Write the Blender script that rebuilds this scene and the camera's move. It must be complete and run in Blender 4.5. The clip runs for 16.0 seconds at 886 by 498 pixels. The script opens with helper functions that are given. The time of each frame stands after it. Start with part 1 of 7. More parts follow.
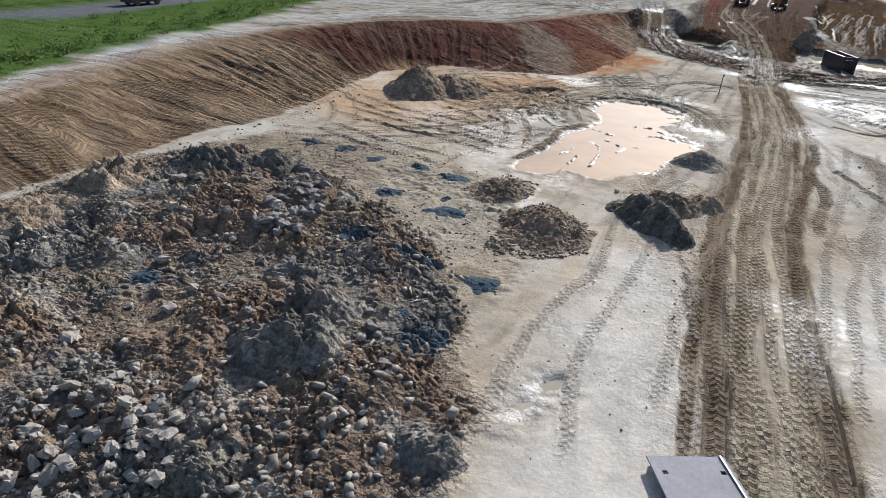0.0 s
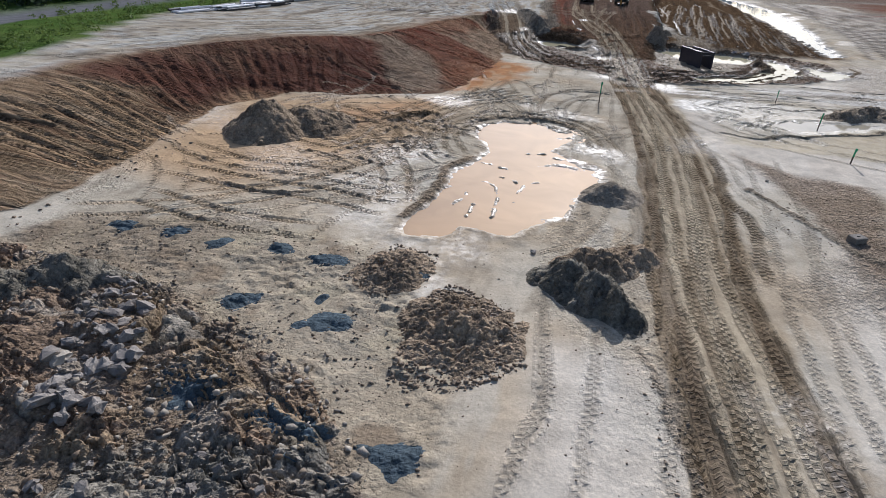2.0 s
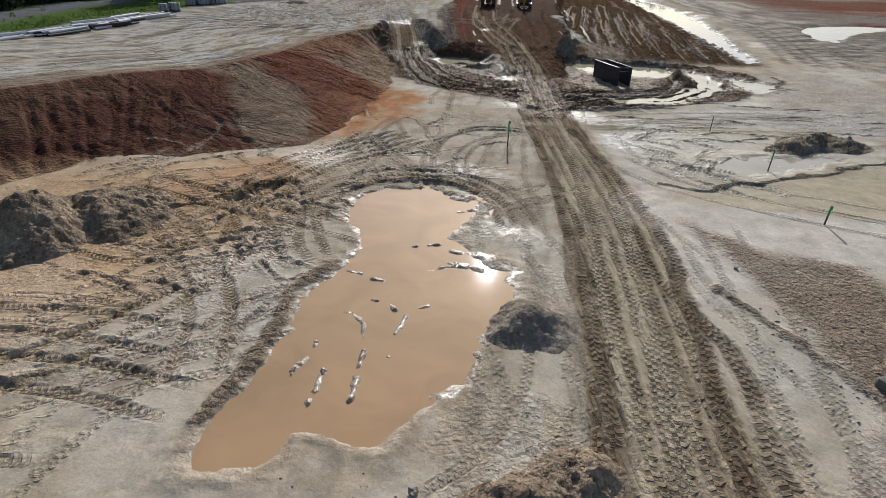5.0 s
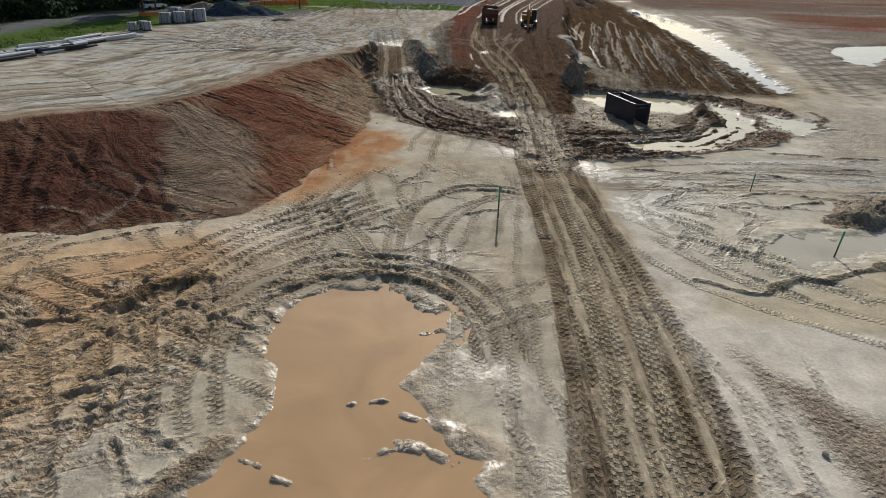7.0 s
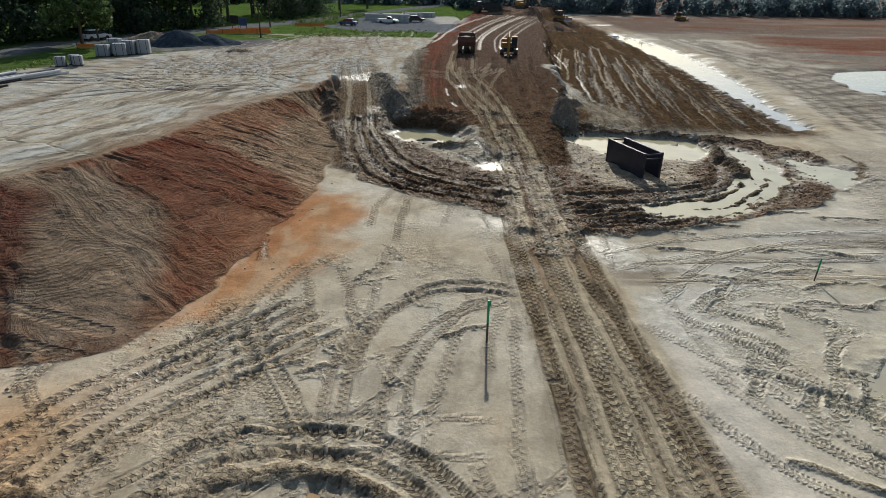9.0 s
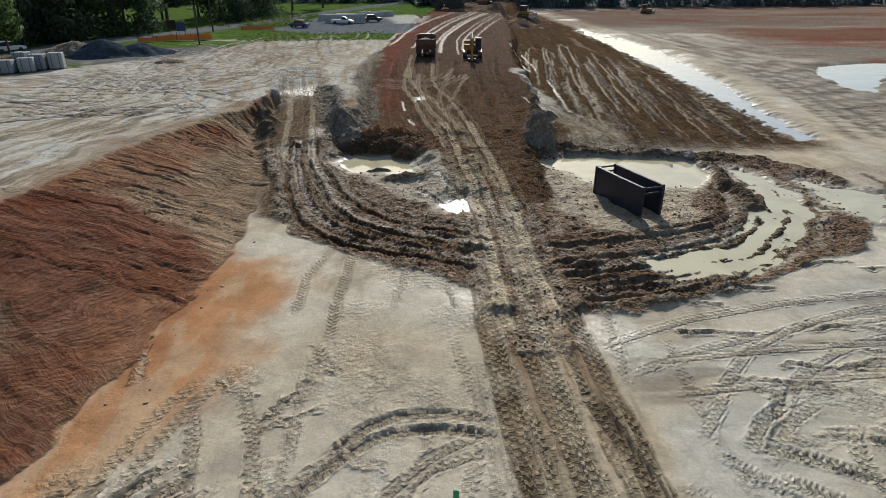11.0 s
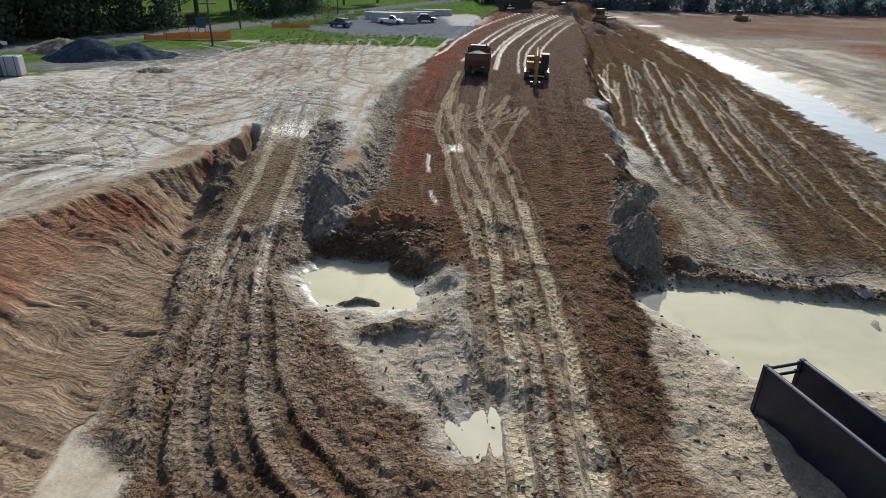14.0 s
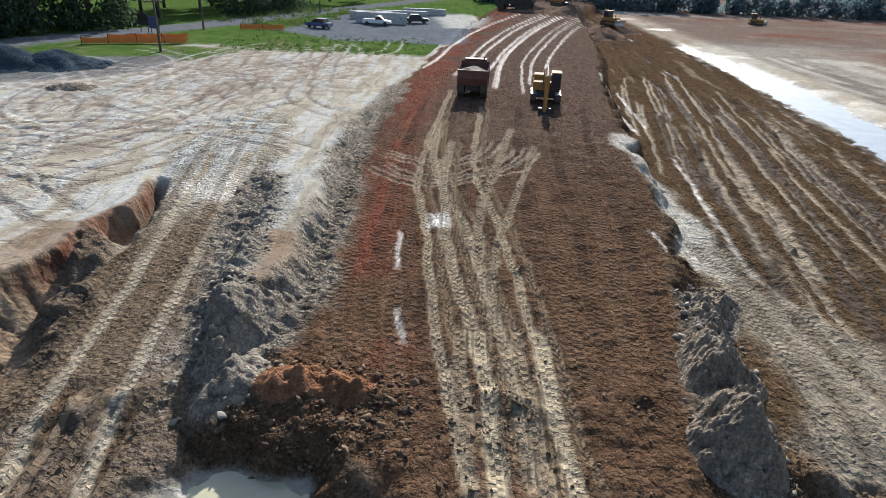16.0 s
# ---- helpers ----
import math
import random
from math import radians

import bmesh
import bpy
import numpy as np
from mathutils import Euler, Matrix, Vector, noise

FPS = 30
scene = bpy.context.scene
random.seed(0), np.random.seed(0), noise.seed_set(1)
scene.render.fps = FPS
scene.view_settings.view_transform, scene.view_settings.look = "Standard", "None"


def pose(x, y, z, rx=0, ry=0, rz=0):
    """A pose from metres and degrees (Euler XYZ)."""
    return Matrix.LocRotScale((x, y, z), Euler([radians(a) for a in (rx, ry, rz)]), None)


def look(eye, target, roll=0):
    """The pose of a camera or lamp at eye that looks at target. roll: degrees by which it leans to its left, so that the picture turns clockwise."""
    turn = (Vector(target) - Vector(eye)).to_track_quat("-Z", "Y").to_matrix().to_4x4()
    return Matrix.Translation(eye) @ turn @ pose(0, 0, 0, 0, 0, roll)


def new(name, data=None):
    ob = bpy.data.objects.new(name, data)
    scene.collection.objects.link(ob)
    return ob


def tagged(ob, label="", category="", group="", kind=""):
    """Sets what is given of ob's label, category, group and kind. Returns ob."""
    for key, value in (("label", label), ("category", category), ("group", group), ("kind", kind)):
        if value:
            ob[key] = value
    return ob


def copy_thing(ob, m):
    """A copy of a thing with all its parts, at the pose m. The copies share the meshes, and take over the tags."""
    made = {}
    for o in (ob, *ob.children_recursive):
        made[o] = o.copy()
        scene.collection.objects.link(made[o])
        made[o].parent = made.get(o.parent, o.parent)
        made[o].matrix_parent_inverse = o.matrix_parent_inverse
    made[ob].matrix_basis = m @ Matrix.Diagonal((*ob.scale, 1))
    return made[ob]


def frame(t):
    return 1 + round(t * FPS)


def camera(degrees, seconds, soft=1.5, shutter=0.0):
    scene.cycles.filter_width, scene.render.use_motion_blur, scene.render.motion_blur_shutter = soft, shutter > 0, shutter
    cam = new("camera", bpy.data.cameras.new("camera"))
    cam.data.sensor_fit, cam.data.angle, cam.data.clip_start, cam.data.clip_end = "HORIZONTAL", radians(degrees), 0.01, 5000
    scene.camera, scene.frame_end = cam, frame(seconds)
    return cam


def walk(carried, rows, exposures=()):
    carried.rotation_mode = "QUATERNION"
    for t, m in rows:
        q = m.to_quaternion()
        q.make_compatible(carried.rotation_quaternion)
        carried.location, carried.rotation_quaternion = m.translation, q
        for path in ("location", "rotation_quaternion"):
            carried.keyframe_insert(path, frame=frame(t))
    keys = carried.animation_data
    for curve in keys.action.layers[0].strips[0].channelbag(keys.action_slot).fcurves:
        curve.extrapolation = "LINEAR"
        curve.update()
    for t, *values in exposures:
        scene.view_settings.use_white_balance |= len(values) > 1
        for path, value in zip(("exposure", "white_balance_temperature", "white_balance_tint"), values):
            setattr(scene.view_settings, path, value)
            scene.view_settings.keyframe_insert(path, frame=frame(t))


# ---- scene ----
cam = camera(72.7, 16.0, soft=0.5)
PATH = [
    (0, (1.193, 1.4, 12.227), (0.56, 3.049, 11.289), 3.7),
    (0.5, (-0.038, 3.399, 12.261), (-0.569, 5.088, 11.331), 3.3),
    (1, (-1.0, 5.341, 12.291), (-1.448, 7.057, 11.366), 3.2),
    (1.5, (-1.63, 7.399, 12.324), (-1.983, 9.139, 11.403), 2.9),
    (2, (-2.0, 9.496, 12.317), (-2.239, 11.258, 11.4), 2.6),
    (2.5, (-2.093, 11.412, 12.355), (-2.237, 13.185, 11.442), 2.3),
    (3, (-2.054, 13.269, 12.403), (-2.094, 15.049, 11.493), 2.0),
    (3.5, (-1.877, 15.48, 12.495), (-1.853, 17.262, 11.587), 1.8),
    (4, (-1.626, 17.901, 12.608), (-1.6, 19.682, 11.698), 2.0),
    (4.2, (-1.495, 18.845, 12.622), (-1.472, 20.626, 11.712), 2.0),
    (6.3, (0.776, 29.363, 13.097), (0.758, 31.146, 12.189), 1.4),
    (6.5, (0.9, 30.372, 13.128), (0.884, 32.158, 12.229), 1.7),
    (7, (1.121, 32.847, 13.211), (1.103, 34.641, 12.325), 1.7),
    (7.5, (1.302, 35.499, 13.197), (1.28, 37.301, 12.33), 1.4),
    (8, (1.492, 38.297, 13.173), (1.467, 40.11, 12.328), 1.4),
    (8.5, (1.597, 41.003, 13.126), (1.571, 42.825, 12.301), 1.5),
    (9, (1.534, 43.612, 13.101), (1.577, 45.434, 12.277), 1.3),
    (9.2, (1.532, 44.695, 13.114), (1.597, 46.516, 12.289), 1.2),
    (11.3, (2.971, 54.443, 13.262), (3.115, 56.255, 12.427), 0.4),
    (11.5, (3.157, 55.546, 13.277), (3.305, 57.359, 12.446), 0.6),
    (12, (3.751, 58.785, 13.41), (3.888, 60.596, 12.573), 0.7),
    (12.5, (4.321, 62.116, 13.459), (4.412, 63.928, 12.617), 0.8),
    (13, (4.767, 65.782, 13.475), (4.811, 67.594, 12.628), 1.0),
    (13.5, (5.064, 69.679, 13.426), (5.055, 71.49, 12.578), 1.4),
    (14, (5.188, 73.398, 13.344), (5.149, 75.207, 12.492), 1.7),
    (14.5, (5.322, 76.943, 13.282), (5.294, 78.751, 12.428), 1.5),
    (15, (5.462, 80.6, 13.227), (5.407, 82.407, 12.372), 1.7),
    (15.5, (5.507, 84.219, 13.274), (5.47, 86.026, 12.416), 2.1),
    (16, (5.509, 87.466, 13.4), (5.489, 89.27, 12.536), 2.6),
]
walk(cam, [(t, look(eye, target, roll)) for t, eye, target, roll in PATH], [(0, 0.30, 5850, 12), (1.5, 0.16, 5830, 14), (4.2, -0.06, 6000, 12), (7, -0.13, 6480, 9), (9.2, 0.04, 6330, 6), (12.5, 0.18, 6300, 8), (14, 0.4, 6150, 7), (16, 0.7, 5970, 9)])

# ---- light ----
SUN_UP, SUN_ROUND = 27.5, 5.0
world = bpy.data.worlds.new("daylight")
scene.world = world
world.use_nodes = True
sky = world.node_tree.nodes.new("ShaderNodeTexSky")
sky.sky_type, sky.sun_disc = "NISHITA", False
sky.sun_elevation, sky.sun_rotation = radians(SUN_UP), radians(SUN_ROUND)
sky.air_density, sky.dust_density, sky.ozone_density = 1.0, 1.6, 1.2
back = world.node_tree.nodes["Background"]
back.inputs["Strength"].default_value = 0.093
world.node_tree.links.new(sky.outputs["Color"], back.inputs["Color"])
sun = new("sun", bpy.data.lights.new("sun", "SUN"))
sun.data.energy, sun.data.angle, sun.data.color = 4.3, radians(0.53), (1.0, 0.965, 0.90)
sun_way = Vector((math.sin(radians(SUN_ROUND)) * math.cos(radians(SUN_UP)), math.cos(radians(SUN_ROUND)) * math.cos(radians(SUN_UP)), math.sin(radians(SUN_UP))))
sun.matrix_world = look(sun_way * 300, (0, 0, 0))


# ---- materials ----
def node(mat, kind, **values):
    n = mat.node_tree.nodes.new(kind)
    for k, v in values.items():
        n.inputs[k.replace("_", " ")].default_value = v
    return n


def wire(mat, a, b):
    mat.node_tree.links.new(a, b)


def plain(name, colour, rough=0.7, metal=0.0, grain=6.0, vary=0.25, bump=0.2, dist=0.01, tint=None):
    """A surface with grain and blotches at two scales and a fine relief."""
    mat = bpy.data.materials.new(name)
    mat.use_nodes = True
    shader = mat.node_tree.nodes["Principled BSDF"]
    where = node(mat, "ShaderNodeTexCoord")
    fine = node(mat, "ShaderNodeTexNoise", Scale=grain * 6, Detail=5.0)
    wide = node(mat, "ShaderNodeTexNoise", Scale=grain * 0.5, Detail=4.0)
    wire(mat, where.outputs["Object"], fine.inputs["Vector"])
    wire(mat, where.outputs["Object"], wide.inputs["Vector"])
    ramp = node(mat, "ShaderNodeValToRGB")
    dark = [c * (1 - vary) for c in colour]
    pale = list(tint) if tint else [min(1, c * (1 + vary)) for c in colour]
    ramp.color_ramp.elements[0].position, ramp.color_ramp.elements[1].position = 0.3, 0.72
    ramp.color_ramp.elements[0].color, ramp.color_ramp.elements[1].color = (*dark, 1), (*pale, 1)
    mix = node(mat, "ShaderNodeMath")
    mix.operation = "ADD"
    half = node(mat, "ShaderNodeMath")
    half.operation = "MULTIPLY"
    half.inputs[1].default_value = 0.5
    wire(mat, fine.outputs["Fac"], mix.inputs[0])
    wire(mat, wide.outputs["Fac"], mix.inputs[1])
    wire(mat, mix.outputs[0], half.inputs[0])
    wire(mat, half.outputs[0], ramp.inputs["Fac"])
    wire(mat, ramp.outputs["Color"], shader.inputs["Base Color"])
    relief = node(mat, "ShaderNodeBump", Strength=bump, Distance=dist)
    wire(mat, fine.outputs["Fac"], relief.inputs["Height"])
    wire(mat, relief.outputs["Normal"], shader.inputs["Normal"])
    shader.inputs["Roughness"].default_value = rough
    shader.inputs["Metallic"].default_value = metal
    return mat


def ground_material():
    """Soil: its colour and wetness lie on the sheet; grain, crumbs, tread lugs and streaks are a relief in metres."""
    mat = bpy.data.materials.new("site_soil")
    mat.use_nodes = True
    shader = mat.node_tree.nodes["Principled BSDF"]
    where = node(mat, "ShaderNodeTexCoord")

    def field(key, out="Fac"):
        n = node(mat, "ShaderNodeAttribute")
        n.attribute_name = key
        return n.outputs[out]

    def maths(kind, a, b=None, c=None):
        n = node(mat, "ShaderNodeMath")
        n.operation = kind
        for k, v in enumerate((a, b, c)):
            if isinstance(v, (int, float)):
                n.inputs[k].default_value = v
            elif v is not None:
                wire(mat, v, n.inputs[k])
        return n.outputs[0]

    def ranged(value, lo, hi, to_lo, to_hi, kind="LINEAR"):
        n = node(mat, "ShaderNodeMapRange")
        n.interpolation_type = kind
        for k, v in (("From Min", lo), ("From Max", hi), ("To Min", to_lo), ("To Max", to_hi)):
            n.inputs[k].default_value = v
        wire(mat, value, n.inputs["Value"])
        return n.outputs[0]

    soil, wet, clod, rill = field("soil", "Color"), field("wet"), field("clod"), field("rill")
    tread_s, tread_d, tread_p, tread_m = field("tread_s"), field("tread_d"), field("tread_p"), field("tread_m")
    fine = node(mat, "ShaderNodeTexNoise", Scale=9.0, Detail=5.0, Roughness=0.62)
    grit = node(mat, "ShaderNodeTexNoise", Scale=2.4, Detail=6.0, Roughness=0.62, Distortion=0.3)
    wide = node(mat, "ShaderNodeTexNoise", Scale=0.8, Detail=6.0, Roughness=0.62, Distortion=0.6)
    for n in (fine, grit, wide):
        wire(mat, where.outputs["Object"], n.inputs["Vector"])
    # crumbs of uneven size and shape: the place is bent by noise first
    bent = node(mat, "ShaderNodeVectorMath")
    bent.operation = "MULTIPLY_ADD"
    wire(mat, grit.outputs["Color"], bent.inputs[0])
    bent.inputs[1].default_value = (0.3, 0.3, 0.3)
    wire(mat, where.outputs["Object"], bent.inputs[2])
    heap, tint = None, None
    for scale, tall in ((3.6, 0.16), (8.5, 0.075), (19.0, 0.034)):
        cell = node(mat, "ShaderNodeTexVoronoi", Scale=scale, Randomness=1.0)
        wire(mat, bent.outputs[0], cell.inputs["Vector"])
        shade = node(mat, "ShaderNodeSeparateColor")
        wire(mat, cell.outputs["Color"], shade.inputs[0])
        lump = maths("MULTIPLY", maths("SUBTRACT", 0.75, cell.outputs["Distance"]), maths("MULTIPLY_ADD", shade.outputs[0], tall, 0.3 * tall))
        heap = lump if heap is None else maths("ADD", heap, lump)
        tint = shade.outputs[1] if tint is None else maths("ADD", tint, shade.outputs[1])
    # streaks that run along a track or down a slope
    along = node(mat, "ShaderNodeCombineXYZ")
    wire(mat, maths("MULTIPLY", tread_s, 0.45), along.inputs[0])
    wire(mat, maths("MULTIPLY", tread_d, 3.6), along.inputs[1])
    streak = node(mat, "ShaderNodeTexNoise", Scale=1.0, Detail=6.0, Roughness=0.7, Distortion=0.12)
    wire(mat, along.outputs[0], streak.inputs["Vector"])
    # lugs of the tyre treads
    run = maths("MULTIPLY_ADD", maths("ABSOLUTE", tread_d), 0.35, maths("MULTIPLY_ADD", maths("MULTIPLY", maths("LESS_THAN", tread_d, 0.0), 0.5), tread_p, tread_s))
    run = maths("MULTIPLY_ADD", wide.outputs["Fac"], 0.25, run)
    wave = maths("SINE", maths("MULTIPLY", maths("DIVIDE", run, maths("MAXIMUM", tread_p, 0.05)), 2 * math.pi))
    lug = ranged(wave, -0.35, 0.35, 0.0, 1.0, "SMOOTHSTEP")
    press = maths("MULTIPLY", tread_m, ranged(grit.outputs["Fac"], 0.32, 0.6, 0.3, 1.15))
    # the relief
    rise = maths("MULTIPLY", fine.outputs["Fac"], ranged(clod, 0.05, 0.7, 0.012, 0.035))
    rise = maths("MULTIPLY_ADD", grit.outputs["Fac"], ranged(clod, 0.05, 0.7, 0.025, 0.1), rise)
    rise = maths("MULTIPLY_ADD", heap, ranged(clod, 0.08, 0.8, 0.0, 1.8), rise)
    rise = maths("MULTIPLY_ADD", maths("MULTIPLY", lug, press), 0.1, rise)
    rise = maths("MULTIPLY_ADD", maths("MULTIPLY", streak.outputs["Fac"], rill), 0.34, rise)
    relief = node(mat, "ShaderNodeBump", Strength=1.0, Distance=1.0)
    wire(mat, rise, relief.inputs["Height"])
    wire(mat, relief.outputs["Normal"], shader.inputs["Normal"])
    # colour: soil, blotches, speckle where it is broken, shade painted between the lugs
    tone = ranged(wide.outputs["Fac"], 0.3, 0.7, 0.80, 1.18)
    speck = maths("MULTIPLY_ADD", maths("SUBTRACT", fine.outputs["Fac"], 0.5), maths("MULTIPLY_ADD", clod, 1.8, 0.5), 1.0)
    speck = maths("MULTIPLY", speck, maths("MULTIPLY_ADD", maths("SUBTRACT", tint, 1.5), maths("MULTIPLY", clod, 0.55), 1.0))
    speck = maths("MULTIPLY", speck, maths("MULTIPLY_ADD", maths("SUBTRACT", streak.outputs["Fac"], 0.5), maths("MULTIPLY", rill, 2.4), 1.0))
    groove_shade = maths("SUBTRACT", 1.0, maths("MULTIPLY", maths("SUBTRACT", 1.0, lug), maths("MINIMUM", maths("MULTIPLY", press, 0.62), 0.7)))
    tinted = node(mat, "ShaderNodeVectorMath")
    tinted.operation = "SCALE"
    wire(mat, soil, tinted.inputs[0])
    wire(mat, maths("MULTIPLY", maths("MULTIPLY", maths("MAXIMUM", speck, 0.3), tone), groove_shade), tinted.inputs["Scale"])
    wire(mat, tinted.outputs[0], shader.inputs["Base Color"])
    # wet films lie in patches
    film = maths("MULTIPLY", wet, ranged(grit.outputs["Fac"], 0.38, 0.62, 0.45, 1.3))
    wire(mat, ranged(film, 0.05, 1.0, 0.92, 0.2), shader.inputs["Roughness"])
    wire(mat, ranged(film, 0.12, 0.7, 0.0, 0.5), shader.inputs["Specular IOR Level"])
    return mat


def water_material(name, colour, rough=0.04, sheen=0.5):
    """Muddy standing water: opaque silt below a smooth, faintly rippled surface."""
    mat = bpy.data.materials.new(name)
    mat.use_nodes = True
    shader = mat.node_tree.nodes["Principled BSDF"]
    where = node(mat, "ShaderNodeTexCoord")
    silt = node(mat, "ShaderNodeTexNoise", Scale=0.35, Detail=4.0, Distortion=1.0)
    wire(mat, where.outputs["Object"], silt.inputs["Vector"])
    ramp = node(mat, "ShaderNodeValToRGB")
    ramp.color_ramp.elements[0].position, ramp.color_ramp.elements[1].position = 0.3, 0.7
    ramp.color_ramp.elements[0].color = (*[c * 0.86 for c in colour], 1)
    ramp.color_ramp.elements[1].color = (*[c * 1.1 for c in colour], 1)
    wire(mat, silt.outputs["Fac"], ramp.inputs["Fac"])
    wire(mat, ramp.outputs["Color"], shader.inputs["Base Color"])
    shader.inputs["Roughness"].default_value = rough
    shader.inputs["IOR"].default_value = 1.45
    shader.inputs["Specular IOR Level"].default_value = sheen
    ripple = node(mat, "ShaderNodeTexNoise", Scale=3.0, Detail=3.0)
    wire(mat, where.outputs["Object"], ripple.inputs["Vector"])
    relief = node(mat, "ShaderNodeBump", Strength=0.08, Distance=0.01)
    wire(mat, ripple.outputs["Fac"], relief.inputs["Height"])
    wire(mat, relief.outputs["Normal"], shader.inputs["Normal"])
    return mat


SOIL = ground_material()
WATER_TAN = water_material("silty_water_tan", (0.46, 0.29, 0.15))
WATER_CREAM = water_material("silty_water_cream", (0.52, 0.465, 0.30))
WATER_SAND = water_material("silty_water_sand", (0.44, 0.385, 0.28), 0.06)
WATER_GLARE = water_material("silty_water_ruffled", (0.5, 0.44, 0.32), 0.13)
# blue-grey base: the reflected sky is put into this water's colour
WATER_GREY = water_material("silty_water_grey", (0.33, 0.35, 0.37), 0.06, 0.4)


# ---- noise on arrays ----
def lattice(ix, iy, seed):
    h = (ix.astype(np.int64) * 374761393 + iy.astype(np.int64) * 668265263 + seed * 974634541) & 0xFFFFFFFF
    h = ((h ^ (h >> 13)) * 1274126177) & 0xFFFFFFFF
    return ((h ^ (h >> 16)) & 0xFFFFFF) / float(0xFFFFFF)


def vnoise(x, y, seed):
    ix, iy = np.floor(x), np.floor(y)
    fx, fy = x - ix, y - iy
    fx, fy = fx * fx * (3 - 2 * fx), fy * fy * (3 - 2 * fy)
    a = lattice(ix, iy, seed) * (1 - fx) + lattice(ix + 1, iy, seed) * fx
    b = lattice(ix, iy + 1, seed) * (1 - fx) + lattice(ix + 1, iy + 1, seed) * fx
    return (a * (1 - fy) + b * fy) * 2 - 1


def fbm(x, y, size, octaves=4, seed=0, gain=0.5):
    """Noise in about -1..1 whose largest lumps are size metres wide."""
    total, amp, norm = 0.0, 1.0, 0.0
    for k in range(octaves):
        c, s = math.cos(0.7 * k + seed), math.sin(0.7 * k + seed)
        f = 2.0**k / size
        total = total + amp * vnoise((c * x - s * y) * f, (s * x + c * y) * f, seed * 17 + k)
        norm += amp
        amp *= gain
    return total / norm * 1.6


def lumps(x, y, size, octaves=3, seed=0):
    """Rounded clods with sharp gaps between, 0..1."""
    total, amp = 0.0, 1.0
    for k in range(octaves):
        f = 2.0**k / size
        total = total + amp * np.abs(vnoise(x * f + 3.1 * k, y * f - 1.7 * k, seed * 13 + k))
        amp *= 0.55
    return total


def rubble(x, y, size, seed):
    """Packed angular clods: each cell a tilted facet at its own height, with gaps between. Height in metres and a tone 0..1."""
    gx, gy = x / size, y / size
    ix, iy = np.floor(gx), np.floor(gy)
    near, second = np.full(x.shape, 9.0), np.full(x.shape, 9.0)
    high, tone = np.zeros(x.shape), np.zeros(x.shape)
    for dx in (-1, 0, 1):
        for dy in (-1, 0, 1):
            cx, cy = ix + dx, iy + dy
            px, py = gx - cx - lattice(cx, cy, seed), gy - cy - lattice(cx, cy, seed + 1)
            d = np.hypot(px, py)
            lift = lattice(cx, cy, seed + 2)
            face = lift * 0.6 + (lattice(cx, cy, seed + 3) - 0.5) * px * 1.3 + (lattice(cx, cy, seed + 4) - 0.5) * py * 1.3
            hit = d < near
            second = np.where(hit, near, np.minimum(second, d))
            high, tone = np.where(hit, face, high), np.where(hit, lattice(cx, cy, seed + 5), tone)
            near = np.where(hit, d, near)
    return size * (high + 0.4 * smooth(0.0, 0.3, second - near) - 0.5), tone


def smooth(a, b, v):
    t = np.clip((v - a) / (b - a), 0, 1)
    return t * t * (3 - 2 * t)


def curve_through(pts, step=0.5):
    """A smooth line through the points, sampled about every step metres."""
    p = [np.array(q, float) for q in pts]
    p = [2 * p[0] - p[1], *p, 2 * p[-1] - p[-2]]
    out = []
    for k in range(1, len(p) - 2):
        n = max(2, int(np.linalg.norm(p[k + 1] - p[k]) / step))
        for j in range(n):
            t = j / n
            out.append(0.5 * (2 * p[k] + (p[k + 1] - p[k - 1]) * t + (2 * p[k - 1] - 5 * p[k] + 4 * p[k + 1] - p[k + 2]) * t * t + (3 * p[k] - p[k - 1] - 3 * p[k + 1] + p[k + 2]) * t**3))
    out.append(p[-2])
    return np.array(out)


def to_line(x, y, pts):
    """Signed distance (left of the line's way positive) and length along the line."""
    best = np.full(x.shape, 1e9)
    side, along = np.zeros(x.shape), np.zeros(x.shape)
    run = 0.0
    for a, b in zip(pts[:-1], pts[1:]):
        ex, ey = b[0] - a[0], b[1] - a[1]
        length = math.hypot(ex, ey) or 1e-6
        dx, dy = x - a[0], y - a[1]
        t = np.clip((dx * ex + dy * ey) / length**2, 0, 1)
        d = np.hypot(dx - t * ex, dy - t * ey)
        hit = d < best
        best = np.where(hit, d, best)
        side = np.where(hit, ex * dy - ey * dx, side)
        along = np.where(hit, run + t * length, along)
        run += length
    return np.where(side >= 0, best, -best), along


def inside(x, y, pts):
    """Signed distance to a closed outline, positive inside."""
    ring = [*pts, pts[0]]
    best = np.full(x.shape, 1e9)
    odd = np.zeros(x.shape, bool)
    for (ax, ay), (bx, by) in zip(ring[:-1], ring[1:]):
        ex, ey = bx - ax, by - ay
        t = np.clip(((x - ax) * ex + (y - ay) * ey) / (ex * ex + ey * ey + 1e-9), 0, 1)
        best = np.minimum(best, np.hypot(x - ax - t * ex, y - ay - t * ey))
        cross = (ay > y) != (by > y)
        odd ^= cross & (x < (bx - ax) * (y - ay) / (by - ay if by != ay else 1e-9) + ax)
    return np.where(odd, best, -best)


# ---- the ground sheet ----
def spread(start, stop, first, growth=1.09):
    """Steps that widen from start to stop."""
    out, step, v = [], first, start
    sign = 1 if stop > start else -1
    while abs(v - start) < abs(stop - start):
        v += sign * step
        step *= growth
        out.append(v)
    return out


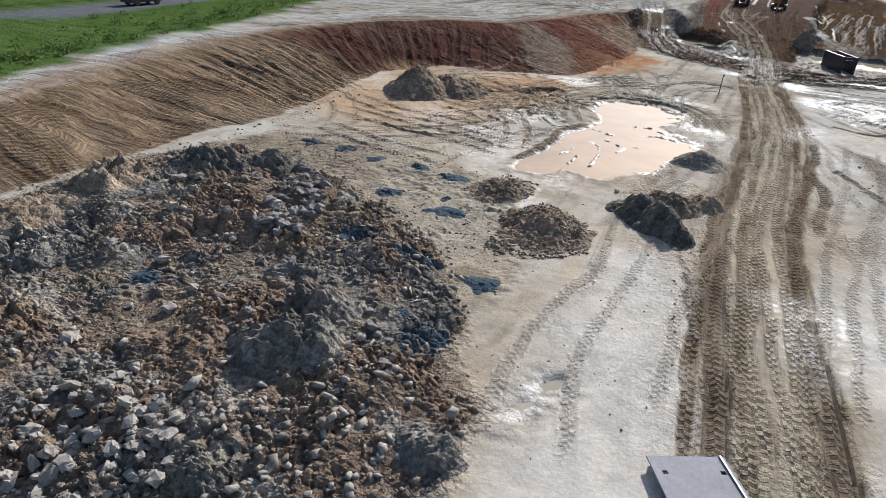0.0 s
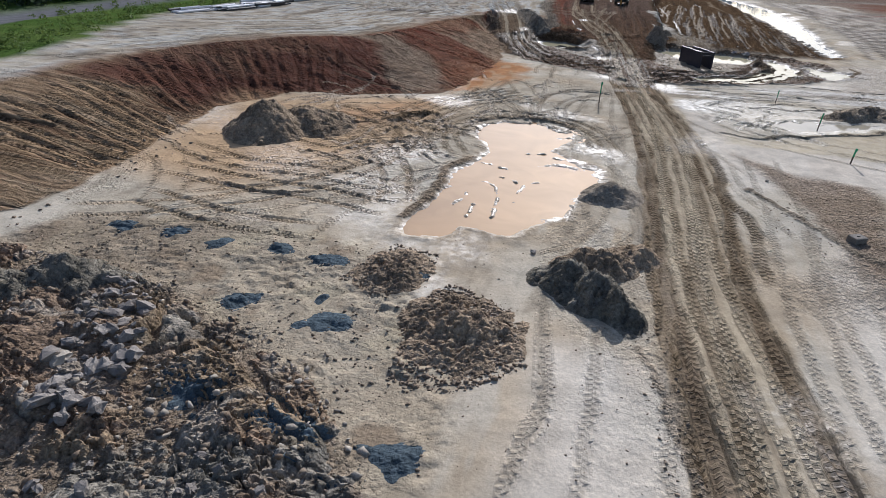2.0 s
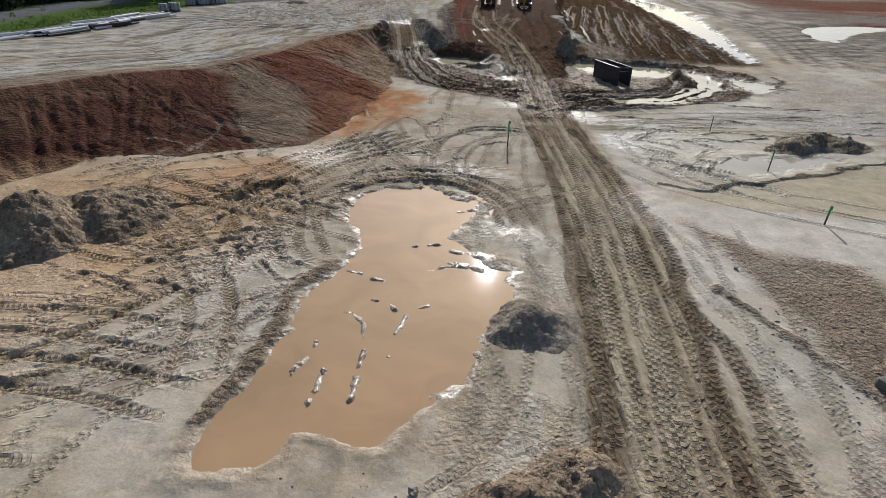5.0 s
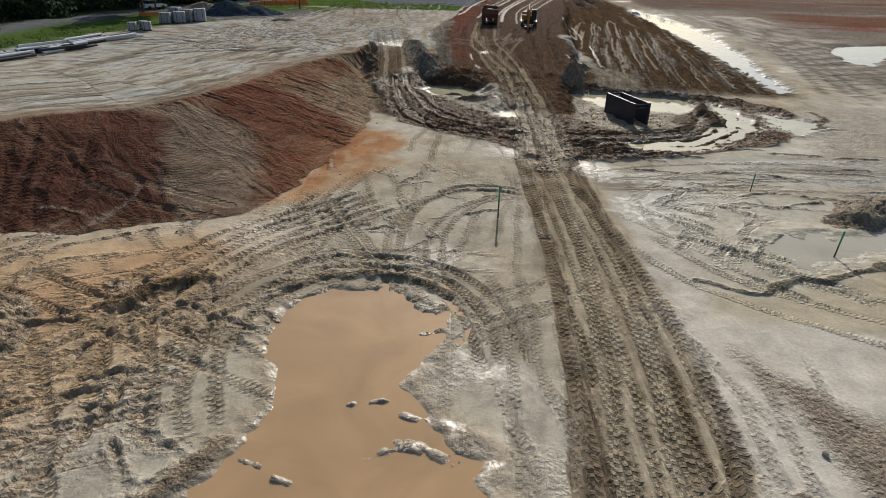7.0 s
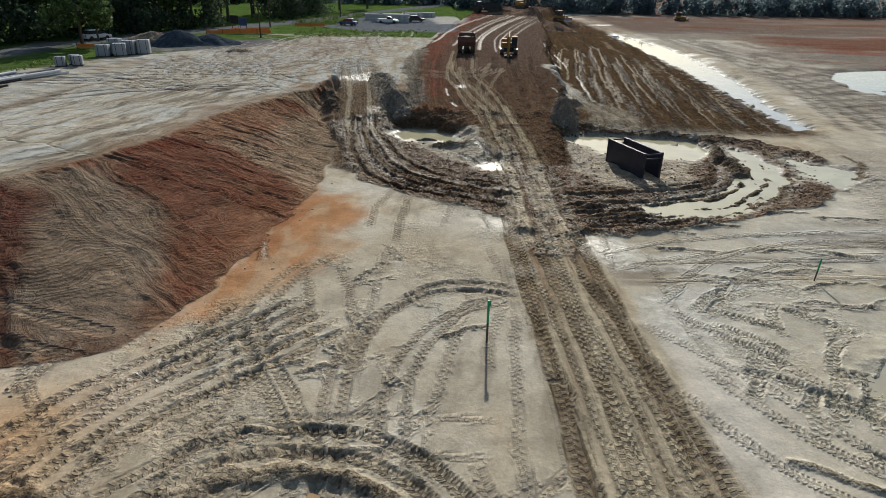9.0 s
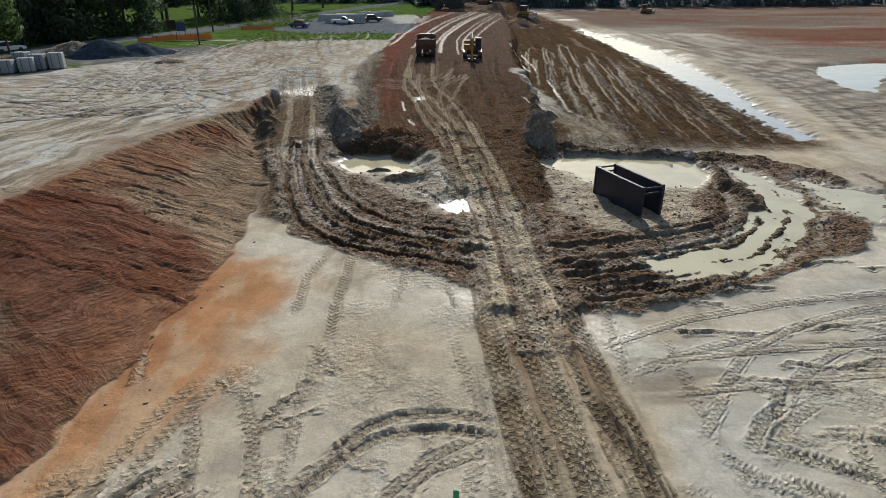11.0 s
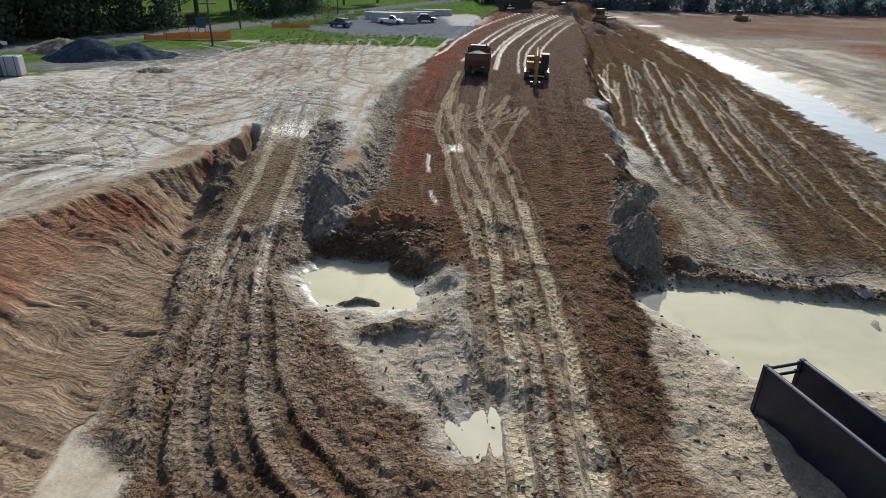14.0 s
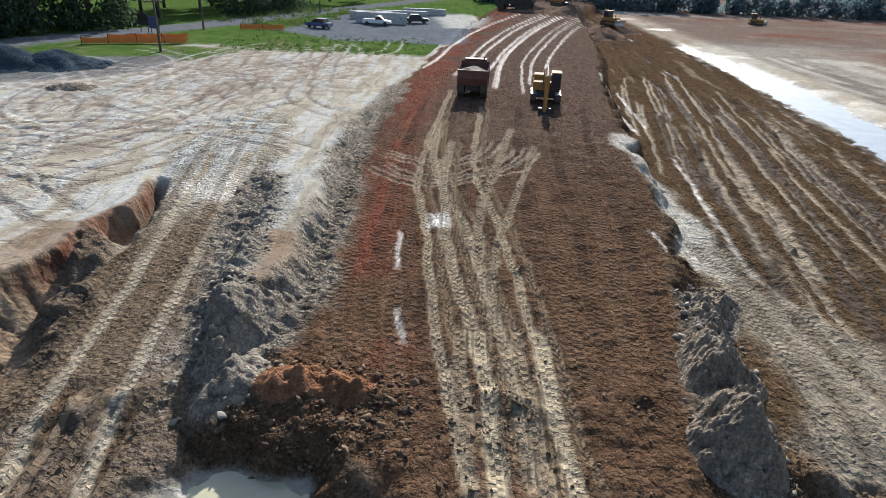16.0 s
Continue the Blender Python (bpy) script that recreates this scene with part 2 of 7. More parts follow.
XS = np.array(spread(-32, -1600, 0.2, 1.12)[::-1] + list(np.arange(-32, -12, 0.165)) + list(np.arange(-12, 18, 0.105)) + list(np.arange(18, 34, 0.19)) + spread(34, 60, 0.2, 1.05) + spread(61, 1600, 1.2, 1.1))
YS = np.array(spread(10, -250, 0.2, 1.12)[::-1] + list(np.arange(10, 117, 0.103)) + spread(117, 165, 0.11, 1.012) + spread(166, 2200, 0.7, 1.045))
X, Y = np.meshgrid(XS, YS)
Z = np.zeros(X.shape)
SOILC = np.zeros((*X.shape, 3))
WET = np.full(X.shape, 0.25)
ROUGH = np.zeros(X.shape)
TS, TD, TP, TM = np.zeros(X.shape), np.zeros(X.shape), np.full(X.shape, 0.3), np.zeros(X.shape)
RILL = np.zeros(X.shape)
CLOD = 0.06 + 0.22 * smooth(0.0, 0.7, fbm(X, Y, 5, 4, 91))

SAND, SAND_WARM, PALE = (0.44, 0.375, 0.28), (0.45, 0.35, 0.235), (0.54, 0.48, 0.38)
MUD, MUD_DARK, CLAY_RED, CLAY_ORANGE = (0.235, 0.147, 0.085), (0.06, 0.043, 0.03), (0.165, 0.055, 0.032), (0.40, 0.2, 0.095)
BANK_TAN, RUBBLE = (0.26, 0.182, 0.11), (0.27, 0.21, 0.15)
GRASS, ASPHALT, GRAVEL = (0.075, 0.125, 0.03), (0.15, 0.15, 0.155), (0.16, 0.165, 0.18)


def window(x0, y0, x1, y1):
    return slice(*np.searchsorted(YS, (y0, y1))), slice(*np.searchsorted(XS, (x0, x1)))


def around(pts, margin):
    p = np.array([q[:2] for q in pts])
    return window(*(p.min(0) - margin), *(p.max(0) + margin))


def paint(w, mask, colour):
    SOILC[w] = SOILC[w] * (1 - mask[..., None]) + np.array(colour) * mask[..., None]


def mixin(field, w, mask, value):
    field[w] = field[w] * (1 - mask) + value * mask


WX = X + 0.5 * fbm(X, Y, 2.5, 4, 5)
WY = Y + 0.5 * fbm(X, Y, 2.5, 4, 6)

# the bank on the west side: foot and brow
TOE = [(-27.5, -250), (-27.3, 17.6), (-27, 22.5), (-26.7, 29), (-25.5, 33.7), (-25, 41), (-25.5, 47), (-26, 53), (-22, 58.8), (-16.1, 60.6), (-11.4, 62), (-9.2, 65), (-7.3, 70.8), (-7, 75), (-6.4, 80), (-6, 86), (-6.2, 89), (-6.8, 94.5), (-7.8, 101), (-8.9, 107), (-9.6, 112), (-10.5, 119), (-11, 400), (-11, 2300)]
BROW = [(-33.5, -250), (-33.4, 22.5), (-36, 30), (-37.7, 39), (-37.8, 52), (-35.5, 60), (-31, 66), (-25.6, 72.2), (-21.6, 75.2), (-18.4, 79.4), (-17.0, 86), (-16, 92.6), (-14.9, 99), (-13, 104.5), (-10.9, 109), (-10.2, 113), (-11.0, 119), (-11.5, 400), (-11.5, 2300)]
LEVEL = 2.3
level = np.interp(Y, [0, 40, 58, 70, 84, 98, 120], [2.2, 2.3, 2.55, 2.85, 2.6, 2.2, 2.15])
d_toe, s_toe = to_line(WX, WY, TOE)
d_brow, s_brow = to_line(WX, WY, BROW)
on_slope = np.clip(d_toe, 0, None) / (np.clip(d_toe, 0, None) + np.clip(-d_brow, 0, None) + 1e-6)
on_slope = np.where(d_brow > 0, 1.0, np.where(d_toe < 0, 0.0, on_slope))
plateau = smooth(-0.3, 0.4, d_brow)
SPUR = [(-2.2, 104), (-1.3, 105), (-0.7, 109), (-1.0, 116), (-1.9, 125), (-1.0, 145), (1.6, 170), (12, 240), (40, 420), (60, 2300), (-20, 2300), (-13, 420), (-13, 118), (-9, 119), (-6.3, 122), (-4.6, 118), (-3.9, 113), (-3.0, 108)]
spur = smooth(-1.5, 0.3, inside(WX, WY, SPUR))
on_slope = np.maximum(on_slope, spur)
plateau = np.maximum(plateau, spur)
bank = smooth(0.0, 0.35, d_toe) * (1 - plateau)
Z += 0.12 * fbm(X, Y, 9, 4, 1)
Z += level * (0.55 * on_slope + 0.45 * smooth(0, 1, on_slope)) + plateau * 0.10 * fbm(X, Y, 6, 4, 2)
# plain pit floor
streak = fbm(X * 0.35 + 0.1 * Y, Y * 0.08, 1.0, 4, 8)
tone = smooth(-0.6, 0.7, fbm(X, Y, 7, 5, 3))
SOILC[:] = np.array(SAND) * (1 - tone[..., None]) + np.array(PALE) * tone[..., None]
paint(slice(None), 0.7 * smooth(0.0, 0.8, fbm(X, Y, 9, 5, 4, 0.6)), SAND_WARM)
smear = fbm(X * 1.4 - 0.2 * Y, Y * 0.3, 2.2, 5, 92, 0.62)
paint(slice(None), 0.55 * smooth(0.15, 0.75, smear), (0.26, 0.215, 0.155))
paint(slice(None), 0.6 * smooth(0.25, 0.8, -smear), (0.52, 0.475, 0.39))
WET[:] = 0.05 + 0.5 * smooth(0.3, 0.9, fbm(X, Y, 8, 3, 93))
full = (slice(None), slice(None))
# the plateau, scraped in long sweeps along the brow
sweep = fbm(s_brow * 0.16, d_brow, 0.8, 4, 9)
paint(full, plateau, SAND)
paint(full, plateau * smooth(-0.3, 0.6, sweep), (0.46, 0.44, 0.39))
scrape = fbm(s_brow * 0.3, d_brow * 2.4, 0.9, 5, 52, 0.65)
near = 1 - 0.7 * smooth(104, 120, Y)
paint(full, plateau * near * 0.6 * smooth(0.15, 0.6, scrape), (0.22, 0.19, 0.15))
paint(full, plateau * 0.5 * smooth(0.2, 0.7, -scrape), (0.56, 0.53, 0.46))
Z += plateau * near * 0.03 * scrape
paint(full, plateau * (0.75 - 0.4 * smooth(104, 120, Y)) * smooth(0.1, 0.7, -sweep), (0.19, 0.16, 0.125))
churn = fbm(X + 0.6 * Y, Y * 0.35, 1.6, 5, 13, 0.65)
paint(full, plateau * 0.1 * smooth(0.1, 0.8, churn) * smooth(100, 125, Y), (0.24, 0.21, 0.17))
Z += plateau * near * 0.045 * sweep
mixin(WET, full, plateau, 0.04)
mixin(CLOD, full, plateau * 0.8, 0.1 + 0.25 * smooth(0.0, 0.6, scrape))
TS[:], TD[:] = np.where(plateau > 0.5, s_brow, TS), np.where(plateau > 0.5, d_brow, TD)
RILL[:] = np.where(plateau > 0.5, 0.3 * near, RILL)
paint(full, 0.75 * plateau * (1 - smooth(0.3, 3.2, d_brow + 1.3 * fbm(X, Y, 3, 4, 53))) * (Y < 112), (0.24, 0.155, 0.095))
# the bank: bands of tan, red and orange clay, with rills down the slope
rill = fbm(s_brow * 1.5, d_brow * 0.11, 0.7, 4, 11)
paint(full, bank, BANK_TAN)
red = smooth(10, 24, s_brow - 250 - 60) * (1 - smooth(124, 134, s_brow - 250))
redpatch = red * smooth(-0.45, 0.35, fbm(X, Y, 6, 3, 12) + 0.5 - 1.3 * np.abs(on_slope - 0.66))
paint(full, bank * redpatch, CLAY_RED)
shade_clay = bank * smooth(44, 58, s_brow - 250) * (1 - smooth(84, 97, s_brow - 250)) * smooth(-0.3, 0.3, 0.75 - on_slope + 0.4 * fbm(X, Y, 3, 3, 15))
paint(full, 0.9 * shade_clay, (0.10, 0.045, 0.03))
paint(full, 0.75 * bank * smooth(78, 92, s_brow - 250) * smooth(-0.3, 0.4, 0.8 - on_slope + 0.5 * fbm(X, Y, 3, 4, 19)), (0.40, 0.285, 0.185))
# crests paled and hollows darkened in colour, shading painted over the relief
paint(full, bank * (1 - 0.75 * shade_clay) * 0.6 * smooth(0.2, 0.9, rill), (0.30, 0.235, 0.16))
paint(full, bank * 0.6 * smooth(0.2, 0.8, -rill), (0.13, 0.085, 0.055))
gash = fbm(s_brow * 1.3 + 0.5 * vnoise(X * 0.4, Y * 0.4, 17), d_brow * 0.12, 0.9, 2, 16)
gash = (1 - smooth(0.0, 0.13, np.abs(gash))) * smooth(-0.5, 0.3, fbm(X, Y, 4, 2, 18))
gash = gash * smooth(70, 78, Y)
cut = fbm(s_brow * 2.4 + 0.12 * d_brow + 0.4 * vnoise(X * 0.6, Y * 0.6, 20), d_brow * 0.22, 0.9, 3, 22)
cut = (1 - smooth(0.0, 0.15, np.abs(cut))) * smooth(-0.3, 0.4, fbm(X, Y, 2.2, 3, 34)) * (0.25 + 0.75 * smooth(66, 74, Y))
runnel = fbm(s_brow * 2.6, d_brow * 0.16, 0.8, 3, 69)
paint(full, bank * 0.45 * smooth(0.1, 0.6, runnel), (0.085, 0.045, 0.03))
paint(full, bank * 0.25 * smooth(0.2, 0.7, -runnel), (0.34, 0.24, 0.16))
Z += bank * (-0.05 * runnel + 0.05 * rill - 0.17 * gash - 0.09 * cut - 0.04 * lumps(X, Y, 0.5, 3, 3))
# gashes and cuts are darkened too, as shade inside them
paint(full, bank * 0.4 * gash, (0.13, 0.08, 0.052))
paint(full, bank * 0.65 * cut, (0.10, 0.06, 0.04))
cleat = np.sin(d_brow * 2 * math.pi / 0.42 + 1.2 * vnoise(X * 0.5, Y * 0.5, 40)) * smooth(0.0, 0.5, fbm(s_brow, d_brow * 0.2, 3.2, 2, 14))
Z += bank * 0.02 * cleat * (1 - smooth(46, 58, Y))
CLOD[:] = np.where(bank > 0.5, 0.2, CLOD)
WET[:] = np.where(bank > 0.5, 0.12, WET)
# cleats of a crawler that dressed the slope
dressed = bank * smooth(-0.35, 0.3, fbm(s_brow, d_brow * 0.4, 3.0, 3, 67))
TS[:] = np.where(bank > 0.05, d_brow + 0.2 * fbm(X, Y, 1.2, 2, 68), TS)
TD[:] = np.where(bank > 0.05, s_brow, TD)
TP[:] = np.where(bank > 0.05, 0.3, TP)
TM[:] = np.where(bank > 0.05, 0.75 * dressed * bank * (1 - 0.6 * smooth(64, 73, Y)), TM)
RILL[:] = np.where(bank > 0.05, bank * (0.6 + 0.4 * smooth(-0.4, 0.4, fbm(s_brow, d_brow * 0.3, 5, 3, 66))), RILL)


def patch(outline, colour, soft=0.5, amount=1.0, wet=None, clod=None, warp=True):
    w = around(outline, 3)
    sd = inside((WX if warp else X)[w], (WY if warp else Y)[w], outline)
    mask = smooth(-soft, soft, sd) * amount
    paint(w, mask, colour)
    if wet is not None:
        mixin(WET, w, mask, wet)
    if clod is not None:
        mixin(CLOD, w, mask, clod)
    return w, mask, sd


# stretches of the bank: maroon clay, a dusty tan nose, a red scar, tan clay beyond
for outline, colour, amount in (
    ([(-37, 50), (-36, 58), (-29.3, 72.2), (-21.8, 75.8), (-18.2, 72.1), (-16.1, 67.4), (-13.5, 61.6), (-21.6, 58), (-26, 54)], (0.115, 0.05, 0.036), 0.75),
    ([(-21.6, 76), (-17, 77.6), (-12.6, 74.0), (-10.6, 69.4), (-10.6, 64.5), (-12.8, 61.8), (-15.6, 66), (-18.2, 72.1)], (0.28, 0.215, 0.15), 0.85),
    ([(-16.8, 77.5), (-16.3, 84), (-13, 86), (-9, 84), (-6.4, 79.5), (-5.6, 75.6), (-7.0, 70.5), (-9.4, 66), (-10.8, 69.4), (-12.6, 74.0)], (0.145, 0.052, 0.032), 0.9),
    ([(-17, 86), (-12.5, 86.5), (-6, 82), (-5.6, 92), (-8, 100), (-13, 101), (-16.4, 92)], (0.28, 0.2, 0.13), 0.6),
    ([(-17, 86), (-13, 87), (-11.4, 94), (-11, 101), (-13.4, 103), (-16.4, 93)], (0.24, 0.1, 0.055), 0.6),
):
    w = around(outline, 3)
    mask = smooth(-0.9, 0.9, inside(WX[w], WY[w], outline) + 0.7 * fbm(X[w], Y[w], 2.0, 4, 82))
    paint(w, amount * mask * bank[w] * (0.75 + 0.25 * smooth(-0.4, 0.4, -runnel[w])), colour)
# orange clay fan at the bank's foot
SPILL = [(-9.4, 64.4), (-6.6, 64.6), (-4.4, 67.4), (-3.2, 72.4), (-2.6, 78.4), (-4.0, 81.4), (-6.8, 80.6), (-7.2, 73), (-9.0, 68)]
w = window(-14, 60, 2, 90)
fan = inside(WX[w], WY[w], [(-9.5, 63.5), (-5.2, 67), (-3.2, 73), (-2.9, 78), (-4.2, 81.5), (-8.5, 85), (-11, 78), (-10.5, 70)]) + 1.6 * fbm(X[w], Y[w], 3.2, 5, 36, 0.6)
off_bank = 1 - 0.85 * bank[w]
paint(w, 0.8 * off_bank * smooth(-1.2, 1.4, fan), CLAY_ORANGE)
paint(w, 0.7 * off_bank * smooth(0.6, 2.6, fan + 0.8 * fbm(X[w], Y[w], 1.3, 4, 45)), (0.29, 0.115, 0.05))
spill = inside(WX[w], WY[w], SPILL) + 1.1 * fbm(X[w], Y[w], 2.6, 4, 83, 0.6)
paint(w, 0.75 * off_bank * smooth(-0.8, 1.2, spill), (0.42, 0.225, 0.11))
paint(w, 0.5 * smooth(0.0, 0.5, fbm(X[w] * 1.6, Y[w] * 0.5, 1.4, 4, 42)) * smooth(-2.5, 0.5, fan) * off_bank, (0.45, 0.34, 0.22))
patch([(-26, 40), (-25.5, 56), (-16, 60), (-9, 61), (-8, 53), (-12, 43), (-18, 37)], (0.50, 0.335, 0.19), 2.5, 0.85)
patch([(-20, 52), (-14, 58), (-10, 60), (-10, 56), (-15, 50)], (0.46, 0.25, 0.13), 1.5, 0.45)

# smooth pale floor either side of the haul road
for outline in ([(8.6, -20), (8.6, 24), (11, 34), (14, 39), (19, 36), (24, 20), (30, -20)], [(-1.6, -10), (-1.6, 20), (-0.4, 27), (2.4, 26), (3.6, 20), (3.4, -10)], [(9.6, 44), (10.8, 56), (10, 66), (17, 60), (24, 52), (20, 46)]):
    patch(outline, (0.68, 0.615, 0.52), 1.5, 0.7, 0.1, 0.05)

# ---- the haul road's embankment ----
ROAD = [(6.2, 80), (5.8, 90), (5.0, 97), (3.0, 101.3), (-0.9, 102.2), (0.2, 108), (-0.3, 116), (-1.2, 125), (-0.2, 145), (2.4, 170), (12.9, 240), (40, 420), (80, 420), (34, 250), (26, 183), (19.8, 149), (17.8, 129.5), (16.2, 115.6), (14.2, 108), (13.0, 101.5), (11.8, 97), (11.0, 90), (10.6, 80)]
road_sd = inside(WX, WY, ROAD)
road_z = np.interp(Y, [79, 84, 92, 99, 104.5, 116, 130, 170, 260, 420], [0, 0.12, 0.5, 0.85, 1.12, 1.5, 1.9, 2.3, 2.7, 2.5])
right_edge = np.interp(Y, [100, 112, 140, 156, 186, 214, 300], [38, 38, 43.7, 46.3, 48.9, 48.8, 52])
east = smooth(97.8, 102.5, WY) * smooth(8, 11, X) * (1 - smooth(0, 2, X - right_edge))
east_z = np.interp((X - 15) / (right_edge - 15), [0, 0.25, 1], [0.75, 0.6, -0.3])
Z[:] = Z * (1 - east) + (east_z + 0.10 * fbm(X, Y, 3, 3, 21)) * east
front = 1 - smooth(104, 108, Y)
road = smooth(-1.3 - 1.2 * front, 0.1 + 0.8 * front, road_sd)
Z[:] = Z * (1 - road) + road_z * road

# ramp up to the plateau
RAMP = [(-3.2, 89), (-4.2, 95.5), (-5.1, 99.5), (-5.7, 104), (-6.5, 112), (-8.3, 124), (-9.2, 131)]
w = around(RAMP, 8)
d, s = to_line(WX[w], WY[w], curve_through(RAMP, 1.5))
rz = np.interp(s, [0, 6, 11, 15.5, 23, 35, 42], [0.0, 0.25, 0.5, 0.95, 1.65, 2.25, 2.35])
ramp_mask = 1 - smooth(2.3, 3.4, np.abs(d))
Z[w] = Z[w] * (1 - ramp_mask) + rz * ramp_mask

# dark churned mud: ring, road, ramp and the field to the east
RING = [(-5.9, 92), (-5.4, 89.3), (-4.6, 86.6), (-2.9, 84), (1.4, 80.7), (4.6, 78.6), (6.3, 76.5), (6.8, 72), (9.2, 72), (9.9, 74.6), (12.8, 74.6), (17, 76), (21, 77.6), (27, 80.5), (31.5, 85.5), (34, 92), (31, 98), (20, 99.5), (12, 103), (2, 103), (-4, 103), (-8.5, 100)]
w, m, sd = patch(RING, (0.165, 0.098, 0.054), 0.2, 1.0, 0.3, 0.8)
Z[w] += m * (0.11 * fbm(X[w], Y[w], 0.9, 4, 23) + 0.06 * lumps(X[w], Y[w], 0.5, 3, 4))
Z[w] += 0.22 * np.exp(-((sd - 0.5) / 0.6) ** 2) * smooth(-0.2, 0.4, fbm(X[w], Y[w], 3, 2, 24))
paint(full, smooth(-0.7, 0.1, road_sd) * smooth(84, 90, Y), (0.14, 0.082, 0.048))
paint(full, smooth(-0.7, 0.1, road_sd) * smooth(106, 122, Y), (0.13, 0.076, 0.047))
paint(full, 0.75 * smooth(-0.1, 0.6, road_sd) * smooth(99, 104, Y) * smooth(-0.35, 0.35, fbm(X * 1.2, Y * 0.2, 3.0, 4, 25)), (0.11, 0.067, 0.041))
paint(full, 0.85 * smooth(-0.7, 0.1, road_sd) * smooth(118, 136, Y), (0.135, 0.09, 0.066))
redstrip = np.exp(-(((X - np.interp(Y, [100, 116, 145, 170, 240], [3.2, 1.6, 1.6, 4.2, 15])) / np.interp(Y, [100, 130, 250], [1.7, 1.5, 5])) ** 2)) * smooth(101, 106, Y) * smooth(-0.7, 0.2, fbm(X, Y, 4, 3, 26))
paint(full, 0.9 * redstrip * smooth(-0.4, 0.4, road_sd), (0.19, 0.068, 0.042))
mixin(CLOD, full, smooth(-0.5, 0.3, road_sd) * smooth(88, 94, Y), 0.6)
mixin(WET, full, smooth(-0.5, 0.3, road_sd) * smooth(88, 94, Y), 0.12)
w = around(RAMP, 8)
paint(w, (1 - smooth(2.6, 3.6, np.abs(d))) * (1 - smooth(20, 35, s + 4 * fbm(X[w] * 2.5, Y[w] * 0.4, 2.0, 3, 79))), (0.19, 0.135, 0.088))
mixin(CLOD, w, 1 - smooth(2.3, 3.6, np.abs(d)), 0.55)
lane = fbm((X - 0.13 * Y) * 1.1 + 0.25 * fbm(X, Y, 4, 3, 44), Y * 0.07, 1.0, 5, 27, 0.6)
paint(full, east * (1 - smooth(-1, 0.3, road_sd)), (0.12, 0.077, 0.044))
paint(full, 0.7 * east * (1 - smooth(-1, 0.3, road_sd)) * smooth(0.5, 0.85, lane), (0.30, 0.235, 0.16))
paint(full, 0.7 * east * (1 - smooth(-1, 0.3, road_sd)) * smooth(0.1, 0.7, -lane), MUD_DARK)
mixin(CLOD, full, east * (1 - road), 0.62)
mixin(WET, full, east * (1 - road), 0.05 + 0.25 * smooth(0.55, 0.85, -lane))
TS[:], TD[:] = np.where(east * (1 - road) > 0.5, Y, TS), np.where(east * (1 - road) > 0.5, X - 0.13 * Y, TD)
RILL[:] = np.where(east * (1 - road) > 0.5, 0.55, RILL)
on_road = (smooth(-0.7, 0.1, road_sd) > 0.5) & (Y > 100)
TS[:], TD[:], RILL[:] = np.where(on_road, Y, TS), np.where(on_road, X, TD), np.where(on_road, 0.3, RILL)
Z += east * (1 - road) * (0.10 * lane + 0.05 * fbm(X, Y, 0.8, 3, 28))

# beds of the puddles, cut below their water
WATER = []


def basin(name, outline, level, depth, material, margin_colour, label, rough=0.05):
    w = around(outline, 4)
    sd = inside(WX[w], WY[w], outline)
    near = smooth(-1.6, -0.3, sd)
    bed = level + 0.10 - (depth + 0.10) * smooth(-0.5, 0.9, sd) + rough * fbm(X[w], Y[w], 1.1, 4, 31) + 0.6 * rough * fbm(X[w], Y[w], 0.35, 2, 33)
    Z[w] = Z[w] * (1 - near) + bed * near
    shore = smooth(-1.2, -0.1, sd)
    paint(w, 0.75 * shore, margin_colour)
    mixin(WET, w, shore, 0.35)
    mixin(WET, w, smooth(-0.4, -0.1, sd), 0.65)
    mixin(CLOD, w, shore, 0.15)
    p = np.array(outline)
    WATER.append((name, p.min(0) - 1.2, p.max(0) + 1.2, level, outline, material, label))


# pale silt round the two pools inside the ring
patch([(-1.9, 99.4), (3, 98.8), (5.4, 98.4), (6.2, 94), (6.9, 91.6), (7.1, 86.3), (3.3, 89.4), (1.4, 92.2), (-0.3, 94.8)], (0.35, 0.295, 0.22), 0.4, 0.95, 0.22, 0.22)
patch([(12.4, 92), (13.6, 98), (25, 97), (24.6, 92), (22, 89), (21, 86), (18.5, 81.5), (14, 83.5), (12.6, 87)], (0.36, 0.29, 0.2), 0.5, 0.9, 0.3, 0.3)
basin("pool", [(-7.4, 34.2), (-7.5, 35.4), (-6.7, 40.4), (-6.0, 43.1), (-5.2, 46.1), (-4.4, 48.6), (-5.7, 51.8), (-5.4, 53.8), (-3.8, 55.5), (-1.1, 55.2), (1.3, 53.6), (0.9, 51.2), (-0.3, 48.8), (1.2, 46.9), (2.3, 45.8), (2.6, 43.7), (0.8, 41), (-0.2, 38), (-2.5, 35.8), (-5.2, 36), (-5.9, 34.2)], -0.10, 0.28, WATER_TAN, (0.34, 0.26, 0.17), "wide shallow pool of opaque tan silty water")
basin("pool", [(-1.9, 98.4), (-0.9, 100.2), (3, 99.2), (3.5, 96.2), (1.6, 95.2), (-0.7, 95.8)], -0.12, 0.2, WATER_CREAM, (0.36, 0.32, 0.25), "small cream pool in the churned mud ring")
basin("pool", [(13.4, 97.4), (16, 98.7), (22.8, 97.6), (25.7, 96.3), (24.6, 92.5), (22.6, 90.6), (19, 91.4), (16.4, 91.8), (15.0, 94.5)], -0.12, 0.2, WATER_CREAM, (0.38, 0.33, 0.25), "cream silty pool behind the trench box")
